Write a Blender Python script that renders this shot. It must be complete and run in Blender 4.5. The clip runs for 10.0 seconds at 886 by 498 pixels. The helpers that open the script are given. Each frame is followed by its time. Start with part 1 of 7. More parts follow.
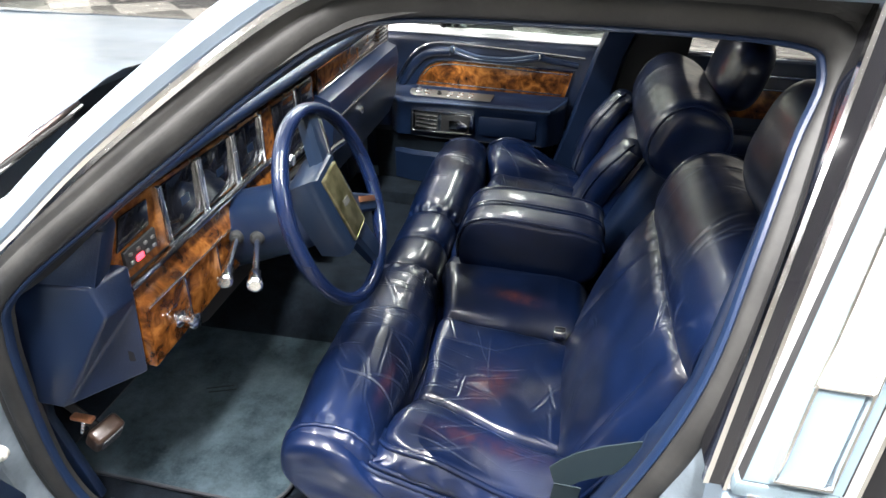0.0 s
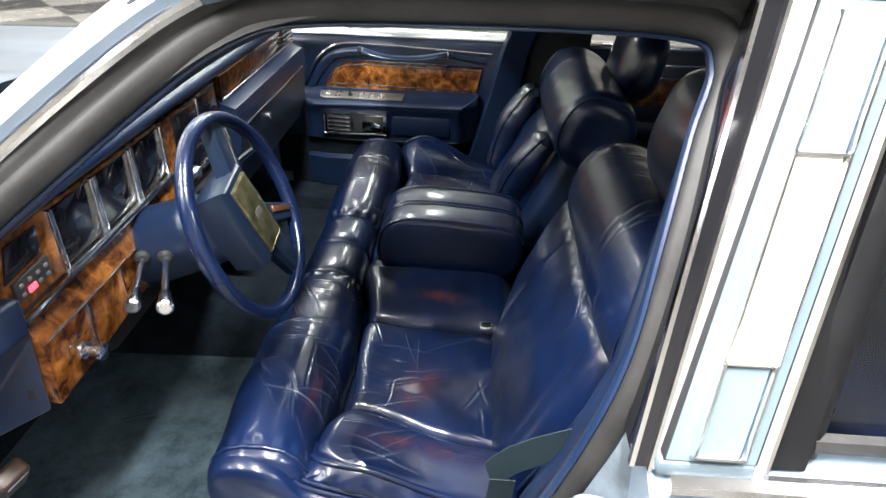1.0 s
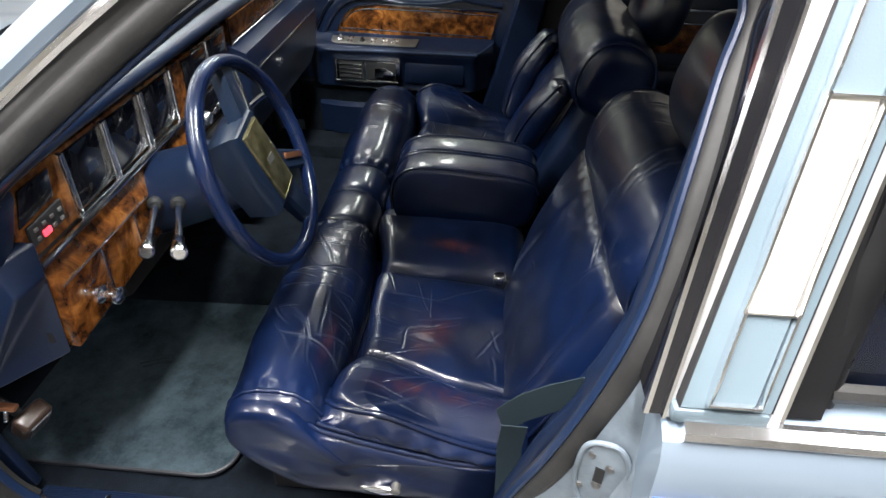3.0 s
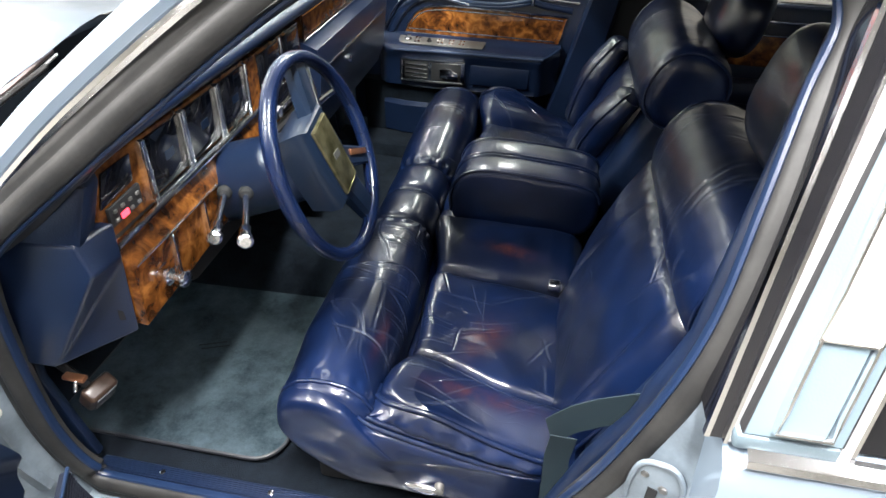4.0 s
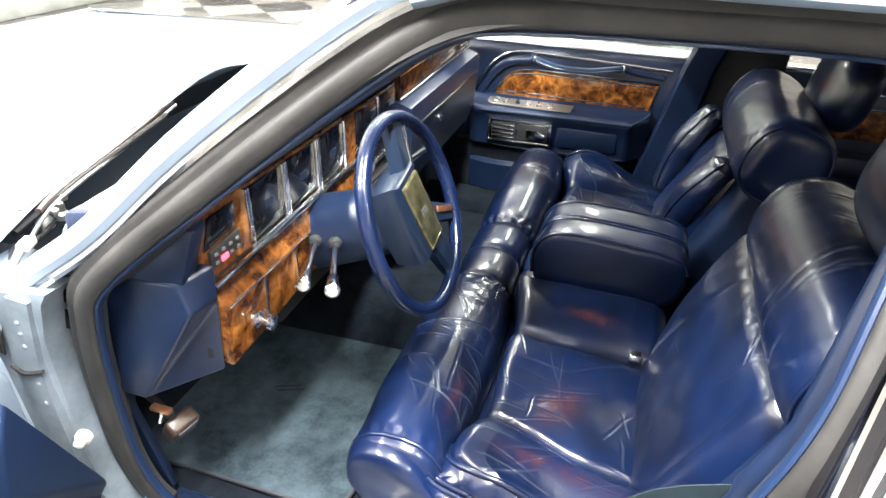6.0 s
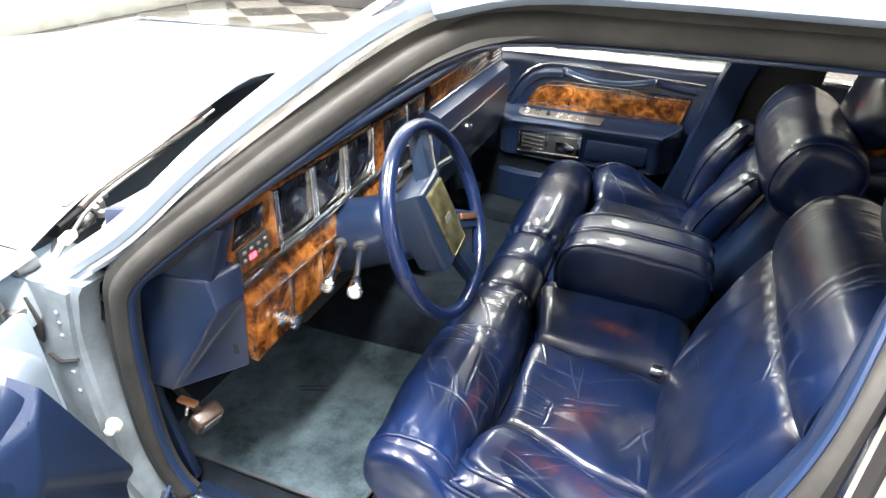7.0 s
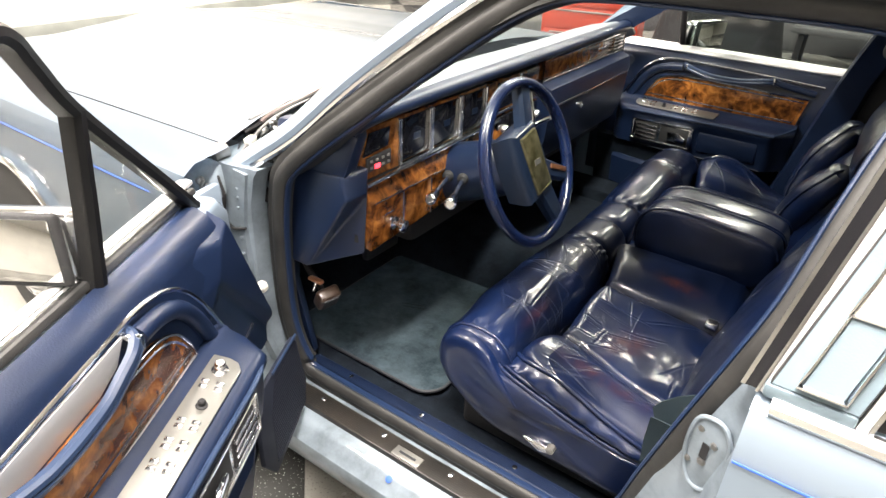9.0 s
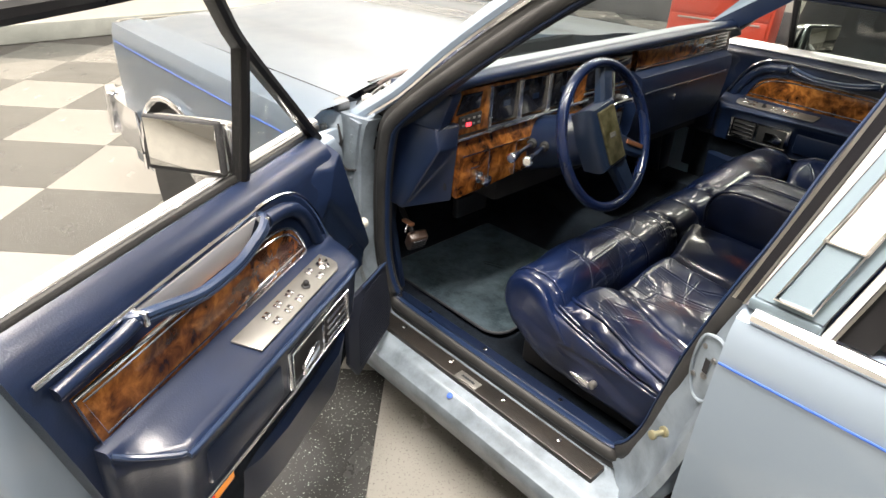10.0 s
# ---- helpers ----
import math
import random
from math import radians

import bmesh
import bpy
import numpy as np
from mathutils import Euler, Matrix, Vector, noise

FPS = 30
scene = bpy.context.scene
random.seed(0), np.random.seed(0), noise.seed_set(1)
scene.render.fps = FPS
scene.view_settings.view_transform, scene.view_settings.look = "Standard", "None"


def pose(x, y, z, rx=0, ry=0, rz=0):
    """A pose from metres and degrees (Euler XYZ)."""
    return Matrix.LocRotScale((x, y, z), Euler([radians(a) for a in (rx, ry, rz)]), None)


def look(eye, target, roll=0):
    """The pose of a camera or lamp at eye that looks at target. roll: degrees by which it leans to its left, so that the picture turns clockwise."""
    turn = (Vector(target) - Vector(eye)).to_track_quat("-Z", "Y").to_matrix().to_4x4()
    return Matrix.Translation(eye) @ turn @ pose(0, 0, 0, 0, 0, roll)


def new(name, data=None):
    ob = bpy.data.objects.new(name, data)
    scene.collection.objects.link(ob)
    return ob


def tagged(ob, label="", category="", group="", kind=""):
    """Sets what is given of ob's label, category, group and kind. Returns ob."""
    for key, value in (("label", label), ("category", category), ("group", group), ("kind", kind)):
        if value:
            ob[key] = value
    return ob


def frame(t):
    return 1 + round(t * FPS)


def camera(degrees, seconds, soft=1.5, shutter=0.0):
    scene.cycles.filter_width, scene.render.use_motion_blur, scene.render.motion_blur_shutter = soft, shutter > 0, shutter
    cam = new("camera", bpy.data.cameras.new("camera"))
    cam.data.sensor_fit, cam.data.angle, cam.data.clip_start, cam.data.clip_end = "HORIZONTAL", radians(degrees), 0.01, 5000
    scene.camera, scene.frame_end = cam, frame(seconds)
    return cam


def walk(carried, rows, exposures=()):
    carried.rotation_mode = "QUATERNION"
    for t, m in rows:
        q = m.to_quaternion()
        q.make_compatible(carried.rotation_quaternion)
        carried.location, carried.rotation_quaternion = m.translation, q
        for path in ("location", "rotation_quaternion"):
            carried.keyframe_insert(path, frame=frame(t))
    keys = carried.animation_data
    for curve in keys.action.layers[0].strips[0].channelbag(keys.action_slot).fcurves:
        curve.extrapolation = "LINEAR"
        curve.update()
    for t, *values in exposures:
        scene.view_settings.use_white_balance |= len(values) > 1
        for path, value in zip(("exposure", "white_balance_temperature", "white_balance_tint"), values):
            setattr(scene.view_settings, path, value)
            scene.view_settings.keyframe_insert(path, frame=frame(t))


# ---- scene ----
cam = camera(71.1, 10.0)
PATH = [
    (0, (0.472, -0.56, 1.385), (0.159, 1.123, 0.35), 1.9),
    (0.5, (0.473, -0.551, 1.386), (0.313, 1.154, 0.352), 2.0),
    (1, (0.478, -0.547, 1.388), (0.406, 1.163, 0.354), 2.0),
    (1.5, (0.481, -0.547, 1.388), (0.456, 1.164, 0.352), 1.9),
    (2, (0.482, -0.547, 1.384), (0.488, 1.135, 0.302), 2.1),
    (2.2, (0.480, -0.547, 1.378), (0.485, 1.118, 0.270), 2.0),
    (3.3, (0.469, -0.541, 1.375), (0.319, 1.080, 0.207), 2.0),
    (3.5, (0.464, -0.542, 1.375), (0.287, 1.074, 0.209), 2.1),
    (4, (0.46, -0.543, 1.376), (0.2, 1.064, 0.214), 2.1),
    (4.5, (0.452, -0.542, 1.376), (0.104, 1.05, 0.217), 2.1),
    (5, (0.444, -0.542, 1.376), (0.014, 1.04, 0.231), 2.0),
    (5.5, (0.44, -0.542, 1.381), (-0.044, 1.064, 0.292), 1.8),
    (5.7, (0.439, -0.542, 1.383), (-0.056, 1.078, 0.330), 1.7),
    (6.8, (0.449, -0.551, 1.390), (-0.125, 1.080, 0.389), 1.6),
    (7, (0.462, -0.556, 1.389), (-0.149, 1.066, 0.39), 1.6),
    (7.5, (0.51, -0.6, 1.382), (-0.182, 0.992, 0.389), 1.6),
    (8, (0.533, -0.679, 1.38), (-0.224, 0.883, 0.386), 1.8),
    (8.5, (0.603, -0.743, 1.376), (-0.246, 0.772, 0.384), 2.1),
    (9, (0.675, -0.784, 1.374), (-0.301, 0.651, 0.381), 2.4),
    (9.5, (0.782, -0.833, 1.37), (-0.333, 0.5, 0.379), 2.8),
    (10, (0.89, -0.927, 1.363), (-0.348, 0.289, 0.369), 3.0),
]
walk(cam, [(t, look(eye, target, roll)) for t, eye, target, roll in PATH],
     exposures=((0.0, 0.63, 6300, 10), (0.5, 0.64, 6250, 10), (1.0, 0.48, 6250, 10), (1.5, 0.12, 6300, 10), (2.0, -0.18, 6300, 11), (3.5, 0.02, 6300, 11), (4.0, 0.45, 6300, 10), (4.5, 1.0, 6300, 10), (5.5, 1.2, 6400, 10), (7.0, 1.26, 6600, 10), (7.5, 1.18, 6700, 10), (8.5, 0.74, 6850, 11), (9.0, 0.37, 6950, 12), (9.5, 0.15, 6950, 12), (10.0, -0.1, 7000, 12)))

# ---------- world and light ----------
world = bpy.data.worlds.new("showroom_world")
scene.world = world
world.use_nodes = True
world.node_tree.nodes["Background"].inputs[0].default_value = (0.75, 0.85, 1.0, 1)
world.node_tree.nodes["Background"].inputs[1].default_value = 0.05
scene.view_settings.exposure = 0.0


def tube_lamp(x, y, z, length, width, power, along="y"):
    data = bpy.data.lights.new("ceiling_tube_light", "AREA")
    data.shape, data.energy = "RECTANGLE", power
    data.size, data.size_y = (width, length) if along == "y" else (length, width)
    data.color = (1.0, 0.962, 0.915)
    ob = new("ceiling_tube_light", data)
    ob.matrix_world = pose(x, y, z)
    return ob


for lamp_x, lamp_y, power in ((-4.2, -1.6, 115), (-1.8, -0.9, 290), (0.5, -0.70, 370), (2.9, -0.9, 130), (-4.2, 2.2, 70), (-1.8, 2.2, 35),
                              (-0.7, 4.0, 120), (-5.2, 4.2, 130), (-4.0, 6.2, 90), (-2.2, 6.2, 60), (0.2, 6.2, 110), (1.6, 5.0, 25), (3.8, 5.4, 20), (-3.6, -3.6, 50), (2.4, -4.6, 18)):
    tube_lamp(lamp_x, lamp_y, 3.72, 2.0, 0.30, power)


# ---------- materials ----------
def material(name, colour, rough=0.5, metal=0.0, coat=0.0, spec=0.5):
    m = bpy.data.materials.new(name)
    m.use_nodes = True
    b = m.node_tree.nodes["Principled BSDF"]
    b.inputs["Base Color"].default_value = (*colour, 1)
    b.inputs["Roughness"].default_value = rough
    b.inputs["Metallic"].default_value = metal
    b.inputs["Coat Weight"].default_value = coat
    b.inputs["Specular IOR Level"].default_value = spec
    return m


def node(m, kind, **values):
    n = m.node_tree.nodes.new(kind)
    for key, value in values.items():
        if key in n.inputs:
            n.inputs[key].default_value = value
    return n


def link(m, a, out, b, into):
    m.node_tree.links.new(a.outputs[out], b.inputs[into])


def bsdf(m):
    return m.node_tree.nodes["Principled BSDF"]


def coords(m):
    return node(m, "ShaderNodeTexCoord")


def mottled(m, dark, light, scale, detail=6.0, lo=0.35, hi=0.65, source="Object", rough=0.5):
    """Two tones mixed by noise into the base colour."""
    c = coords(m)
    n = node(m, "ShaderNodeTexNoise", Scale=scale, Detail=detail, Roughness=rough)
    link(m, c, source, n, "Vector")
    r = node(m, "ShaderNodeValToRGB")
    r.color_ramp.elements[0].position, r.color_ramp.elements[1].position = lo, hi
    r.color_ramp.elements[0].color, r.color_ramp.elements[1].color = (*dark, 1), (*light, 1)
    link(m, n, "Fac", r, "Fac")
    link(m, r, "Color", bsdf(m), "Base Color")
    return r


def grain(m, scale, strength, distance=0.002, kind="ShaderNodeTexNoise", under=None):
    """Fine relief; chained on to another bump where one is given."""
    c = coords(m)
    n = node(m, kind, Scale=scale)
    link(m, c, "Object", n, "Vector")
    b = node(m, "ShaderNodeBump", Strength=strength, Distance=distance)
    link(m, n, "Fac" if kind == "ShaderNodeTexNoise" else "Distance", b, "Height")
    if under:
        link(m, under, "Normal", b, "Normal")
    link(m, b, "Normal", bsdf(m), "Normal")
    return b


def rough_noise(m, scale, lo, hi):
    c = coords(m)
    n = node(m, "ShaderNodeTexNoise", Scale=scale, Detail=5.0)
    link(m, c, "Object", n, "Vector")
    r = node(m, "ShaderNodeMapRange")
    r.inputs["From Min"].default_value, r.inputs["From Max"].default_value = 0.3, 0.7
    r.inputs["To Min"].default_value, r.inputs["To Max"].default_value = lo, hi
    link(m, n, "Fac", r, "Value")
    link(m, r, "Result", bsdf(m), "Roughness")


PAINT = material("paint_light_blue_metallic", (0.265, 0.332, 0.410), 0.3, 0.2, 1.0)
rough_noise(PAINT, 9.0, 0.28, 0.36)
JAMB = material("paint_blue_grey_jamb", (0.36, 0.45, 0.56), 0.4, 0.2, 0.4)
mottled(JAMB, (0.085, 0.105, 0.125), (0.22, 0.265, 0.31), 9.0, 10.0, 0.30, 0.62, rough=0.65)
VINYL_PALE = material("vinyl_pale_blue_padded", (0.40, 0.58, 0.70), 0.45)
mottled(VINYL_PALE, (0.135, 0.185, 0.220), (0.155, 0.208, 0.245), 6.0)
grain(VINYL_PALE, 420.0, 0.25, 0.001)
CHROME = material("chrome", (0.88, 0.88, 0.9), 0.12, 1.0)
rough_noise(CHROME, 22.0, 0.07, 0.2)
BRUSHED = material("brushed_silver_plate", (0.29, 0.285, 0.27), 0.38, 0.8)
rough_noise(BRUSHED, 30.0, 0.33, 0.45)
SATIN = material("satin_silver", (0.62, 0.625, 0.635), 0.36, 0.6)
rough_noise(SATIN, 18.0, 0.36, 0.48)
RUBBER = material("rubber_black", (0.018, 0.018, 0.02), 0.55)
mottled(RUBBER, (0.013, 0.013, 0.0135), (0.031, 0.0305, 0.030), 14.0, 10.0, rough=0.65)
grain(RUBBER, 160.0, 0.3, 0.001)
GLOSS_BLACK = material("gloss_black", (0.008, 0.008, 0.01), 0.06, 0.0, 0.5)
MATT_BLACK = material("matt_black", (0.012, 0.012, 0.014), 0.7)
BLACK_FRAME = material("black_window_frame", (0.008, 0.008, 0.009), 0.35, spec=0.25)
rough_noise(BLACK_FRAME, 20.0, 0.25, 0.5)
NAVY_VINYL = material("vinyl_navy", (0.012, 0.028, 0.10), 0.32, spec=0.55)
mottled(NAVY_VINYL, (0.0048, 0.0110, 0.032), (0.0070, 0.0152, 0.043), 9.0)
grain(NAVY_VINYL, 380.0, 0.3, 0.001)
STRAP_BLUE = material("vinyl_slate_blue", (0.03, 0.05, 0.10), 0.34)
mottled(STRAP_BLUE, (0.013, 0.026, 0.060), (0.020, 0.036, 0.078), 12.0)
WINDLACE = material("windlace_blue", (0.009, 0.021, 0.058), 0.35)
# navy pad given a pale base: the lamps' glancing sheen is in the colour
DASH_PAD = material("dash_pad_pale_sheen", (0.10, 0.15, 0.22), 0.38)
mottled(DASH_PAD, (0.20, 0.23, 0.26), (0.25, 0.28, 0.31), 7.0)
grain(DASH_PAD, 300.0, 0.35, 0.001)
STEEL_BLUE = material("plastic_steel_blue", (0.007, 0.0145, 0.034), 0.30)
CARPET = material("carpet_dark_navy", (0.018, 0.028, 0.042), 0.95, spec=0.15)
mottled(CARPET, (0.003, 0.005, 0.009), (0.012, 0.018, 0.027), 20.0, 15.0, rough=0.75)
grain(CARPET, 700.0, 0.9, 0.004)
MAT_TEAL = material("carpet_mat_teal", (0.06, 0.105, 0.125), 0.95, spec=0.15)
mottled(MAT_TEAL, (0.011, 0.022, 0.030), (0.080, 0.112, 0.134), 7.0, 15.0, rough=0.78)
grain(MAT_TEAL, 650.0, 0.9, 0.004)
GLASS = material("glass_clear", (0.97, 0.99, 0.98), 0.02)
bsdf(GLASS).inputs["Transmission Weight"].default_value = 1.0
bsdf(GLASS).inputs["IOR"].default_value = 1.45
MIRROR = material("mirror_glass", (0.92, 0.92, 0.92), 0.015, 1.0)
SILL_BROWN = material("sill_plate_dark_brown", (0.03, 0.024, 0.02), 0.4)
mottled(SILL_BROWN, (0.007, 0.0067, 0.0063), (0.022, 0.0185, 0.016), 12.0)
AMBER = material("amber_lens", (0.8, 0.25, 0.03), 0.15, 0.0, 0.6)
RED_LENS = material("red_lens", (0.6, 0.02, 0.01), 0.15, 0.0, 0.6)
WHITE_PLASTIC = material("white_plastic", (0.60, 0.59, 0.54), 0.4)
BRONZE_BADGE = material("bronze_badge", (0.32, 0.29, 0.15), 0.3, 0.9)
mottled(BRONZE_BADGE, (0.16, 0.15, 0.07), (0.42, 0.38, 0.22), 30.0)
TINT_GLASS = material("glass_tinted", (0.9, 0.95, 0.93), 0.03, 0.0, 0.0, 0.5)
seen_through = node(TINT_GLASS, "ShaderNodeBsdfTransparent")
seen_through.inputs[0].default_value = (0.80, 0.85, 0.83, 1)
sheen = node(TINT_GLASS, "ShaderNodeBsdfGlossy", Roughness=0.02)
mixed = node(TINT_GLASS, "ShaderNodeMixShader", Fac=0.06)
TINT_GLASS.node_tree.links.new(seen_through.outputs[0], mixed.inputs[1])
TINT_GLASS.node_tree.links.new(sheen.outputs[0], mixed.inputs[2])
TINT_GLASS.node_tree.links.new(mixed.outputs[0], TINT_GLASS.node_tree.nodes["Material Output"].inputs[0])
BRASS_PIN = material("brass_pin_dull", (0.40, 0.37, 0.24), 0.4, 0.8)
BOLT_STEEL = material("bolt_steel", (0.25, 0.25, 0.25), 0.4, 0.9)
BLUE_DOT = material("blue_sticker", (0.03, 0.10, 0.45), 0.4)
STRIPE_BLUE = material("pinstripe_blue", (0.06, 0.16, 0.62), 0.35)
GREEN_GREY = material("belt_webbing_teal", (0.009, 0.021, 0.029), 0.7)
grain(GREEN_GREY, 900.0, 0.5, 0.001)
DARK_PLASTIC = material("dark_plastic", (0.02, 0.022, 0.028), 0.5)
# pink-brown reflection in the cowl is put into this steel's colour
WIPER_STEEL = material("wiper_steel_reflection_tint", (0.16, 0.125, 0.12), 0.35, 0.8)
PEDAL_BROWN = material("pedal_rubber_brown", (0.034, 0.020, 0.014), 0.32)
rough_noise(PEDAL_BROWN, 30.0, 0.25, 0.45)
BOOT_VINYL = material("vinyl_boot_dark", (0.012, 0.015, 0.026), 0.65, spec=0.25)
COWL_BLACK = material("cowl_black", (0.004, 0.004, 0.0045), 0.6, spec=0.2)
TYRE = material("tyre_rubber", (0.02, 0.02, 0.02), 0.75)

for lens_mat, glow in ((AMBER, (1.0, 0.35, 0.06, 1)), (RED_LENS, (1.0, 0.06, 0.02, 1))):
    bsdf(lens_mat).inputs["Emission Color"].default_value = glow
    bsdf(lens_mat).inputs["Emission Strength"].default_value = 0.4
COPPER = material("copper_insert", (0.62, 0.27, 0.14), 0.3, 0.9)
# a little white diffuse mixed into clear glass as a faint even haze
HAZY_GLASS = material("glass_hazy", (0.75, 0.76, 0.74), 0.5)
clear = node(HAZY_GLASS, "ShaderNodeBsdfTransparent")
blend = node(HAZY_GLASS, "ShaderNodeMixShader", Fac=0.015)
HAZY_GLASS.node_tree.links.new(clear.outputs[0], blend.inputs[1])
HAZY_GLASS.node_tree.links.new(bsdf(HAZY_GLASS).outputs[0], blend.inputs[2])
HAZY_GLASS.node_tree.links.new(blend.outputs[0], HAZY_GLASS.node_tree.nodes["Material Output"].inputs[0])
RED_PAINT = material("tool_cabinet_red", (0.45, 0.05, 0.025), 0.35)
CLOTH_WHITE = material("cloth_white", (0.6, 0.58, 0.56), 0.8)
CLOTH_BLACK = material("cloth_black", (0.012, 0.012, 0.014), 0.8)
RED_GLOW = material("red_indicator", (0.8, 0.02, 0.03), 0.3)
bsdf(RED_GLOW).inputs["Emission Color"].default_value = (1.0, 0.05, 0.08, 1)
bsdf(RED_GLOW).inputs["Emission Strength"].default_value = 3.0


def leather(name, dark, light, wear):
    """Soft dyed leather: two tones, fine pores, long creases and streaks paled by rubbing and painted glint."""
    m = material(name, light, 0.36, 0.0, 0.55, 0.32)
    bsdf(m).inputs["Coat Roughness"].default_value = 0.14
    tree = m.node_tree
    c = coords(m)
    big = node(m, "ShaderNodeTexNoise", Scale=5.0, Detail=5.0)
    link(m, c, "Object", big, "Vector")
    ramp = node(m, "ShaderNodeValToRGB")
    ramp.color_ramp.elements[0].position, ramp.color_ramp.elements[1].position = 0.35, 0.68
    ramp.color_ramp.elements[0].color, ramp.color_ramp.elements[1].color = (*dark, 1), (*light, 1)
    link(m, big, "Fac", ramp, "Fac")
    # creases: straight fold lines between stretched cells, kept to patches
    wobble = node(m, "ShaderNodeTexNoise", Scale=16.0, Detail=2.0)
    link(m, c, "Object", wobble, "Vector")
    sway = tree.nodes.new("ShaderNodeVectorMath")
    sway.operation = "SCALE"
    sway.inputs["Scale"].default_value = 0.014
    link(m, wobble, "Color", sway, 0)
    shaken = tree.nodes.new("ShaderNodeVectorMath")
    shaken.operation = "ADD"
    link(m, c, "Object", shaken, 0)
    link(m, sway, "Vector", shaken, 1)

    def folds(shift, stretch, scale, width, turn):
        mapping = node(m, "ShaderNodeMapping")
        mapping.inputs["Location"].default_value = shift
        mapping.inputs["Scale"].default_value = stretch
        mapping.inputs["Rotation"].default_value = turn
        link(m, shaken, "Vector", mapping, "Vector")
        v = node(m, "ShaderNodeTexVoronoi", Scale=scale)
        v.feature = "DISTANCE_TO_EDGE"
        link(m, mapping, "Vector", v, "Vector")
        r = node(m, "ShaderNodeMapRange")
        r.interpolation_type = "SMOOTHSTEP"
        r.inputs["From Min"].default_value, r.inputs["From Max"].default_value = 0.0, width
        r.inputs["To Min"].default_value, r.inputs["To Max"].default_value = 1.0, 0.0
        link(m, v, "Distance", r, "Value")
        patch = node(m, "ShaderNodeTexNoise", Scale=7.0, Detail=1.0)
        link(m, mapping, "Vector", patch, "Vector")
        hold = node(m, "ShaderNodeMapRange")
        hold.inputs["From Min"].default_value, hold.inputs["From Max"].default_value = 0.43, 0.57
        link(m, patch, "Fac", hold, "Value")
        kept = tree.nodes.new("ShaderNodeMath")
        kept.operation = "MULTIPLY"
        link(m, r, "Result", kept, 0)
        link(m, hold, "Result", kept, 1)
        return kept
    one = folds((0.3, 1.1, 0.2), (1.0, 0.30, 0.8), 14.0, 0.015, (0.2, 0.1, 0.7))
    two = folds((2.3, 0.4, 1.2), (0.28, 1.0, 0.9), 19.0, 0.015, (-0.2, 0.3, 0.3))
    both_lines = tree.nodes.new("ShaderNodeMath")
    both_lines.operation = "MAXIMUM"
    link(m, one, "Value", both_lines, 0)
    link(m, two, "Value", both_lines, 1)
    breaks = node(m, "ShaderNodeTexNoise", Scale=22.0, Detail=1.0)
    link(m, c, "Object", breaks, "Vector")
    gated = node(m, "ShaderNodeMapRange")
    gated.inputs["From Min"].default_value, gated.inputs["From Max"].default_value = 0.40, 0.55
    link(m, breaks, "Fac", gated, "Value")
    crease = tree.nodes.new("ShaderNodeMath")
    crease.operation = "MULTIPLY"
    link(m, both_lines, "Value", crease, 0)
    link(m, gated, "Result", crease, 1)
    mix = tree.nodes.new("ShaderNodeMix")
    mix.data_type = "RGBA"
    mix.inputs["B"].default_value = (*wear, 1)
    scaled = tree.nodes.new("ShaderNodeMath")
    scaled.operation = "MULTIPLY"
    scaled.inputs[1].default_value = 0.02
    link(m, crease, "Value", scaled, 0)
    link(m, scaled, "Value", mix, "Factor")
    tree.links.new(ramp.outputs["Color"], mix.inputs["A"])
    # rust-brown patches where the dye has rubbed through, and pale lines along folds
    rubbed = node(m, "ShaderNodeAttribute")
    rubbed.attribute_name = "wear"
    fleck = node(m, "ShaderNodeTexNoise", Scale=38.0, Detail=6.0, Roughness=0.7)
    link(m, c, "Object", fleck, "Vector")
    fleck_range = node(m, "ShaderNodeMapRange")
    fleck_range.inputs["From Min"].default_value, fleck_range.inputs["From Max"].default_value = 0.36, 0.62
    link(m, fleck, "Fac", fleck_range, "Value")
    amount = tree.nodes.new("ShaderNodeMath")
    amount.operation = "MULTIPLY"
    link(m, rubbed, "Fac", amount, 0)
    link(m, fleck_range, "Result", amount, 1)
    rust = tree.nodes.new("ShaderNodeMix")
    rust.data_type = "RGBA"
    rust.inputs["B"].default_value = (0.068, 0.020, 0.017, 1)
    link(m, amount, "Value", rust, "Factor")
    tree.links.new(mix.outputs["Result"], rust.inputs["A"])
    # pale fold colour holds wear together with the glint on the creases
    folded = node(m, "ShaderNodeAttribute")
    folded.attribute_name = "fold"
    pale = tree.nodes.new("ShaderNodeMix")
    pale.data_type = "RGBA"
    pale.inputs["B"].default_value = (0.085, 0.105, 0.165, 1)
    link(m, folded, "Fac", pale, "Factor")
    tree.links.new(rust.outputs["Result"], pale.inputs["A"])
    tree.links.new(pale.outputs["Result"], bsdf(m).inputs["Base Color"])
    soft = node(m, "ShaderNodeTexNoise", Scale=7.0, Detail=2.0, Distortion=0.4)
    link(m, c, "Object", soft, "Vector")
    b0 = node(m, "ShaderNodeBump", Strength=0.26, Distance=0.012)
    link(m, soft, "Fac", b0, "Height")
    b1 = node(m, "ShaderNodeBump", Strength=0.15, Distance=0.0010)
    b1.invert = True
    link(m, crease, "Value", b1, "Height")
    link(m, b0, "Normal", b1, "Normal")
    grain(m, 520.0, 0.12, 0.0006, under=b1)
    rough_noise(m, 8.0, 0.30, 0.42)
    return m


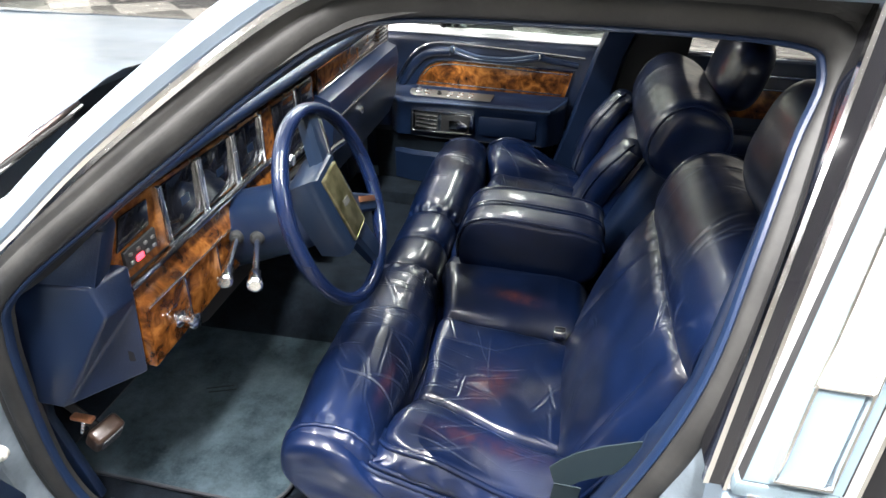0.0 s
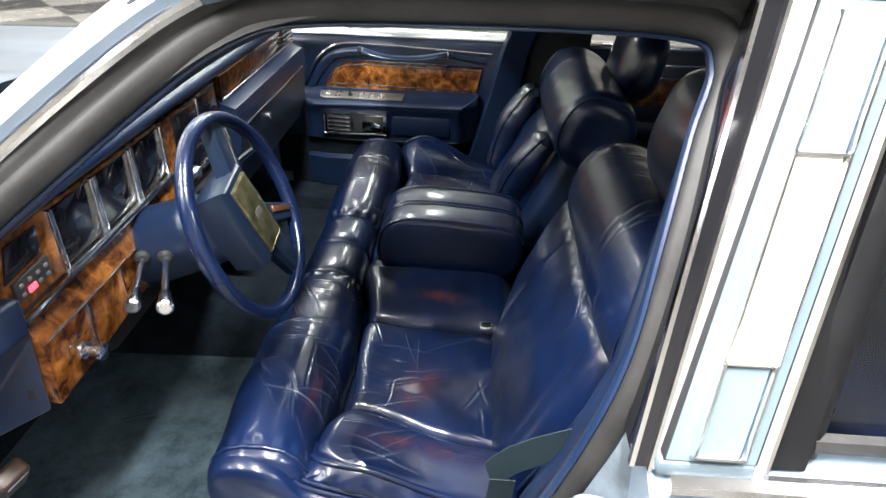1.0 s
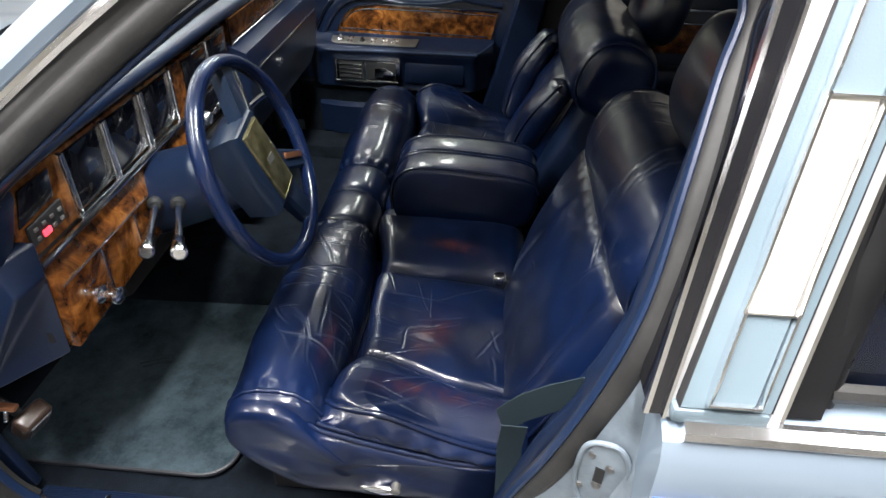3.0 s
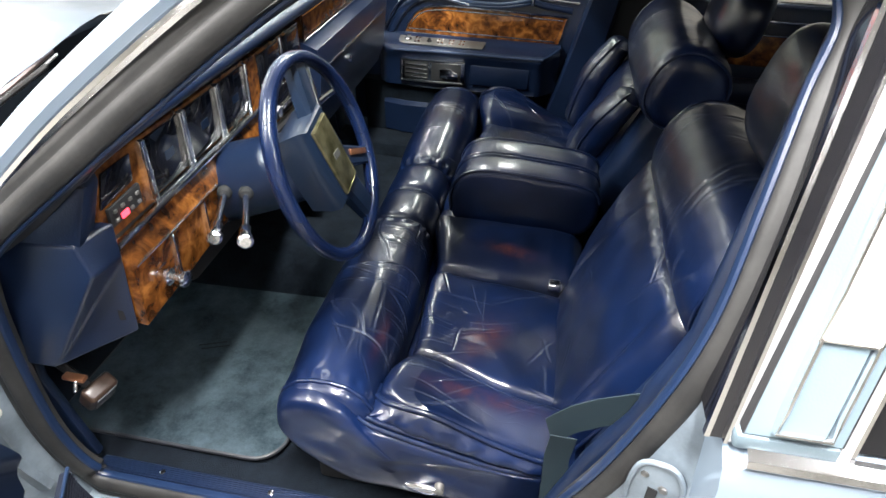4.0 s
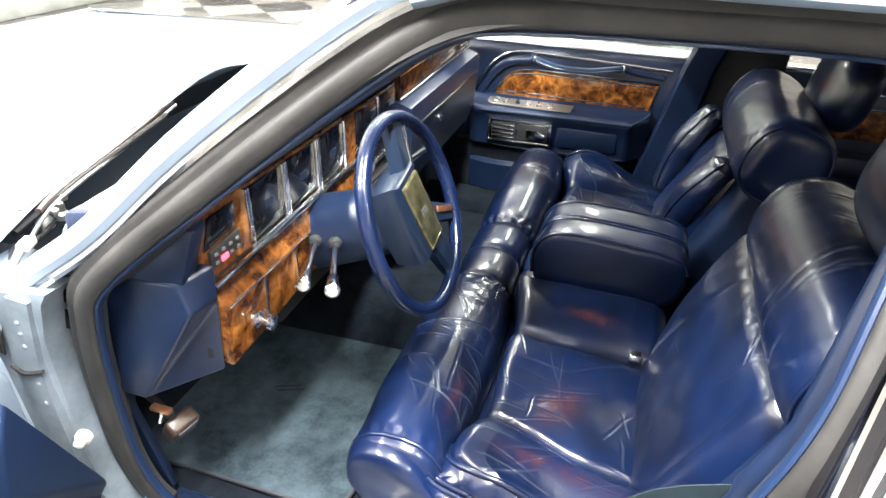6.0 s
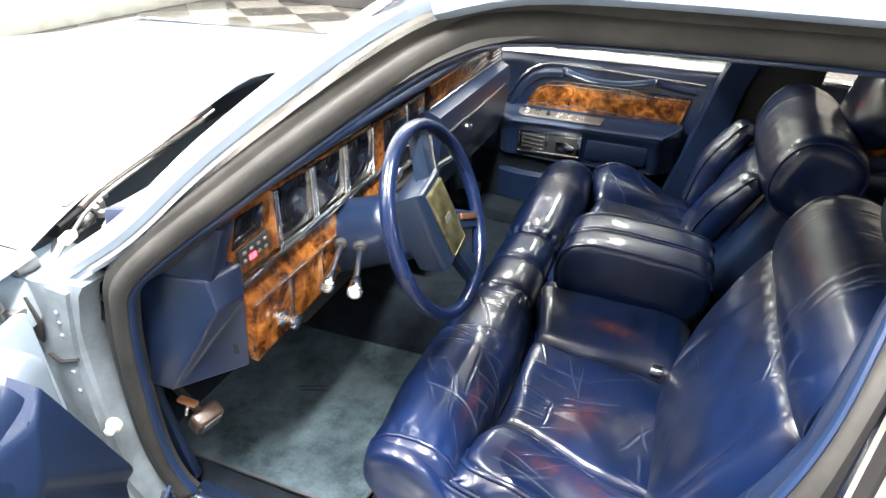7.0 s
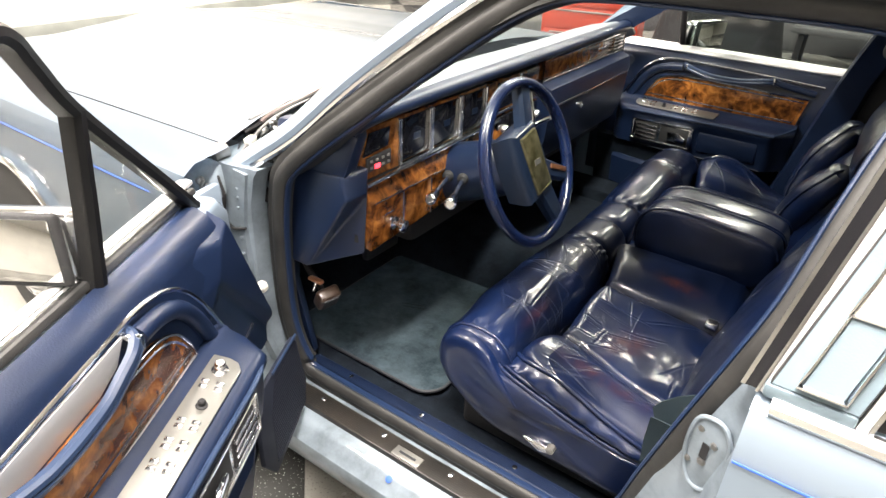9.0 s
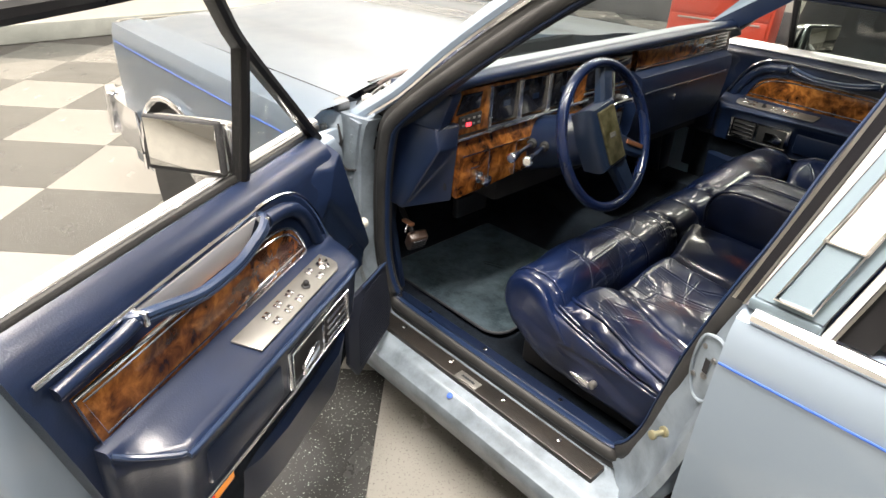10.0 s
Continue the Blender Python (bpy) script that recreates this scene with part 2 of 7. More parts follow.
RIM_LEATHER = material("leather_navy_smooth", (0.009, 0.022, 0.085), 0.24, 0.0, 0.3)
mottled(RIM_LEATHER, (0.0028, 0.007, 0.028), (0.0052, 0.013, 0.050), 14.0)
grain(RIM_LEATHER, 420.0, 0.25, 0.0008)
LEATHER = leather("leather_navy", (0.0012, 0.0036, 0.0145), (0.0036, 0.0118, 0.050), (0.15, 0.19, 0.30))


def burl(name):
    """Lacquered burl: swirling amber and dark brown figure."""
    m = material(name, (0.25, 0.09, 0.02), 0.26, 0.0, 0.5, 0.3)
    c = coords(m)
    bent = node(m, "ShaderNodeTexNoise", Scale=9.0, Detail=3.0)
    link(m, c, "Object", bent, "Vector")
    n = node(m, "ShaderNodeTexNoise", Scale=32.0, Detail=8.0, Distortion=0.5, Roughness=0.6)
    link(m, c, "Object", n, "Vector")
    sum_of = m.node_tree.nodes.new("ShaderNodeMath")
    sum_of.operation = "MULTIPLY_ADD"
    sum_of.inputs[1].default_value = 0.55
    link(m, bent, "Fac", sum_of, 0)
    link(m, n, "Fac", sum_of, 2)
    r = node(m, "ShaderNodeValToRGB")
    e = r.color_ramp.elements
    e[0].position, e[0].color = 0.56, (0.020, 0.007, 0.003, 1)
    e[1].position, e[1].color = 0.98, (0.36, 0.140, 0.032, 1)
    for at, tone in ((0.69, (0.070, 0.023, 0.006, 1)), (0.82, (0.180, 0.062, 0.013, 1))):
        mid = e.new(at)
        mid.color = tone
    link(m, sum_of, "Value", r, "Fac")
    link(m, r, "Color", bsdf(m), "Base Color")
    return m


BURL = burl("burl_wood")


def tile_material(name, base, speck, amount):
    m = material(name, base, 0.2, 0.0, 0.5, 0.9)
    c = coords(m)
    v = node(m, "ShaderNodeTexNoise", Scale=150.0, Detail=3.0)
    link(m, c, "Object", v, "Vector")
    r = node(m, "ShaderNodeValToRGB")
    r.color_ramp.elements[0].position, r.color_ramp.elements[1].position = amount, amount + 0.04
    r.color_ramp.elements[0].color, r.color_ramp.elements[1].color = (*base, 1), (*speck, 1)
    link(m, v, "Fac", r, "Fac")
    info = node(m, "ShaderNodeObjectInfo")
    vary = node(m, "ShaderNodeMapRange")
    vary.inputs["To Min"].default_value, vary.inputs["To Max"].default_value = 0.85, 1.12
    link(m, info, "Random", vary, "Value")
    hsv = node(m, "ShaderNodeHueSaturation")
    link(m, vary, "Result", hsv, "Value")
    link(m, r, "Color", hsv, "Color")
    link(m, hsv, "Color", bsdf(m), "Base Color")
    rough_noise(m, 5.0, 0.12, 0.3)
    return m


TILE_WHITE = tile_material("floor_tile_grey_white", (0.255, 0.247, 0.228), (0.17, 0.165, 0.152), 0.60)
TILE_BLACK = tile_material("floor_tile_black", (0.045, 0.045, 0.044), (0.40, 0.44, 0.40), 0.635)
# the cream wall paint at about half value, shade held in the colour
WALL_SHADE = material("wall_paint_cream_shaded", (0.36, 0.35, 0.32), 0.7)
mottled(WALL_SHADE, (0.33, 0.32, 0.29), (0.39, 0.38, 0.35), 1.3)
GROUT = material("floor_bed_dark", (0.05, 0.05, 0.048), 0.8)
WALL_PAINT = material("wall_paint_cream", (0.78, 0.76, 0.69), 0.7)
mottled(WALL_PAINT, (0.72, 0.70, 0.64), (0.80, 0.78, 0.71), 1.3)
WALL_DARK = material("wall_dark_grey", (0.06, 0.06, 0.065), 0.7)
mottled(WALL_DARK, (0.045, 0.045, 0.05), (0.08, 0.08, 0.085), 1.7)
SKIRTING = material("skirting_grey_green", (0.30, 0.32, 0.30), 0.5)
mottled(SKIRTING, (0.25, 0.27, 0.25), (0.34, 0.36, 0.34), 4.0)
CEILING_PAINT = material("ceiling_paint", (0.55, 0.54, 0.51), 0.8)
mottled(CEILING_PAINT, (0.52, 0.51, 0.48), (0.58, 0.57, 0.54), 1.1)


# ---------- mesh helpers ----------
def part(name, bm, mat, parent=None, label="", sharp=38, smooth=True):
    """Links a bmesh as one mesh object, under a thing or a part."""
    bmesh.ops.recalc_face_normals(bm, faces=bm.faces)
    me = bpy.data.meshes.new(name)
    for f in bm.faces:
        f.smooth = smooth
    bm.to_mesh(me)
    bm.free()
    if smooth:
        me.set_sharp_from_angle(angle=radians(sharp))
    me.materials.append(mat)
    ob = new(name, me)
    if parent:
        ob.parent = parent
    if label:
        ob["label"] = label
    return ob


def thing(name, label, category, group="", kind=""):
    return tagged(new(name), label, category, group, kind)


def rbox(x0, x1, y0, y1, z0, z1, bevel=0.004, seg=2, bm=None):
    """A box with rounded edges."""
    own = bmesh.new()
    vs = bmesh.ops.create_cube(own, size=1.0)["verts"]
    for v in vs:
        v.co = ((x0 + x1) / 2 + v.co.x * (x1 - x0), (y0 + y1) / 2 + v.co.y * (y1 - y0), (z0 + z1) / 2 + v.co.z * (z1 - z0))
    if bevel:
        bmesh.ops.bevel(own, geom=own.edges[:], offset=bevel, segments=seg, affect="EDGES", profile=0.5)
    return merge(bm, own)


def merge(bm, own):
    if bm is None:
        return own
    me = bpy.data.meshes.new("scratch")
    own.to_mesh(me)
    own.free()
    bm.from_mesh(me)
    bpy.data.meshes.remove(me)
    return bm


def prism(points, along, depth, bevel=0.0, seg=2, bm=None):
    """A flat outline in space, thickened by depth along a direction."""
    own = bmesh.new()
    shift = Vector(along).normalized() * depth
    a = [own.verts.new(p) for p in points]
    b = [own.verts.new(Vector(p) + shift) for p in points]
    n = len(points)
    own.faces.new(a)
    own.faces.new(b[::-1])
    for i in range(n):
        own.faces.new((a[i], a[(i + 1) % n], b[(i + 1) % n], b[i]))
    bmesh.ops.recalc_face_normals(own, faces=own.faces)
    if bevel:
        edges = [e for e in own.edges if e.calc_face_angle(0) > 0.5]
        bmesh.ops.bevel(own, geom=edges, offset=bevel, segments=seg, affect="EDGES", profile=0.5)
    return merge(bm, own)


def smooth_path(points, steps=6, closed=False):
    """A rounded line through points (Catmull-Rom)."""
    pts = [Vector(p) for p in points]
    n = len(pts)
    out = []
    for i in range(n if closed else n - 1):
        if closed:
            p0, p1, p2, p3 = pts[i - 1], pts[i], pts[(i + 1) % n], pts[(i + 2) % n]
        else:
            p0, p1, p2, p3 = pts[max(i - 1, 0)], pts[i], pts[i + 1], pts[min(i + 2, n - 1)]
        for k in range(steps):
            t = k / steps
            out.append(0.5 * (2 * p1 + (p2 - p0) * t + (2 * p0 - 5 * p1 + 4 * p2 - p3) * t * t + (3 * p1 - p0 - 3 * p2 + p3) * t ** 3))
    if not closed:
        out.append(pts[-1])
    return out


def sweep(path, profile, normal=(0, -1, 0), closed=False, bm=None, caps=True):
    """A profile of (side, out) carried along a path; out is the given normal, side lies across the path."""
    own = bmesh.new()
    path = [Vector(p) for p in path]
    n, k = len(path), len(profile)
    up = Vector(normal).normalized()
    rings = []
    for i, p in enumerate(path):
        a = path[i - 1] if closed or i else path[i]
        b = path[(i + 1) % n] if closed or i < n - 1 else path[i]
        t = (b - a).normalized()
        side = t.cross(up).normalized()
        out = side.cross(t).normalized()
        rings.append([own.verts.new(p + side * u + out * v) for u, v in profile])
    for i in range(n if closed else n - 1):
        r, s = rings[i], rings[(i + 1) % n]
        for j in range(k):
            own.faces.new((r[j], r[(j + 1) % k], s[(j + 1) % k], s[j]))
    if caps and not closed:
        own.faces.new(rings[0])
        own.faces.new(rings[-1][::-1])
    return merge(bm, own)


def circle(r, seg=10, rx=None):
    return [(r * math.cos(2 * math.pi * i / seg), (rx or r) * math.sin(2 * math.pi * i / seg)) for i in range(seg)]


def tube(path, r, seg=10, closed=False, bm=None, normal=(0.13, -1, 0.21)):
    return sweep(path, circle(r, seg), normal, closed, bm)


def strip(w, h):
    """A low rounded moulding profile, w across and h proud."""
    return [(-w / 2, 0), (-w / 2, h * 0.55), (-w / 4, h), (w / 4, h), (w / 2, h * 0.55), (w / 2, 0)]


def loft(rings, closed_ring=True, caps=True, bm=None):
    """A skin over rings of equal count."""
    own = bmesh.new()
    rs = [[own.verts.new(p) for p in ring] for ring in rings]
    k = len(rs[0])
    for r, s in zip(rs, rs[1:]):
        for j in range(k if closed_ring else k - 1):
            own.faces.new((r[j], r[(j + 1) % k], s[(j + 1) % k], s[j]))
    if caps:
        own.faces.new(rs[0])
        own.faces.new(rs[-1][::-1])
    return merge(bm, own)


def pillow(size, power=4.0, n=10, wobble=0.0, seed=0.0, bm=None, m=None):
    """A stuffed block: a cube drawn in to rounded edges, with slight unevenness."""
    own = bmesh.new()
    bmesh.ops.create_cube(own, size=2.0)
    bmesh.ops.subdivide_edges(own, edges=own.edges[:], cuts=n, use_grid_fill=True)
    sx, sy, sz = (s / 2 for s in size)
    for v in own.verts:
        x, y, z = v.co
        top = max(abs(x), abs(y), abs(z))
        norm = (abs(x) ** power + abs(y) ** power + abs(z) ** power) ** (1 / power)
        k = top / norm
        p = Vector((x * k * sx, y * k * sy, z * k * sz))
        if wobble:
            p += Vector((x, y, z)).normalized() * wobble * noise.noise(p * 9 + Vector((seed, seed * 2.3, 1.7)))
        v.co = p
    if m is not None:
        own.transform(m)
    return merge(bm, own)


def lathe(profile, seg=24, axis="z", bm=None, m=None):
    """A turned shape from (radius, height) pairs."""
    own = bmesh.new()
    rings = []
    for r, h in profile:
        rings.append([own.verts.new((r * math.cos(2 * math.pi * i / seg), r * math.sin(2 * math.pi * i / seg), h)) for i in range(seg)])
    for a, b in zip(rings, rings[1:]):
        for i in range(seg):
            own.faces.new((a[i], a[(i + 1) % seg], b[(i + 1) % seg], b[i]))
    own.faces.new(rings[0])
    own.faces.new(rings[-1][::-1])
    if m is not None:
        own.transform(m)
    return merge(bm, own)


def aim(at, direction):
    """A turn that lays local z along a direction, at a place."""
    return Matrix.Translation(at) @ Vector(direction).to_track_quat("Z", "Y").to_matrix().to_4x4()


def frame_of(at, x_axis, z_axis):
    x = Vector(x_axis).normalized()
    z = Vector(z_axis)
    z = (z - x * z.dot(x)).normalized()
    y = z.cross(x)
    m = Matrix((x, y, z)).transposed().to_4x4()
    m.translation = at
    return m


# ---------- showroom ----------
MID = 0.80  # the car's centre line, in y

ground = tagged(part("floor", rbox(-6.2, 13.0, -7.0, 9.0, -0.3, -0.006, 0), GROUT, smooth=False), "dark bed under a black and grey-white checkered tile floor", "floor", kind="structure")


def wall(name, x0, x1, y0, y1, mat, label, z1=3.9):
    return tagged(part(name, rbox(x0, x1, y0, y1, -0.02, z1, 0), mat, smooth=False), label, "wall", kind="structure")


wall("wall_west", -6.2, -6.0, -7.0, 9.0, WALL_PAINT, "cream painted showroom wall with grey skirting")
wall("wall_north", -6.0, 13.0, 7.3, 7.5, WALL_SHADE, "showroom back wall in cream toned down to shade, with a dark base")
tagged(part("baseboard_north", rbox(-6.0, 13.0, 7.27, 7.3, 0.0, 0.34, 0.004), WALL_DARK), "tall dark grey skirting along the back wall", "baseboard", kind="structure")
wall("wall_south", -6.0, 13.0, -7.0, -6.8, WALL_PAINT, "plain cream painted showroom wall")
wall("wall_east", 12.8, 13.0, -6.8, 7.3, WALL_PAINT, "plain cream painted showroom wall at the far end")
tagged(part("baseboard", rbox(-6.0, -5.975, -6.8, 7.3, 0.0, 0.16, 0.006), SKIRTING), "grey skirting board along the cream wall", "baseboard", kind="structure")
tagged(part("ceiling", rbox(-6.2, 13.0, -7.0, 9.0, 3.9, 4.0, 0), CEILING_PAINT, smooth=False), "plain white painted showroom ceiling", "ceiling", kind="structure")

# ---------- the car ----------
car = thing("sedan_car", "light blue metallic luxury sedan with open driver door on checkered floor", "car")

# the driver's door opening, seen as the line of its rubber seal
OPENING = [(-0.215, 0.050, 0.318), (-0.275, 0.040, 0.350), (-0.298, 0.025, 0.46), (-0.288, 0.012, 0.63), (-0.258, 0.0, 0.80), (-0.215, 0.0, 0.880),
           (-0.05, 0.035, 1.020), (0.13, 0.085, 1.164), (0.215, 0.110, 1.222), (0.285, 0.120, 1.244), (0.45, 0.124, 1.250), (0.675, 0.122, 1.249), (0.716, 0.112, 1.228),
           (0.700, 0.075, 1.165), (0.676, 0.015, 1.065), (0.655, -0.030, 0.96), (0.626, -0.050, 0.860), (0.586, -0.042, 0.715), (0.549, -0.005, 0.56), (0.520, 0.020, 0.435), (0.475, 0.040, 0.345), (0.40, 0.048, 0.318)]
SIDE = (0, -1, 0.12)
ring = smooth_path(OPENING, 6, closed=True)[::-1]
# seal: a flat lip, a ridge and a bulb, outside the blue windlace
part("door_seal", sweep(ring, [(0.006, -0.02), (0.006, 0.004), (0.009, 0.010), (0.014, 0.013), (0.020, 0.0155), (0.027, 0.016), (0.033, 0.0135), (0.037, 0.009), (0.040, 0.0085), (0.044, 0.010), (0.050, 0.009), (0.056, 0.004), (0.058, -0.02)], SIDE, True), RUBBER, car, "black rubber door seal")
part("windlace", sweep(ring, [(0.004 + 0.0042 * math.cos(a), -0.003 + 0.008 * math.sin(a)) for a in [i * math.pi / 4 for i in range(8)]], SIDE, True), WINDLACE, car, "blue vinyl windlace")


def both(bm):
    """The same mesh and its image on the car's other side."""
    twin = bm.copy()
    twin.transform(Matrix.Translation((0, 2 * MID, 0)) @ Matrix.Scale(-1, 4, (0, 1, 0)))
    bmesh.ops.reverse_faces(twin, faces=twin.faces)
    return twin


# windscreen pillar, outside: painted face with a bright moulding
APIL = [(-0.430, -0.030, 0.838), (-0.34, -0.008, 0.905), (-0.24, 0.012, 0.977), (-0.10, 0.045, 1.104), (0.08, 0.085, 1.243), (0.19, 0.108, 1.308), (0.30, 0.118, 1.335)]
PILLAR_OUT = (-0.15, -1, 0.30)
apil = sweep(smooth_path(APIL, 5), [(-0.006, -0.02), (-0.004, 0.004), (0.004, 0.009), (0.022, 0.009), (0.030, 0.002), (0.032, -0.03)], PILLAR_OUT)
part("windscreen_pillar", both(apil), PAINT, car)
part("windscreen_pillar", apil, PAINT, car)
mould = [Vector(p) + Vector((0.0235, 0.0, -0.0295)) for p in smooth_path(APIL, 5)]
part("pillar_moulding", sweep(mould, [(-0.007, -0.02), (-0.007, 0.008), (-0.003, 0.013), (0.003, 0.013), (0.007, 0.008), (0.007, -0.02)], PILLAR_OUT), CHROME, car, "bright windscreen pillar moulding")
part("pillar_rubber", sweep([Vector(p) + Vector((0.040, 0.005, -0.052)) for p in smooth_path(APIL, 5)[7:]], [(-0.02, -0.03), (-0.02, 0.004), (0.02, 0.004), (0.02, -0.03)], PILLAR_OUT), RUBBER, car)

# roof: a crowned slab with a drip rail
roof_rings = []
for x, drop, inset in ((0.22, 0.03, 0.06), (0.42, 0.0, 0.0), (1.0, -0.012, 0.0), (1.6, -0.005, 0.0), (1.95, 0.03, 0.05)):
    ys = [0.132 + inset + (1.336 - 2 * inset) * i / 10 for i in range(11)]
    up = [(x, y, 1.318 - drop + 0.055 * (1 - ((y - MID) / 0.7) ** 2)) for y in ys]
    down = [(x, y, 1.272 - drop + 0.045 * (1 - ((y - MID) / 0.7) ** 2)) for y in reversed(ys)]
    roof_rings.append(up + down)
part("roof", loft(roof_rings), PAINT, car)
rail = smooth_path([(0.20, 0.10, 1.280), (0.34, 0.10, 1.307), (0.7, 0.095, 1.309), (1.2, 0.095, 1.310), (1.8, 0.11, 1.29)], 5)
part("drip_rail", sweep(rail, [(-0.022, -0.02), (-0.022, 0.006), (-0.01, 0.014), (0.006, 0.012), (0.012, 0.004), (0.012, -0.02)], SIDE), PAINT, car, "light blue painted roof drip rail")
gutter = smooth_path([(0.13, 0.095, 1.258), (0.20, 0.097, 1.296), (0.34, 0.098, 1.324), (0.7, 0.094, 1.328), (1.2, 0.094, 1.328), (1.8, 0.108, 1.308)], 5)
part("roof_gutter", sweep(gutter, [(-0.013, -0.02), (-0.013, 0.004), (-0.004, 0.009), (0.006, 0.008), (0.016, 0.003), (0.016, -0.02)], SIDE), PAINT, car, "light blue painted roof gutter")
part("drip_lip", tube([Vector(p) + Vector((0, -0.008, 0.012)) for p in gutter], 0.0045, 8), CHROME, car)
part("door_header", sweep(smooth_path([(0.16, 0.118, 1.238), (0.22, 0.122, 1.262), (0.30, 0.122, 1.276), (0.40, 0.120, 1.281), (0.7, 0.120, 1.282), (1.2, 0.120, 1.282), (1.8, 0.13, 1.265)], 5), [(-0.02, -0.03), (-0.02, 0.0), (-0.010, 0.005), (-0.001, 0.005), (0.002, 0.001), (0.006, 0.005), (0.014, 0.005), (0.02, 0.0), (0.02, -0.03)], SIDE), RUBBER, car)
part("headliner", loft([[(x, 0.14, 1.262), (x, MID, 1.305), (x, 2 * MID - 0.14, 1.262), (x, 2 * MID - 0.14, 1.252), (x, MID, 1.295), (x, 0.14, 1.252)] for x in (0.24, 0.6, 1.2, 1.9)]), NAVY_VINYL, car, "dark blue headliner")

# centre pillar, outside: gloss black strip, chrome, padded pale panel with an inset, chrome
def pillar_line(x_low, x_high, lift=0.0, z0=0.905, z1=1.30):
    """A leaning line on the body side between belt and roof."""
    return [(x_low - 0.007 + (x_high - 0.004 - x_low) * k, -0.118 + 0.205 * k - lift, z0 + (z1 - z0) * k) for k in [i / 8 for i in range(9)]]


def pillar_band(low0, low1, high0, high1, lift, depth, z0=0.905, z1=1.30):
    a, b = pillar_line(low0, high0, lift, z0, z1), pillar_line(low1, high1, lift, z0, z1)
    back = Vector((0, depth, 0))
    return loft([[p, q, Vector(q) + back, Vector(p) + back] for p, q in zip(a, b)])


part("pillar_trim", pillar_band(0.6600, 0.6650, 0.7510, 0.7560, 0.001, 0.008, 0.889), CHROME, car)
part("pillar_strip", pillar_band(0.6650, 0.6790, 0.7560, 0.7770, 0.000, 0.05, 0.889), GLOSS_BLACK, car, "gloss black pillar strip")
part("pillar_trim", pillar_band(0.6770, 0.6805, 0.7750, 0.7790, 0.006, 0.04, 0.889), CHROME, car)
part("pillar_trim", pillar_band(0.6815, 0.6890, 0.7800, 0.8010, 0.003, 0.04, 0.889), SATIN, car)
part("pillar_pad", pillar_band(0.6895, 0.7770, 0.8030, 0.8920, 0.006, 0.05, 0.908), VINYL_PALE, car, "padded pale blue vinyl pillar panel")
part("pillar_trim", pillar_band(0.7780, 0.7890, 0.8930, 0.9035, 0.006, 0.05, 0.889), SATIN, car)
part("pillar_trim", pillar_band(0.7905, 0.7950, 0.9050, 0.9095, 0.003, 0.05, 0.889), CHROME, car)
# thin black lines drawn for the shadow along the raised trims
for low, high in ((0.6888, 0.8018), (0.7766, 0.8916)):
    part("pillar_shade_line", pillar_band(low, low + 0.0016, high, high + 0.0016, 0.0064, 0.02, 0.908), MATT_BLACK, car)
part("pillar_frame", pillar_band(0.795, 0.836, 0.9095, 0.945, -0.008, 0.04, 0.889), BLACK_FRAME, car)


def inset_frame(z0, z1, closed_low, closed_high):
    k0, k1 = (z0 - 0.905) / 0.395, (z1 - 0.905) / 0.395
    def at(u, k):
        a = 0.7045 + (0.8080 - 0.7045) * k
        b = 0.7515 + (0.8600 - 0.7515) * k
        return (a + (b - a) * u, -0.118 + 0.205 * max(k, 0) - 0.008, 0.905 + 0.395 * k)
    left = [at(0, k0 + (k1 - k0) * i / 5) for i in range(6)]
    right = [at(1, k0 + (k1 - k0) * i / 5) for i in range(6)]
    line = left[::-1] + right if closed_low else left + right[::-1]
    bm = sweep(line, strip(0.005, 0.011), SIDE)
    cover = loft([[at(0.04, k), at(0.96, k), Vector(at(0.92, k)) + Vector((0, -0.006, 0.002)), Vector(at(0.08, k)) + Vector((0, -0.006, 0.002))] for k in [k0 + (k1 - k0) * i / 6 for i in range(7)]])
    return bm, cover


low_frame, low_cover = inset_frame(0.917, 0.998, True, False)
part("pillar_inset_trim", low_frame, CHROME, car)
part("pillar_inset_panel", low_cover, VINYL_PALE, car)
mid_frame, mid_cover = inset_frame(0.998, 1.177, True, False)
part("opera_lamp_lens", mid_cover, WHITE_PLASTIC, car, "white coach lamp lens on the pillar")
part("pillar_inset_trim", mid_frame, CHROME, car)
top_frame, top_cover = inset_frame(1.177, 1.290, True, False)
part("pillar_inset_trim", top_frame, CHROME, car)
part("pillar_inset_panel", top_cover, VINYL_PALE, car)
part("pillar_foot", rbox(0.677, 0.771, -0.1275, -0.08, 0.887, 0.9065, 0.005), VINYL_PALE, car)

# rear door below the belt
def side_skin(x0, x1, parent, name, lean=0.0, mat=PAINT):
    """Body side: nearly upright, rolled over at the belt, tucked in at the sill."""
    prof = [(-0.075, 0.885), (-0.115, 0.884), (-0.138, 0.872), (-0.148, 0.85), (-0.152, 0.80), (-0.158, 0.68), (-0.155, 0.52), (-0.135, 0.36), (-0.11, 0.27), (-0.06, 0.27), (-0.075, 0.4)]
    rings = []
    for i in range(13):
        x = x0 + (x1 - x0) * i / 12
        rings.append([(x - (lean * (0.885 - z) if i == 0 else 0), y, z) for y, z in prof])
    return part(name, loft(rings), mat, parent)


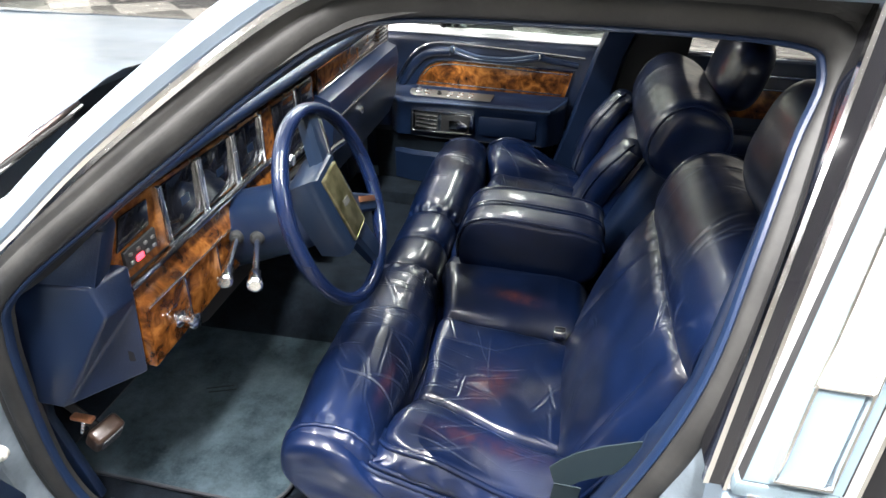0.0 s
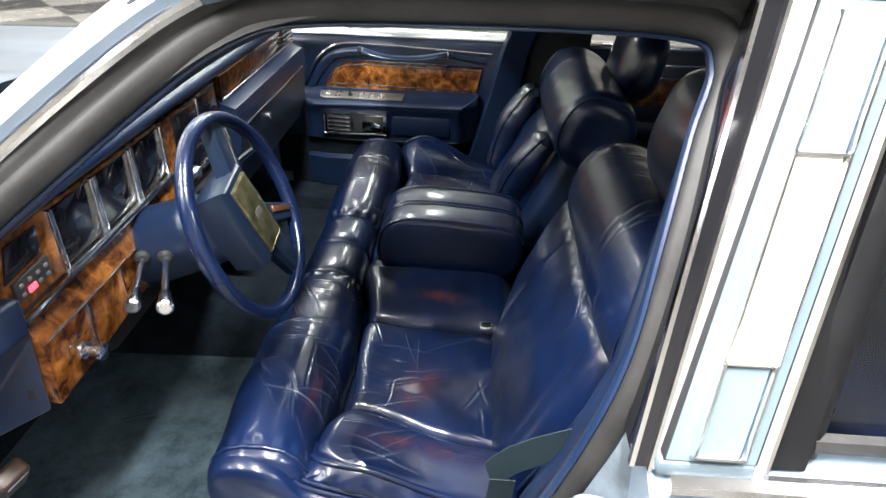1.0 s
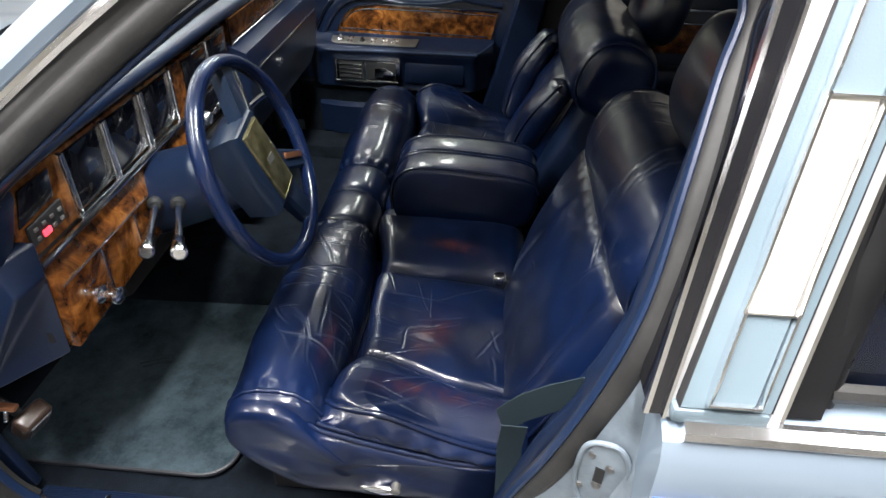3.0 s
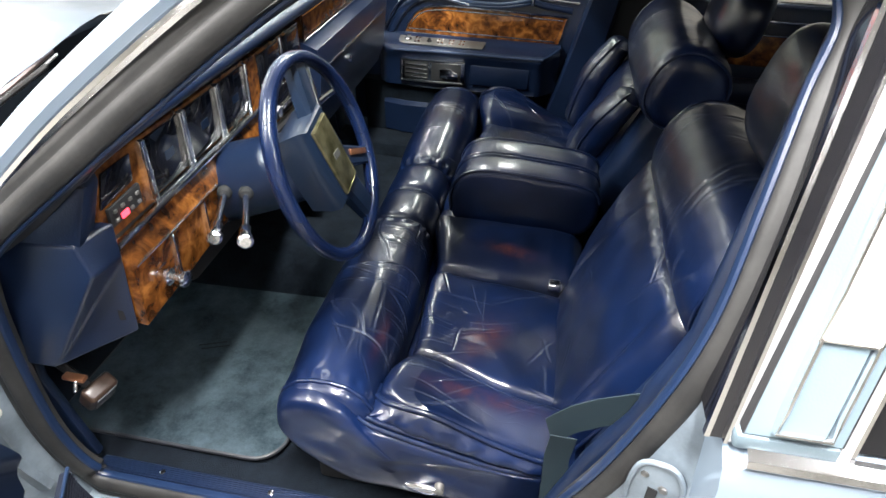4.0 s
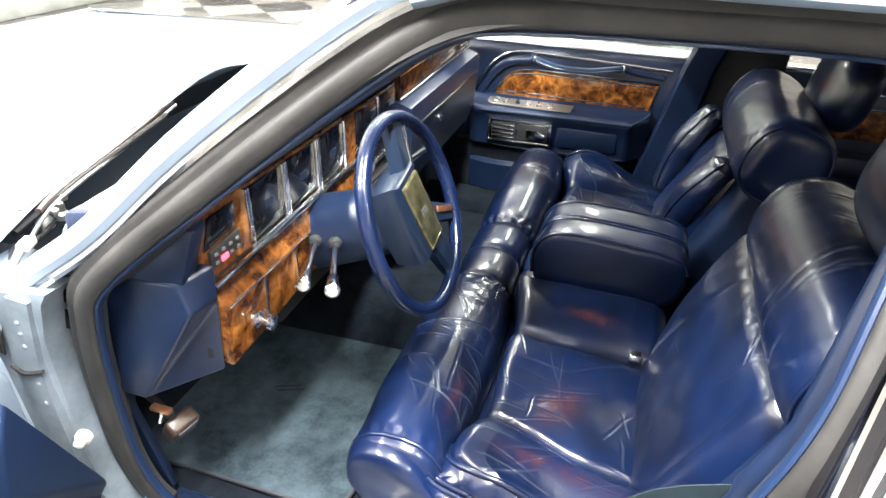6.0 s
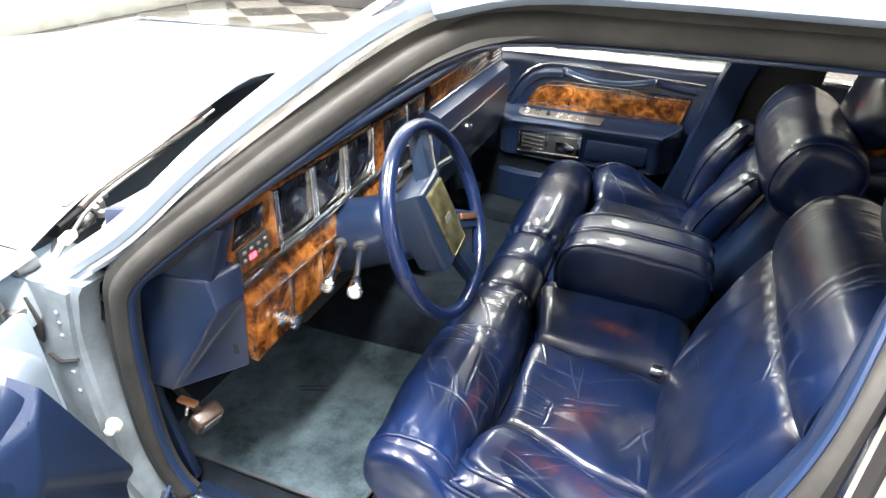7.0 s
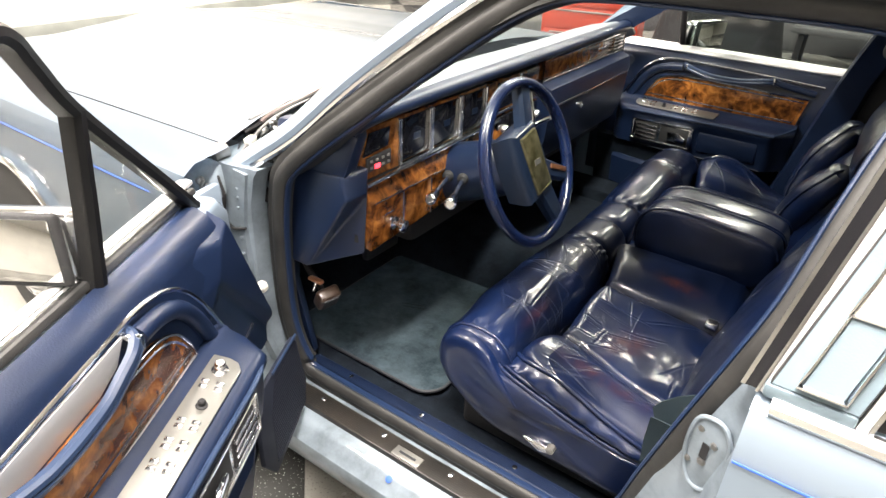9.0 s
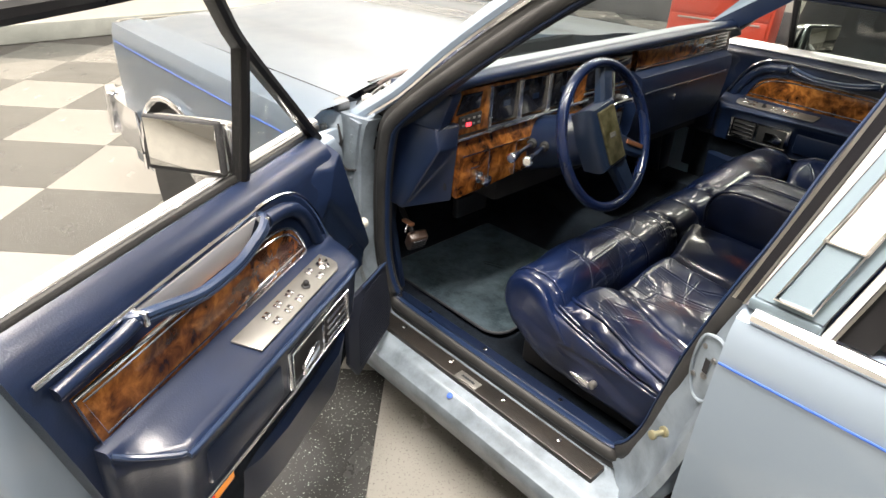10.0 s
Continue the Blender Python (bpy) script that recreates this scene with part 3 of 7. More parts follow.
rear_door = new("rear_door")
rear_door.parent = car
side_skin(0.672, 1.75, rear_door, "door_skin")
part("belt_moulding", sweep([(0.690, -0.128, 0.880), (1.2, -0.128, 0.880), (1.74, -0.128, 0.880)], strip(0.024, 0.012), (0, -0.6, 1)), CHROME, rear_door)
part("pinstripe", sweep([(0.674, -0.1545, 0.802), (1.2, -0.1545, 0.802), (1.74, -0.1545, 0.802)], strip(0.004, 0.0012), (0, -1, 0)), STRIPE_BLUE, rear_door)
part("window_sill_rubber", sweep([(0.84, -0.085, 0.90), (1.3, -0.085, 0.90), (1.7, -0.085, 0.90)], strip(0.02, 0.014), (0, -0.2, 1)), RUBBER, rear_door)
glass = part("window_glass", prism([(0.84, -0.075, 0.89), (1.6, -0.075, 0.89), (1.58, 0.02, 1.10), (1.45, 0.075, 1.25), (0.93, 0.075, 1.25)], (0, 1, -0.3), 0.004), GLASS, rear_door)
glass.visible_shadow = False
part("window_frame", sweep(smooth_path([(0.83, -0.085, 0.89), (0.905, 0.055, 1.24), (0.95, 0.085, 1.285), (1.45, 0.085, 1.285), (1.62, -0.07, 0.9)], 5), strip(0.035, 0.015), SIDE), BLACK_FRAME, rear_door)

# quarter panel and tail, closed simply
side_skin(1.765, 3.4, car, "rear_quarter_panel")
part("rear_deck", loft([[(x, -0.11, z - 0.03), (x, 0.05, z), (x, MID, z + 0.02), (x, 1.55, z), (x, 1.71, z - 0.03), (x, 1.71, 0.3), (x, -0.11, 0.3)] for x, z in ((2.35, 0.93), (2.8, 0.92), (3.4, 0.89))]), PAINT, car)
part("rear_pillar", both(prism([(1.60, -0.09, 0.89), (2.35, -0.09, 0.92), (1.98, 0.10, 1.30), (1.50, 0.10, 1.30)], (0, 1, 0), 0.06, 0.01)), PAINT, car)
part("rear_pillar", prism([(1.60, -0.09, 0.89), (2.35, -0.09, 0.92), (1.98, 0.10, 1.30), (1.50, 0.10, 1.30)], (0, 1, 0), 0.06, 0.01), PAINT, car)
part("rear_window", prism([(1.97, 0.18, 1.29), (1.97, 1.42, 1.29), (2.34, 1.55, 0.94), (2.34, 0.05, 0.94)], (1, 0, 1), 0.005), TINT_GLASS, car)
for x0, x1 in ((-0.45, 0.66), (0.672, 1.75), (1.765, 3.4)):
    prof = [(-0.142, 0.885), (-0.149, 0.884), (-0.153, 0.85), (-0.158, 0.68), (-0.135, 0.36), (-0.06, 0.27), (-0.10, 0.36), (-0.145, 0.68)]
    part("body_side", loft([[(x, 2 * MID - y, z) for y, z in prof] for x in (x0, x1)]), PAINT, car)

# centre pillar jamb with the latch striker
jamb_line = smooth_path([(0.668, -0.062, 0.890), (0.650, -0.072, 0.80), (0.630, -0.066, 0.70), (0.600, -0.04, 0.56), (0.570, -0.015, 0.44), (0.53, 0.01, 0.33), (0.50, 0.02, 0.28)], 5)
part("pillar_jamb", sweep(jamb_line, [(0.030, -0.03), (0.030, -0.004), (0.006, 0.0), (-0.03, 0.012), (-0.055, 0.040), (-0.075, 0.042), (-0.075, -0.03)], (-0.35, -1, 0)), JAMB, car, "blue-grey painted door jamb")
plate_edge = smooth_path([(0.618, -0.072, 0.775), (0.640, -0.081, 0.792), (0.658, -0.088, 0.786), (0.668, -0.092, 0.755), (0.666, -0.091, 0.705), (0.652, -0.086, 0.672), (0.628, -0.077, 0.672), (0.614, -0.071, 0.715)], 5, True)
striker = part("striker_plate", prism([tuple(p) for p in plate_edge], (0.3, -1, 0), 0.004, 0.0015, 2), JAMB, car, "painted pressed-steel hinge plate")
part("plate_flange", tube([p + Vector((0.001, -0.004, 0)) for p in plate_edge], 0.0035, 8, True), JAMB, striker)
part("plate_slot", prism([(0.634, -0.083, 0.748), (0.644, -0.087, 0.748), (0.644, -0.087, 0.722), (0.634, -0.083, 0.722)], (0.3, -1, 0), 0.0015), MATT_BLACK, striker)
for bx, by, bz in ((0.628, -0.077, 0.765), (0.650, -0.087, 0.752), (0.640, -0.084, 0.715), (0.622, -0.076, 0.705)):
    part("bolt", lathe([(0.007, -0.004), (0.007, 0.001), (0.0048, 0.0015), (0.0048, 0.004), (0.0025, 0.005)], 6, m=aim((bx, by, bz), (-0.3, -1, 0))), BOLT_STEEL, striker)
part("latch_striker", lathe([(0.012, 0.0), (0.012, 0.005), (0.006, 0.007), (0.006, 0.030), (0.010, 0.031), (0.010, 0.037), (0.007, 0.039)], 14, m=aim((0.606, -0.078, 0.560), (-0.35, -1, 0.1)) @ Matrix.Scale(0.85, 4)), BRASS_PIN, car, "steel door latch striker pin")
part("seat_belt_anchor", lathe([(0.012, 0), (0.012, 0.004), (0.007, 0.008)], 10, m=aim((0.672, -0.060, 0.870), (-0.3, -1, 0))), CHROME, car)

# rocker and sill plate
# darker jamb colour on the rocker carries both dust and the open door's shade
part("rocker_panel", sweep([(-0.52, -0.045, 0.27), (0.0, -0.045, 0.27), (0.66, -0.045, 0.27)], [(0.0, -0.13), (0.030, -0.13), (0.055, -0.075), (0.062, -0.045), (0.058, -0.028), (0.040, -0.016), (0.030, -0.006), (0.018, 0.0), (-0.10, 0.0), (-0.10, -0.13)], (0, 0, 1)), JAMB, car, "dusty light blue painted rocker toned darker for the door's shade")
plate = part("sill_plate", rbox(-0.295, 0.475, -0.036, 0.018, 0.262, 0.284, 0.004), SILL_BROWN, car, "dark worn sill plate with screws")
for sx in (-0.194, 0.0, 0.188, 0.36):
    part("screw", lathe([(0.0065, 0), (0.0065, 0.0015), (0.004, 0.003)], 10, m=pose(sx, 0.0, 0.284)), CHROME, plate)
for k in range(9):
    part("sill_rib", rbox(-0.288, 0.468, -0.0325 + 0.0052 * k, -0.0305 + 0.0052 * k, 0.2835, 0.2848, 0), SILL_BROWN, plate)
badge_plate = part("maker_plate", rbox(0.045, 0.118, -0.032, -0.004, 0.284, 0.287, 0.001), BRUSHED, plate, "small silver badge plate")
part("badge_bar", rbox(0.060, 0.104, -0.021, -0.015, 0.287, 0.2878, 0), DARK_PLASTIC, badge_plate)
part("paint_dot", lathe([(0.008, 0), (0.008, 0.0006), (0.006, 0.001)], 12, m=aim((0.078, -0.078, 0.266), (0, -0.55, 1))), BLUE_DOT, car, "small blue paint dot")
part("scuff_trim", sweep([(-0.30, 0.078, 0.312), (0.0, 0.076, 0.312), (0.50, 0.070, 0.312)], [(-0.016, -0.03), (-0.016, -0.002), (-0.010, 0.004), (0.012, 0.005), (0.020, -0.002), (0.020, -0.03)], (0, 0, 1)), NAVY_VINYL, car, "navy vinyl inner sill trim")
for k in range(7):
    part("scuff_rib", rbox(-0.29, 0.47, 0.0605 + 0.0042 * k, 0.0625 + 0.0042 * k, 0.316, 0.3185, 0), NAVY_VINYL, car)
for sx in (-0.17, 0.05, 0.30):
    part("screw", lathe([(0.006, 0), (0.006, 0.002), (0.003, 0.003)], 10, m=pose(sx, 0.074, 0.3175)), CHROME, car)

# floor pan and carpet
pan_rings = []
for x, z, hump in ((-0.85, 0.62, 0.10), (-0.62, 0.42, 0.12), (-0.48, 0.305, 0.13), (0.0, 0.288, 0.12), (0.6, 0.288, 0.11), (1.0, 0.29, 0.1), (1.9, 0.30, 0.1)):
    row = []
    for i in range(25):
        y = 0.085 + (1.43) * i / 24
        row.append((x, y, z + hump * math.exp(-((y - MID) / 0.13) ** 4) + 0.004 * noise.noise(Vector((x * 6, y * 8, 3)))))
    pan_rings.append(row)
pan = loft(pan_rings, False, False)
bmesh.ops.subdivide_edges(pan, edges=pan.edges[:], cuts=2, use_grid_fill=True)
part("carpet", pan, CARPET, car, "dark navy cut-pile floor carpet")
part("floor_pan", rbox(-0.6, 2.3, 0.03, 1.57, 0.20, 0.262, 0.01), MATT_BLACK, car)
part("firewall", rbox(-0.92, -0.87, 0.0, 1.6, 0.3, 0.82, 0.01), MATT_BLACK, car)
part("kick_panel", prism([(-0.62, 0.085, 0.33), (-0.30, 0.075, 0.33), (-0.33, 0.06, 0.55), (-0.30, 0.06, 0.80), (-0.62, 0.09, 0.80)], (0, 1, 0), 0.02, 0.006), NAVY_VINYL, car, "navy kick panel beside the pedals")
part("kick_panel", both(prism([(-0.62, 0.04, 0.30), (-0.30, 0.03, 0.30), (-0.33, 0.03, 0.55), (-0.30, 0.03, 0.85), (-0.62, 0.04, 0.85)], (0, 1, 0), 0.02, 0.006)), NAVY_VINYL, car)

# hinge post, painted, at the front of the opening
post = [[(-0.46, -0.02, z), (-0.435, -0.045, z), (-0.385, -0.050, z), (-0.345 + dx, -0.032 + lean, z), (-0.335 + dx, 0.06, z), (-0.46, 0.06, z)] for z, dx, lean in ((0.27, 0.03, 0.04), (0.34, 0.0, 0.03), (0.46, -0.010, 0.015), (0.63, -0.004, 0.003), (0.78, 0.01, -0.004), (0.85, 0.03, -0.004), (0.868, 0.04, 0.0))]
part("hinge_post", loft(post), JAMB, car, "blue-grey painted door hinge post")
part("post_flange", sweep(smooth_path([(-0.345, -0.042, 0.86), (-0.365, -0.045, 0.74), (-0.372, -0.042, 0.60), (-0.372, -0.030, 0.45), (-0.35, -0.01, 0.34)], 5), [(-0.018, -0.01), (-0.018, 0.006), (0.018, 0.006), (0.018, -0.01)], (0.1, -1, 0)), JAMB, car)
for z in (0.82, 0.80, 0.775, 0.70, 0.66):
    part("spot_weld", lathe([(0.004, 0), (0.004, 0.0015), (0.002, 0.003)], 8, m=aim((-0.362 + 0.10 * max(0, z - 0.74), -0.0505, z), (0.1, -1, 0))), JAMB, car)
part("post_seam", tube(smooth_path([(-0.40, -0.053, 0.728), (-0.375, -0.056, 0.722), (-0.345, -0.048, 0.728)], 4), 0.0035, 8), MATT_BLACK, car)
# raised black patch stands in for the dark inside the pocket hole
part("hinge_pocket_shade", prism([(-0.435, -0.052, 0.835), (-0.40, -0.056, 0.84), (-0.385, -0.056, 0.80), (-0.395, -0.056, 0.755), (-0.425, -0.052, 0.76)], (0, -1, 0), 0.004, 0.001), MATT_BLACK, car)
hinge = part("door_hinge", rbox(-0.440, -0.400, -0.085, -0.045, 0.785, 0.825, 0.006), BOLT_STEEL, car, "steel upper door hinge")
part("hinge_pin", lathe([(0.006, 0), (0.006, 0.07), (0.004, 0.074)], 12, m=pose(-0.425, -0.085, 0.76)), BOLT_STEEL, hinge)
part("door_hinge", rbox(-0.440, -0.400, -0.085, -0.045, 0.42, 0.47, 0.006), BOLT_STEEL, car)
bracket = part("hinge_bracket", prism([(-0.47, -0.115, 0.78), (-0.405, -0.100, 0.78), (-0.395, -0.060, 0.80), (-0.400, -0.050, 0.862), (-0.45, -0.070, 0.866), (-0.475, -0.110, 0.85)], (0.3, 1, 0.15), 0.022, 0.007, 3), JAMB, car, "painted hinge bracket")
for bx, by, bz in ((-0.445, -0.104, 0.80), (-0.418, -0.090, 0.835)):
    part("bolt", lathe([(0.010, -0.002), (0.010, 0.002), (0.007, 0.003), (0.007, 0.010), (0.004, 0.012)], 6, m=aim((bx, by, bz), (0.3, -1, 0.3))), BOLT_STEEL, bracket)
part("courtesy_switch", lathe([(0.014, 0), (0.014, 0.008), (0.009, 0.012), (0.009, 0.022), (0.006, 0.024)], 14, m=aim((-0.338, -0.028, 0.572), (0.35, -1, 0.1))), WHITE_PLASTIC, car, "white door courtesy switch")

# bonnet, wings, cowl
hood_rings = []
for i in range(15):
    x = -0.565 - 1.30 * i / 14
    ring_pts = []
    for j in range(25):
        y = -0.0245 + 1.649 * j / 24
        u = (y - MID) / 0.82
        crown = 0.022 * (1 - u * u) + 0.030 * math.exp(-((y - MID) / 0.16) ** 2) - 0.008 * math.exp(-((abs(y - MID) - 0.45) / 0.08) ** 2)
        ring_pts.append((x - 0.035 * (1 - i / 14) + 0.185 * u * u * (1 - i / 14) + 0.06 * u * u * i / 14, y, 0.899 - 0.03 * (i / 14) ** 1.6 + crown))
    hood_rings.append(ring_pts)
hood = loft(hood_rings, False, False)
bmesh.ops.solidify(hood, geom=hood.faces[:], thickness=0.02)
part("bonnet", hood, PAINT, car, "light blue metallic bonnet")


def wing(name):
    """Front wing with a wheel arch cut through its side."""
    bm = bmesh.new()
    xs = [-0.395 - 1.455 * i / 38 for i in range(39)]
    cx, cz, rad = -1.27, 0.33, 0.37
    rows = []
    for x in xs:
        z_low = 0.30 if abs(x - cx) >= rad else max(0.30, cz + math.sqrt(rad * rad - (x - cx) ** 2))
        f = max(0.0, (-0.5 - x) / 1.35)
        y_side = -0.152 + 0.02 * f * f
        flare = 0.012 * math.exp(-((z_low - 0.30) / 0.5 - 0.8) ** 2) if z_low > 0.31 else 0.0
        prof = []
        for k in range(7):
            z = z_low + (0.80 - z_low) * k / 6
            prof.append((x, y_side - (flare if k == 0 else 0) + 0.02 * max(0, 0.5 - z), z))
        top = 0.885 - 0.02 * f
        prof += [(x, y_side + 0.003, 0.835), (x, y_side + 0.012, 0.866), (x, y_side + 0.04, top), (x, y_side + 0.10, top + 0.008), (x, -0.026, top + 0.012)]
        rows.append(prof)
    sheet = loft(rows, False, False)
    bmesh.ops.solidify(sheet, geom=sheet.faces[:], thickness=0.012)
    return merge(bm, sheet)


driver_wing = wing("front_wing")
part("front_wing", both(driver_wing), PAINT, car, "light blue front wing")
part("front_wing", driver_wing, PAINT, car, "light blue front wing with wheel arch")
part("arch_moulding", sweep([(-1.27 + 0.37 * math.cos(a), -0.160, 0.33 + 0.37 * math.sin(a)) for a in [math.pi * i / 16 for i in range(17)]], strip(0.022, 0.012), (0, -1, 0)), CHROME, car)
part("pinstripe", sweep([(-0.52 - 1.3 * i / 8, -0.1535 + 0.02 * (i / 8) ** 2, 0.802) for i in range(9)], strip(0.004, 0.0015), (0, -1, 0)), STRIPE_BLUE, car)
part("inner_wing", rbox(-1.75, -0.55, 0.06, 0.12, 0.25, 0.86, 0.01), MATT_BLACK, car)
part("grille_panel", rbox(-1.90, -1.84, -0.10, 1.70, 0.42, 0.87, 0.02), CHROME, car, "chrome front panel and grille")
bumper = part("front_bumper", sweep(smooth_path([(-1.62, -0.155, 0.50), (-1.85, -0.15, 0.50), (-1.98, -0.10, 0.50), (-2.03, 0.1, 0.50), (-2.06, MID, 0.50), (-2.03, 1.5, 0.50), (-1.98, 1.70, 0.50), (-1.62, 1.755, 0.50)], 6), [(-0.02, -0.10), (0.012, -0.10), (0.03, -0.02), (0.03, 0.06), (0.012, 0.075), (-0.02, 0.075)], (0, 0, 1)), CHROME, car, "chrome front bumper")
part("bumper_guard", prism([(-2.06, -0.16, 0.40), (-1.92, -0.19, 0.40), (-1.90, -0.185, 0.585), (-2.05, -0.15, 0.585)], (0.1, 1, 0), 0.05, 0.015, 3), CHROME, bumper)

# cowl trough with wiper
part("cowl_trough", loft([[(-0.70 + b, y, 0.842), (-0.58 + b, y, 0.832), (-0.47 + b, y, 0.846), (-0.42 + b * 0.5, y, 0.862), (-0.42 + b * 0.5, y, 0.78), (-0.70 + b, y, 0.78)] for y, b in [(0.0 + 1.6 * i / 16, 0.20 * (i / 8 - 1) ** 2) for i in range(17)]]), COWL_BLACK, car, "black ventilated cowl trough")
wiper = part("wiper", tube(smooth_path([(-0.455, 0.06, 0.890), (-0.50, 0.26, 0.903), (-0.56, 0.55, 0.915)], 6), 0.006, 8), BLACK_FRAME, car, "black windscreen wiper lying in the cowl")
part("wiper_arm", tube([(-0.53, 0.24, 0.888), (-0.51, 0.20, 0.905), (-0.48, 0.10, 0.905)], 0.005, 8), BOLT_STEEL, wiper)
part("washer_cap", lathe([(0.014, 0), (0.014, 0.012), (0.009, 0.02), (0.004, 0.022)], 12, m=pose(-0.475, 0.13, 0.862)), BOLT_STEEL, wiper)
part("wiper_pivot", lathe([(0.012, 0), (0.012, 0.010), (0.008, 0.014), (0.008, 0.024), (0.004, 0.028)], 14, m=pose(-0.464, 0.156, 0.868)), BOLT_STEEL, wiper)
rod = smooth_path([(-0.392, -0.012, 0.868), (-0.414, 0.042, 0.884), (-0.464, 0.156, 0.900), (-0.525, 0.38, 0.905), (-0.588, 0.62, 0.915)], 6)
part("wiper_rod", tube(rod, 0.0035, 8), BOLT_STEEL, wiper)
part("wiper_link", tube([p + Vector((-0.022, 0.012, 0.002)) for p in rod[10:]], 0.006, 8), WIPER_STEEL, wiper, "steel wiper arm tinted with a pink-brown reflection")
part("rod_clip", rbox(-0.009, 0.009, -0.016, 0.016, -0.007, 0.007, 0.003), WHITE_PLASTIC, wiper, "white plastic hose connector").matrix_world = frame_of((-0.416, 0.046, 0.887), (0.9, 0.4, 0), (0, 0, 1))
for k in range(3):
    part("pivot_nut", lathe([(0.007, 0), (0.007, 0.006), (0.004, 0.009)], 6, m=pose(-0.474 + 0.014 * k, 0.176 - 0.022 * k, 0.893)), BOLT_STEEL, wiper)
part("hose", tube(smooth_path([(-0.470, 0.150, 0.872), (-0.450, 0.095, 0.866), (-0.462, 0.060, 0.868), (-0.430, 0.020, 0.864)], 5), 0.004, 8), MATT_BLACK, wiper)
part("hood_hinge", lathe([(0.010, -0.02), (0.018, -0.016), (0.020, 0.0), (0.018, 0.016), (0.008, 0.02)], 14, m=aim((-0.425, -0.030, 0.880), (0.2, 1, 0.2))), BOLT_STEEL, car, "bare metal bonnet hinge end")
part("hinge_strap", prism([(-0.44, -0.040, 0.79), (-0.405, -0.040, 0.79), (-0.412, -0.040, 0.875), (-0.435, -0.040, 0.885)], (0, 1, 0), 0.012, 0.004), BOLT_STEEL, car)
part("ground_wire", tube(smooth_path([(-0.415, -0.050, 0.85), (-0.405, -0.056, 0.825), (-0.412, -0.052, 0.80)], 5), 0.0025, 6), COPPER, car)

# windscreen
ws = []
for i in range(9):
    k = i / 8
    x, z = -0.40 + 0.70 * k, 0.888 + 0.417 * k
    inset = 0.02 + 0.13 * k
    ws.append([(x - 0.055 * (1 - ((y - MID) / 0.8) ** 2), y, z) for y in [inset + (1.6 - 2 * inset) * j / 12 for j in range(13)]])
part("windscreen", loft(ws, False, False), TINT_GLASS, car)

# front wheels
def wheel(y, side):
    w = new("front_wheel")
    w.parent = car
    m = aim((-1.27, y, 0.335), (0, side, 0))
    part("tyre", lathe([(0.20, -0.09), (0.29, -0.10), (0.325, -0.085), (0.335, -0.05), (0.335, 0.05), (0.325, 0.085), (0.29, 0.10), (0.20, 0.09)], 40, m=m), TYRE, w)
    part("rim", lathe([(0.05, 0.03), (0.06, 0.07), (0.14, 0.06), (0.17, 0.085), (0.20, 0.088), (0.205, 0.07), (0.2, 0.02)], 40, m=m), CHROME, w, "chrome wheel cover")


wheel(-0.06, -1)
wheel(1.66, 1)


# ---------- doors ----------
D = Vector((math.cos(radians(-61)), math.sin(radians(-61)), 0))
N = Vector((-D.y, D.x, 0))
DRIVER = Matrix((D, N, Vector((0, 0, 1)))).transposed().to_4x4()
DRIVER.translation = N * -0.24
PASSENGER = Matrix(((1, 0, 0), (0, -1, 0), (0, 0, 1))).to_4x4()
PASSENGER.translation = (-0.337, 1.657, 0)


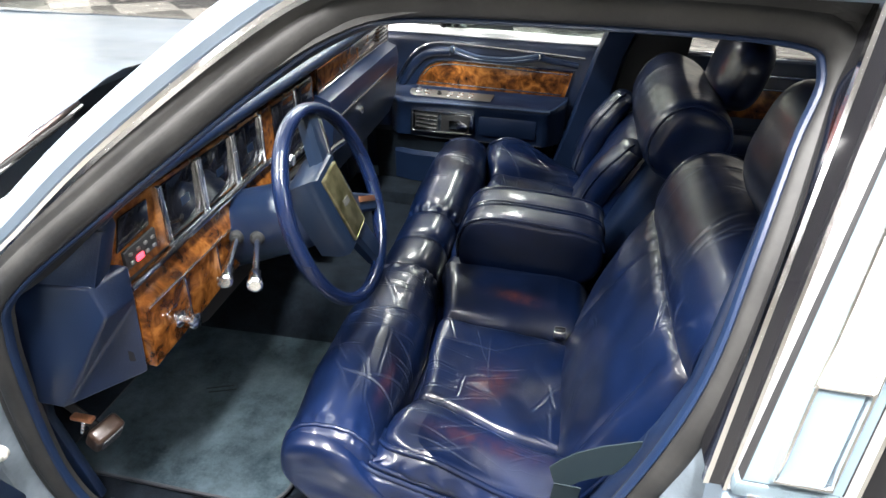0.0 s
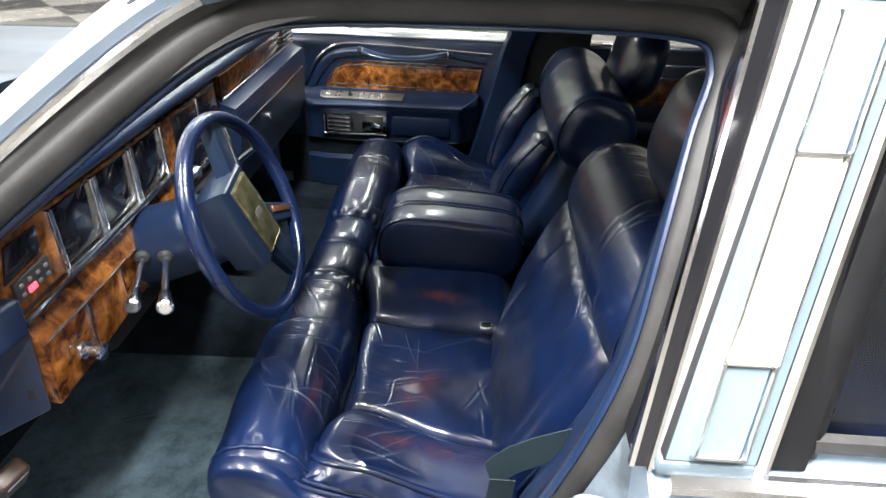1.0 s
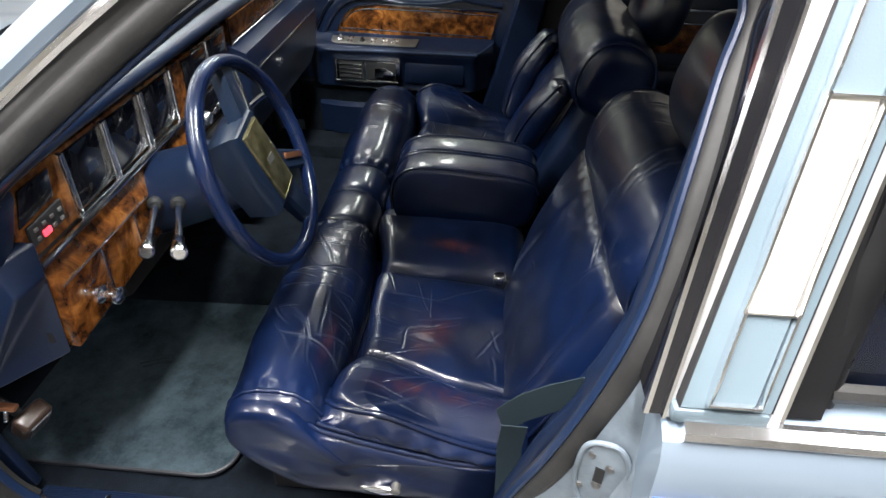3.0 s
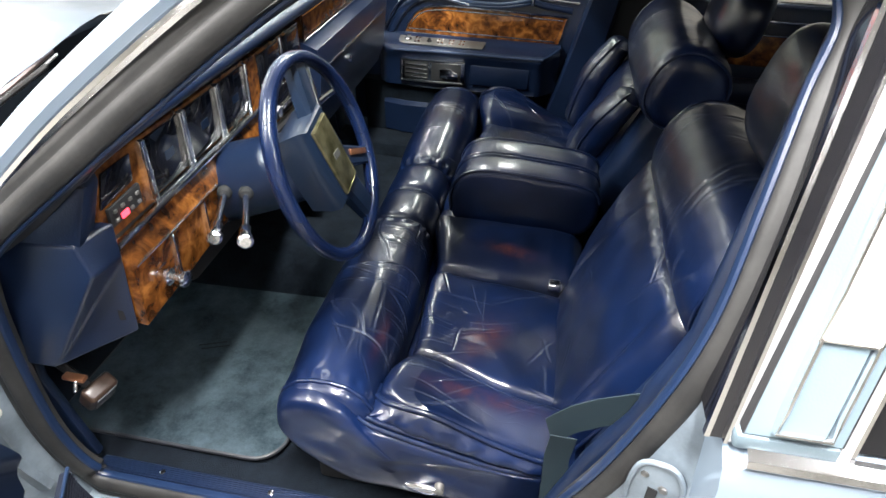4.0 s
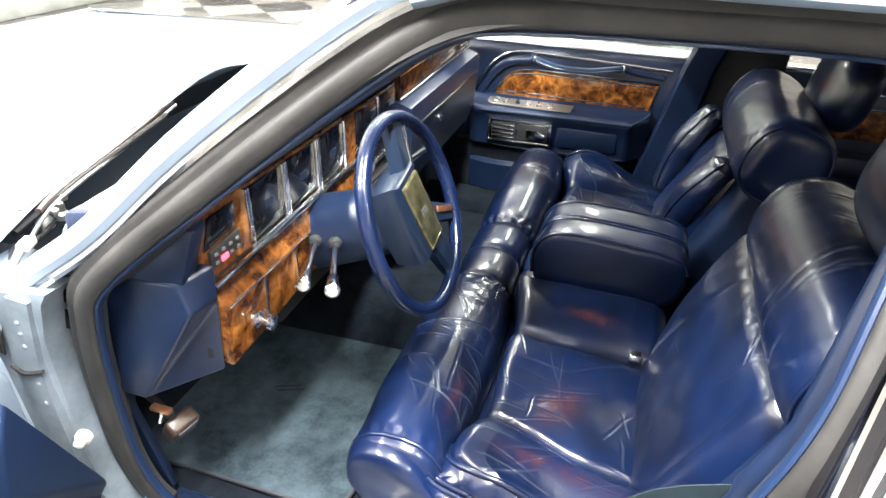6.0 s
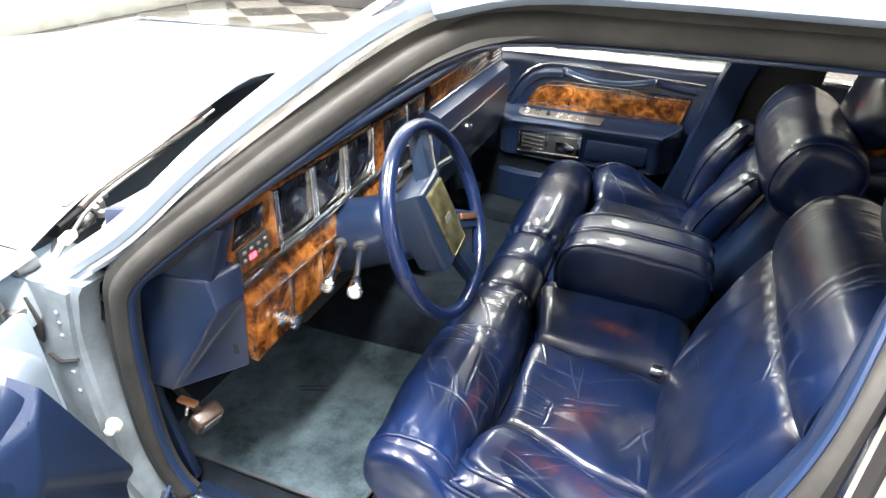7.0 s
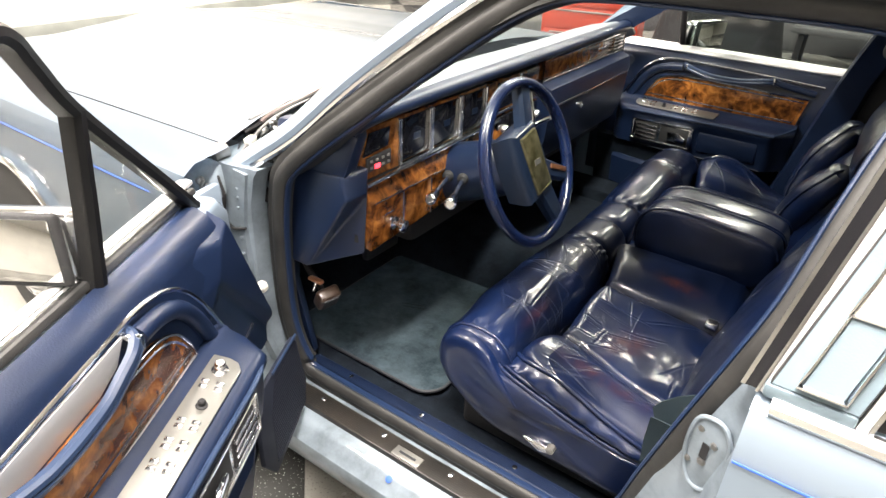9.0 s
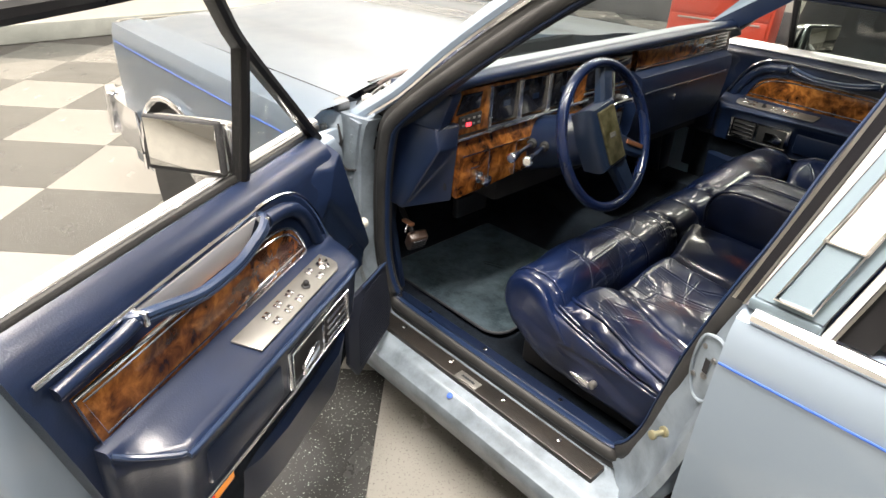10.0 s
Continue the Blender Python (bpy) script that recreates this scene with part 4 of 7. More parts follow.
def front_door(name, m, open_door, label):
    """A front door in its own frame: s along it from the hinge, w into the cabin, z up."""
    door = new(name)
    door.parent = car
    door["label"] = label

    def put(n, bm, mat, text="", sharp=38, under=None):
        bm.transform(m)
        return part(n, bm, mat, under or door, text, sharp)

    # shell: outer skin and edges
    rear = [(0.945, 0.885), (0.95, 0.80), (0.92, 0.62), (0.87, 0.45), (0.80, 0.32), (0.77, 0.27)]
    outline = [(0.02, 0.27), (0.0, 0.40), (0.0, 0.84), (0.04, 0.885)] + rear
    if open_door:
        shell = prism([(s, -0.155, z) for s, z in outline], (0, 1, 0), 0.105, 0.018, 3)
        put("door_skin", shell, PAINT, "light blue painted door shell and edge")
        put("door_skin_front", prism([(0.0, -0.135, 0.30), (0.0, -0.135, 0.86), (-0.09, -0.13, 0.85), (-0.11, -0.13, 0.45), (-0.06, -0.13, 0.30)], (0, 1, 0), 0.02, 0.006), PAINT)
    # inner panel: upper pad rolls back to the belt
    rows = []
    for i in range(25):
        s = (0.11 if open_door else 0.07) + (0.783 if open_door else 0.845) * i / 24
        rows.append([(s, -0.055, 0.36), (s, -0.03, 0.36), (s, -0.022, 0.55), (s, -0.016, 0.70), (s, -0.018, 0.81), (s, -0.025, 0.835), (s, -0.026, 0.852), (s, -0.029, 0.864), (s, -0.036, 0.876), (s, -0.046, 0.886), (s, -0.060, 0.894), (s, -0.076, 0.898), (s, -0.085, 0.88), (s, -0.085, 0.36)])
    inner = loft(rows)
    for v in inner.verts:  # rear edge leans with the pillar
        if v.co.x > 0.80:
            v.co.x -= max(0.0, (0.86 - v.co.z)) * 0.30 * (v.co.x - 0.80) / 0.115
    put("door_panel", inner, NAVY_VINYL, "navy vinyl inner door panel")
    # front upper block: faceted, drawn out to a point over the hinge post
    nose = bmesh.new()
    spot = {n: nose.verts.new(p) for n, p in dict(t0=(0.080, -0.088, 0.892), t1=(0.30, -0.075, 0.889), p1=(0.092, -0.018, 0.861), p2=(0.138, -0.008, 0.846), q=(0.30, -0.050, 0.852), r2=(0.30, -0.045, 0.76), m=(0.170, -0.004, 0.790),
                                                  tip=(-0.028, -0.004, 0.580), low_tip=(-0.020, -0.020, 0.556), m2=(0.165, -0.011, 0.768), p5=(-0.012, -0.018, 0.520), l=(0.095, -0.014, 0.528), r=(0.30, -0.045, 0.560)).items()}
    for side in ("t0 p1 p2 q t1", "p1 tip m p2", "p2 m r2 q", "m tip low_tip m2", "m2 low_tip p5 l r r2 m"):
        nose.faces.new([spot[n] for n in side.split()])
    bmesh.ops.triangulate(nose, faces=[f for f in nose.faces if len(f.verts) > 4])
    bmesh.ops.recalc_face_normals(nose, faces=nose.faces)
    bmesh.ops.bevel(nose, geom=[e for e in nose.edges if e.calc_face_angle(0) > 0.12], offset=0.006, segments=3, affect="EDGES", profile=0.5)
    bmesh.ops.solidify(nose, geom=nose.faces[:], thickness=0.02)
    put("door_panel_front", nose, NAVY_VINYL, "", 30)
    # belt: outer bright sill and wipe
    put("belt_moulding", sweep([m0 for m0 in ((0.03, -0.118, 0.897), (0.5, -0.118, 0.897), (0.94, -0.118, 0.893))], strip(0.034, 0.010), (0, -0.2, 1)), SATIN, "bright metal window sill")
    put("belt_trim", sweep([(0.06, -0.099, 0.897), (0.5, -0.099, 0.897), (0.93, -0.099, 0.893)], strip(0.006, 0.008), (0, 0, 1)), CHROME)
    put("belt_gap", sweep([(0.06, -0.106, 0.899), (0.5, -0.106, 0.899), (0.93, -0.106, 0.895)], strip(0.005, 0.008), (0, 0, 1)), RUBBER)
    put("window_wipe", sweep([(0.06, -0.088, 0.896), (0.5, -0.088, 0.896), (0.93, -0.088, 0.893)], strip(0.012, 0.010), (0, 0, 1)), RUBBER)
    # window frame: sloped front, vent post, header, rear
    frame_prof = [(-0.010, -0.016), (-0.011, 0.005), (-0.004, 0.011), (0.005, 0.011), (0.011, 0.003), (0.010, -0.016)]
    head = smooth_path([(0.085, -0.075, 0.885), (0.20, -0.073, 1.000), (0.335, -0.068, 1.134), (0.39, -0.060, 1.202), (0.425, -0.050, 1.236), (0.48, -0.040, 1.246), (0.66, -0.03, 1.244), (0.96, -0.03, 1.238), (1.03, -0.035, 1.215), (0.995, -0.06, 1.06), (0.945, -0.085, 0.885)], 4)
    put("window_frame", sweep(head, frame_prof, (0, 1, 0.1)), BLACK_FRAME, "black painted window frame")
    put("vent_post", sweep([(0.362, -0.078, 0.885), (0.346, -0.073, 1.0), (0.330, -0.068, 1.130)], frame_prof, (0, 1, 0.1)), BLACK_FRAME)
    vent = put("vent_glass", prism([(0.12, -0.078, 0.89), (0.355, -0.078, 0.89), (0.322, -0.070, 1.118)], (0, 1, 0), 0.004), GLASS, "quarter vent glass")
    vent.visible_shadow = False
    pane = put("window_glass", prism([(0.375, -0.078, 0.885), (0.94, -0.085, 0.885), (0.985, -0.062, 1.06), (1.02, -0.040, 1.21), (0.96, -0.034, 1.235), (0.66, -0.034, 1.240), (0.50, -0.040, 1.240), (0.43, -0.052, 1.228), (0.395, -0.060, 1.195), (0.34, -0.070, 1.128)], (0, 1, 0), 0.004), HAZY_GLASS if open_door else TINT_GLASS, "raised window glass with a faint haze" if open_door else "")
    if open_door:
        pane.visible_shadow = False
    if not open_door:
        put("window_garnish", sweep([(0.10, -0.062, 0.898), (0.5, -0.062, 0.898), (0.92, -0.062, 0.898)], strip(0.034, 0.010), (0, 0.7, 1)), SATIN, "chrome window garnish moulding")
    # brightwork line round the pull recess
    line = smooth_path([(0.872, -0.022, 0.850), (0.65, -0.024, 0.860), (0.45, -0.024, 0.866), (0.37, -0.024, 0.868), (0.31, -0.020, 0.858), (0.268, -0.014, 0.832), (0.232, -0.009, 0.785), (0.198, -0.005, 0.722), (0.168, -0.004, 0.672), (0.140, -0.005, 0.640), (0.108, -0.008, 0.622), (0.068, -0.011, 0.622)], 5)
    put("trim_line", sweep(line, strip(0.008, 0.005), (0, 1, 0)), CHROME)
    roll = [(p[0] + 0.014, -0.014, p[2] - 0.026) for p in line[14:40]]
    put("recess_roll", tube(roll, 0.015, 10), NAVY_VINYL)
    # wood
    wood_line = smooth_path([(0.285, 0, 0.745), (0.315, 0, 0.785), (0.36, 0, 0.806), (0.42, 0, 0.812)], 4)
    wood = [(0.272, 0, 0.713)] + [tuple(p) for p in wood_line] + [(0.60, 0, 0.811), (0.838, 0, 0.804), (0.817, 0, 0.703)]
    put("wood_panel", prism([(s, -0.03, z) for s, _, z in wood], (0, 1, 0), 0.0165, 0.002, 2), BURL, "polished brown burl wood panel")
    inset = [(s * 0.955 + 0.025, -0.0130, 0.762 + (z - 0.762) * 0.72) for s, _, z in wood]
    put("wood_inlay", sweep(inset, strip(0.004, 0.002), (0, 1, 0), True), CHROME)
    put("wood_frame", sweep([(s, -0.013, z) for s, _, z in wood], strip(0.006, 0.005), (0, 1, 0), True), CHROME)
    if open_door:
        put("pull_recess", prism([(0.415, -0.023, 0.858), (0.715, -0.023, 0.853), (0.69, -0.023, 0.828), (0.62, -0.023, 0.808), (0.50, -0.023, 0.808), (0.44, -0.023, 0.826)], (0, 1, 0), 0.004, 0.001), SATIN, "bright metal plate behind the door pull")
    # pull strap, sagging a little on the open door
    sag = 1.0 if open_door else 0.0
    strap_line = smooth_path([(0.400, -0.024, 0.851), (0.412, -0.006, 0.850), (0.432, 0.003, 0.846 - 0.002 * sag), (0.46, 0.004, 0.838 - 0.004 * sag), (0.505, 0.005, 0.830 - 0.009 * sag), (0.56, 0.005, 0.829 - 0.011 * sag), (0.61, 0.005, 0.831 - 0.009 * sag), (0.655, 0.004, 0.838 - 0.004 * sag), (0.690, 0.003, 0.845), (0.715, -0.006, 0.848), (0.728, -0.024, 0.848)], 5)
    strap = put("pull_strap", sweep(strap_line, [(-0.010, -0.006), (-0.011, 0.002), (-0.008, 0.007), (-0.003, 0.008), (0.0, 0.006), (0.003, 0.008), (0.008, 0.007), (0.011, 0.002), (0.010, -0.006)], (0, 1, 0)), STRAP_BLUE, "padded slate blue door pull")
    put("recess_lip", tube(smooth_path([(0.722, -0.010, 0.846), (0.750, -0.013, 0.838), (0.80, -0.016, 0.831), (0.852, -0.018, 0.825)], 5), 0.011, 10), NAVY_VINYL)
    for s in (0.413, 0.716):
        put("strap_clip", rbox(s - 0.004, s + 0.004, -0.026, 0.006, 0.837, 0.860, 0.002), CHROME, "", 38, strap)
    # armrest ledge: a flat shelf with a rounded nose
    ledge = []
    for i in range(42):
        s = 0.190 + 0.640 * i / 41
        taper = 1.0 if s < 0.772 else max(0.12, 1 - (s - 0.772) / 0.056)
        front = min(1.0, 0.45 + (s - 0.19) / 0.06)
        d = 0.080 * taper * front
        ledge.append([(s, -0.03, 0.712), (s, 0.004, 0.711), (s, 0.010, 0.703), (s, d * 0.85, 0.692), (s, d * 0.97, 0.690), (s, d + 0.006, 0.681), (s, d + 0.006, 0.668), (s, d * 0.96, 0.658), (s, d * 0.90, 0.60), (s, d * 0.80, 0.545), (s, -0.03, 0.535)])
    put("armrest", loft(ledge), NAVY_VINYL, "navy moulded armrest", 60)
    bead = smooth_path([(0.20, 0.045, 0.672), (0.26, 0.087, 0.678), (0.45, 0.088, 0.682), (0.745, 0.088, 0.684), (0.774, 0.082, 0.686), (0.798, 0.054, 0.692), (0.818, 0.026, 0.700), (0.829, 0.012, 0.708)], 5)
    put("armrest_bead", tube(bead, 0.0045, 8), STRAP_BLUE)
    def slope(s, k, lift=0.0):
        return (s, 0.012 + 0.054 * k + lift * 0.16, 0.7035 - 0.0095 * k + lift)
    plate_pts = [slope(0.262, 0.0), slope(0.570, 0.0), slope(0.562, 1.0), slope(0.285, 1.0), slope(0.268, 0.8), slope(0.262, 0.5)]
    sw = put("switch_plate", prism(plate_pts, (0, 0.16, 1), 0.004, 0.0012), BRUSHED, "brushed silver window switch plate")
    def knob(s, k, r, h, n, mat):
        p = m @ Vector(slope(s, k, 0.004))
        d = m.to_3x3() @ Vector((0, 0.16, 1))
        part(n, lathe([(r * 1.5, 0), (r * 1.5, h * 0.15), (r * 0.9, h * 0.3), (r, h * 0.8), (r * 0.7, h)], 16, m=aim(p, d)), mat, sw)
    knob(0.295, 0.45, 0.009, 0.018, "mirror_knob", CHROME)
    knob(0.372, 0.55, 0.006, 0.012, "lock_knob", MATT_BLACK)
    for s, ks in ((0.330, (0.25, 0.7)), (0.412, (0.30, 0.70)), (0.450, (0.30, 0.70)), (0.488, (0.30, 0.70))):
        for k in ks:
            for half in (-1, 1):
                a = [slope(s + half * 0.006 - 0.004, k - 0.11, 0.003), slope(s + half * 0.006 + 0.004, k - 0.11, 0.003), slope(s + half * 0.006 + 0.004, k + 0.11, 0.003), slope(s + half * 0.006 - 0.004, k + 0.11, 0.003)]
                b = prism(a, (0, 0.16 + 0.2 * half, 1), 0.004, 0.0008)
                b.transform(m)
                part("window_switch", b, CHROME, sw)
    # release handle plate
    hw = 0.078
    hp = put("handle_plate", rbox(0.275, 0.508, hw - 0.010, hw + 0.002, 0.566, 0.650, 0.003), CHROME, "chrome door release plate with vent")
    put("plate_rim", sweep([(0.280, hw + 0.002, 0.570), (0.503, hw + 0.002, 0.570), (0.503, hw + 0.002, 0.646), (0.280, hw + 0.002, 0.646)], strip(0.006, 0.005), (0, 1, 0), True), CHROME, "", 38, hp)
    put("vent_well", rbox(0.292, 0.376, hw, hw + 0.0035, 0.578, 0.640, 0), MATT_BLACK, "", 38, hp)
    for i in range(4):
        z = 0.582 + 0.015 * i
        put("vent_slat", rbox(0.295, 0.373, hw + 0.001, hw + 0.009, z, z + 0.006, 0.002), CHROME, "", 38, hp)
    put("handle_well", rbox(0.388, 0.494, hw, hw + 0.0035, 0.578, 0.640, 0.001), MATT_BLACK, "", 38, hp)
    put("release_handle", prism([(0.420, hw + 0.004, 0.592), (0.484, hw + 0.010, 0.588), (0.488, hw + 0.012, 0.612), (0.455, hw + 0.010, 0.628), (0.420, hw + 0.006, 0.624)], (0, 1, 0), 0.010, 0.003), CHROME, "chrome release handle", 38, hp)
    put("armrest_pad", rbox(0.525, 0.735, 0.060, 0.078, 0.570, 0.645, 0.008), NAVY_VINYL)
    # lower strip, carpet and lamps
    put("lower_trim", sweep([(0.225, 0.055, 0.545), (0.5, 0.068, 0.543), (0.76, 0.064, 0.545)], strip(0.008, 0.006), (0, 1, 0)), CHROME)
    low = loft([[(s, -0.04, 0.31), (s, w, 0.32), (s, w + 0.015, 0.42), (s, w + 0.03, 0.54), (s, -0.04, 0.54)] for s, w in ((0.12, -0.01), (0.3, 0.018), (0.55, 0.022), (0.74, 0.014), (0.80, -0.02))])
    put("lower_carpet", low, CARPET, "dark carpeted lower door panel")
    put("map_pocket", loft([[(s, 0.0, 0.34), (s, w, 0.345), (s, w + 0.016, 0.46), (s, w + 0.006, 0.475), (s, 0.0, 0.47)] for s, w in ((0.20, 0.015), (0.27, 0.036), (0.5, 0.042), (0.58, 0.036), (0.63, 0.02))]), NAVY_VINYL)
    lens = put("courtesy_lamp", rbox(0.650, 0.700, 0.030, 0.046, 0.482, 0.502, 0.004), AMBER, "amber and red door courtesy lamp")
    put("lamp_rim", rbox(0.643, 0.752, 0.026, 0.040, 0.474, 0.510, 0.004), CHROME, "", 38, lens)
    put("red_lens", rbox(0.702, 0.745, 0.030, 0.046, 0.482, 0.502, 0.004), RED_LENS, "", 38, lens)
    # ribbed front boot
    if open_door:
        boot = put("kick_boot", prism([(-0.030, 0.025, 0.522), (0.15, 0.025, 0.534), (0.19, 0.025, 0.46), (0.19, 0.025, 0.36), (0.14, 0.025, 0.285), (-0.055, 0.025, 0.300), (-0.080, 0.025, 0.36)], (0, 1, 0), 0.012, 0.004), BOOT_VINYL, "ribbed dark vinyl hinge cover")
        put("boot_trim", sweep([(-0.032, 0.037, 0.526), (0.110, 0.037, 0.536)], strip(0.006, 0.004), (0, 1, 0.2)), STRAP_BLUE, "", 38, boot)
        for i in range(22):
            z = 0.312 + 0.0094 * i
            rib = [(-0.062 + 0.0012 * i, 0.037, z), (0.132 if i < 16 else 0.132 - 0.005 * (i - 15), 0.037, z + 0.002)]
            put("rib", sweep([Vector(rib[0]) + Vector((0, -0.001, 0)), rib[1]], [(-0.002, -0.006), (-0.002, 0.002), (0.002, 0.002), (0.002, -0.006)], (0, 1, 0)), BOOT_VINYL, "", 38, boot)
    return door


front_door("driver_door", DRIVER, True, "open front door with navy panel and burl wood")
front_door("passenger_door", PASSENGER, False, "closed front door with navy panel and burl wood")


def door_mirror(name, m, parent_label):
    mir = new(name)
    mir.parent = car
    mir["label"] = parent_label
    def put(n, bm, mat):
        bm.transform(m)
        return part(n, bm, mat, mir)
    put("mirror_housing", prism([(-0.066, -0.030, -0.050), (0.088, -0.030, -0.050), (0.072, -0.030, 0.05), (-0.084, -0.030, 0.050)], (0, 1, 0), 0.07, 0.02, 4), CHROME)
    put("mirror_rim", prism([(-0.065, -0.040, -0.049), (0.087, -0.040, -0.049), (0.071, -0.040, 0.048), (-0.083, -0.040, 0.048)], (0, 1, 0), 0.016, 0.007, 3), MATT_BLACK)
    put("mirror_face", prism([(-0.057, -0.0425, -0.041), (0.079, -0.0425, -0.041), (0.063, -0.0425, 0.040), (-0.075, -0.0425, 0.041)], (0, 1, 0), 0.004, 0.001), MIRROR)
    put("mirror_foot", prism([(-0.02, 0.0, -0.045), (0.07, 0.0, -0.045), (0.09, 0.01, -0.085), (0.0, 0.01, -0.080)], (0, 1, 0), 0.05, 0.012, 3), CHROME)
    lamp = put("marker_lamp", lathe([(0.012, -0.022), (0.017, -0.016), (0.017, 0.012), (0.014, 0.018)], 18, m=aim((0.035, 0.005, -0.085), (0.3, -1, 0))), WHITE_PLASTIC)
    lamp["label"] = "clear ribbed marker lamp"
    return mir


# local x along the glass to its inner end, local y away from the viewer
door_mirror("driver_mirror", frame_of(D * 0.350 + N * (-0.24 - 0.182) + Vector((0, 0, 0.944)), N * 0.993 - D * 0.115, Vector((0, 0, 1)) - D * 0.33), "chrome driver door mirror on the open door")
door_mirror("passenger_mirror", frame_of((0.068, 1.657 + 0.165, 0.945), (0.45, 0.89, 0), (-0.1, 0.05, 1)) @ Matrix.Scale(-1, 4, (1, 0, 0)), "chrome passenger door mirror")

# passenger side: centre pillar trim, rear door
PILLAR_STEPS = ((0.42, 0.56, -0.035, 0.30), (0.50, 0.62, -0.045, 0.60), (0.565, 0.665, -0.045, 0.88), (0.60, 0.70, -0.01, 1.0), (0.69, 0.775, 0.10, 1.25))
part("centre_pillar_trim", both(loft([[(x0, 0.020 + d, z), (x0 + 0.008, 0.030 + d, z), (x1 - 0.012, 0.030 + d, z), (x1, 0.015 + d, z), (x1, -0.03 + d, z), (x0, -0.03 + d, z)] for x0, x1, d, z in PILLAR_STEPS])), NAVY_VINYL, car, "navy centre pillar trim")
# flat black sheet stands in for the shaded gap behind the trim
part("belt_recess_shade", both(loft([[(x1 - 0.01, 0.008 + d, z), (0.86, 0.008 + d, z), (0.86, -0.03 + d, z), (x1 - 0.01, -0.03 + d, z)] for x0, x1, d, z in PILLAR_STEPS])), MATT_BLACK, car, "matt black sheet for the shaded gap behind the pillar trim")
part("belt_guide", both(tube(smooth_path([(0.665, 0.072, 1.005), (0.662, 0.078, 1.03), (0.676, 0.084, 1.052), (0.694, 0.084, 1.045), (0.694, 0.076, 1.015), (0.682, 0.072, 1.000)], 4, True), 0.005, 8, True)), BRUSHED, car, "metal seat belt guide loop")
far_rear = new("rear_passenger_door")
far_rear.parent = car
part("door_panel", rbox(0.79, 1.70, 1.665, 1.71, 0.34, 0.893, 0.015), NAVY_VINYL, far_rear)
part("belt_moulding", rbox(0.78, 1.72, 1.675, 1.74, 0.885, 0.905, 0.005), CHROME, far_rear)
part("wood_panel", rbox(0.86, 1.45, 1.652, 1.67, 0.70, 0.80, 0.004), BURL, far_rear)
part("trim_line", rbox(0.84, 1.55, 1.655, 1.668, 0.84, 0.85, 0.003), CHROME, far_rear)
part("trim_line", rbox(0.86, 1.45, 1.648, 1.66, 0.80, 0.806, 0.002), CHROME, far_rear)
part("armrest", rbox(0.84, 1.5, 1.60, 1.67, 0.58, 0.66, 0.02), NAVY_VINYL, far_rear)
part("window_frame", both(sweep(smooth_path([(0.80, -0.085, 0.89), (0.90, 0.055, 1.24), (0.95, 0.085, 1.285), (1.45, 0.085, 1.285), (1.62, -0.07, 0.9)], 5), strip(0.03, 0.015), SIDE)), BLACK_FRAME, far_rear)
part("roof_rail_trim", both(sweep(smooth_path([(-0.30, 0.02, 0.90), (-0.05, 0.06, 1.06), (0.20, 0.13, 1.235), (0.3, 0.14, 1.258), (1.0, 0.145, 1.262), (1.8, 0.15, 1.25)], 5), [(-0.03, -0.02), (-0.03, 0.03), (0.03, 0.03), (0.03, -0.02)], SIDE)), NAVY_VINYL, car)

part("inner_sill", both(rbox(-0.88, 2.3, -0.05, 0.09, 0.24, 0.34, 0.01)), CARPET, car)
part("inner_side", both(rbox(-0.90, -0.30, -0.04, 0.03, 0.24, 0.88, 0.01)), NAVY_VINYL, car)
part("inner_side", rbox(-0.90, -0.46, -0.02, 0.075, 0.24, 0.86, 0.01), MATT_BLACK, car)

# ---------- dashboard ----------
dash = thing("dashboard", "navy dashboard with burl wood trim and dark gauges across the car", "dashboard")
pad = []
for y, sag in ((0.075, 0.02), (0.095, 0.006), (0.13, 0.0), (0.5, 0.0), (0.95, 0.0), (1.4, 0.0), (1.56, 0.004), (1.60, 0.03)):
    bow = 0.05 * (1 - ((y - MID) / 0.8) ** 2)
    pad.append([(-0.135, y, 0.968 - sag), (-0.122, y, 0.976 - sag), (-0.120, y, 0.984 - sag), (-0.130, y, 0.992 - sag), (-0.18, y, 0.995 - sag), (-0.28, y, 0.970 - sag), (-0.36 - bow, y, 0.925 - sag), (-0.37 - bow, y, 0.90 - sag), (-0.30, y, 0.90 - sag), (-0.16, y, 0.955 - sag)])
part("dash_pad", loft(pad), DASH_PAD, dash, "padded navy dash top with its sheen coloured pale")
brow_line = smooth_path([(-0.138, 0.072, 0.958), (-0.136, 0.10, 0.978), (-0.138, 0.3, 0.984), (-0.138, 0.8, 0.985), (-0.140, 1.53, 0.985)], 6)
part("dash_brow", sweep(brow_line, [(0.026 * math.cos(t), 0.0165 * math.sin(t)) for t in [math.pi * i / 8 for i in range(16)]], (0, 0, 1)), NAVY_VINYL, dash, "rolled navy brow over the gauges")
part("dash_core", rbox(-0.33, -0.135, 0.08, 1.52, 0.70, 0.90, 0.01), MATT_BLACK, dash)
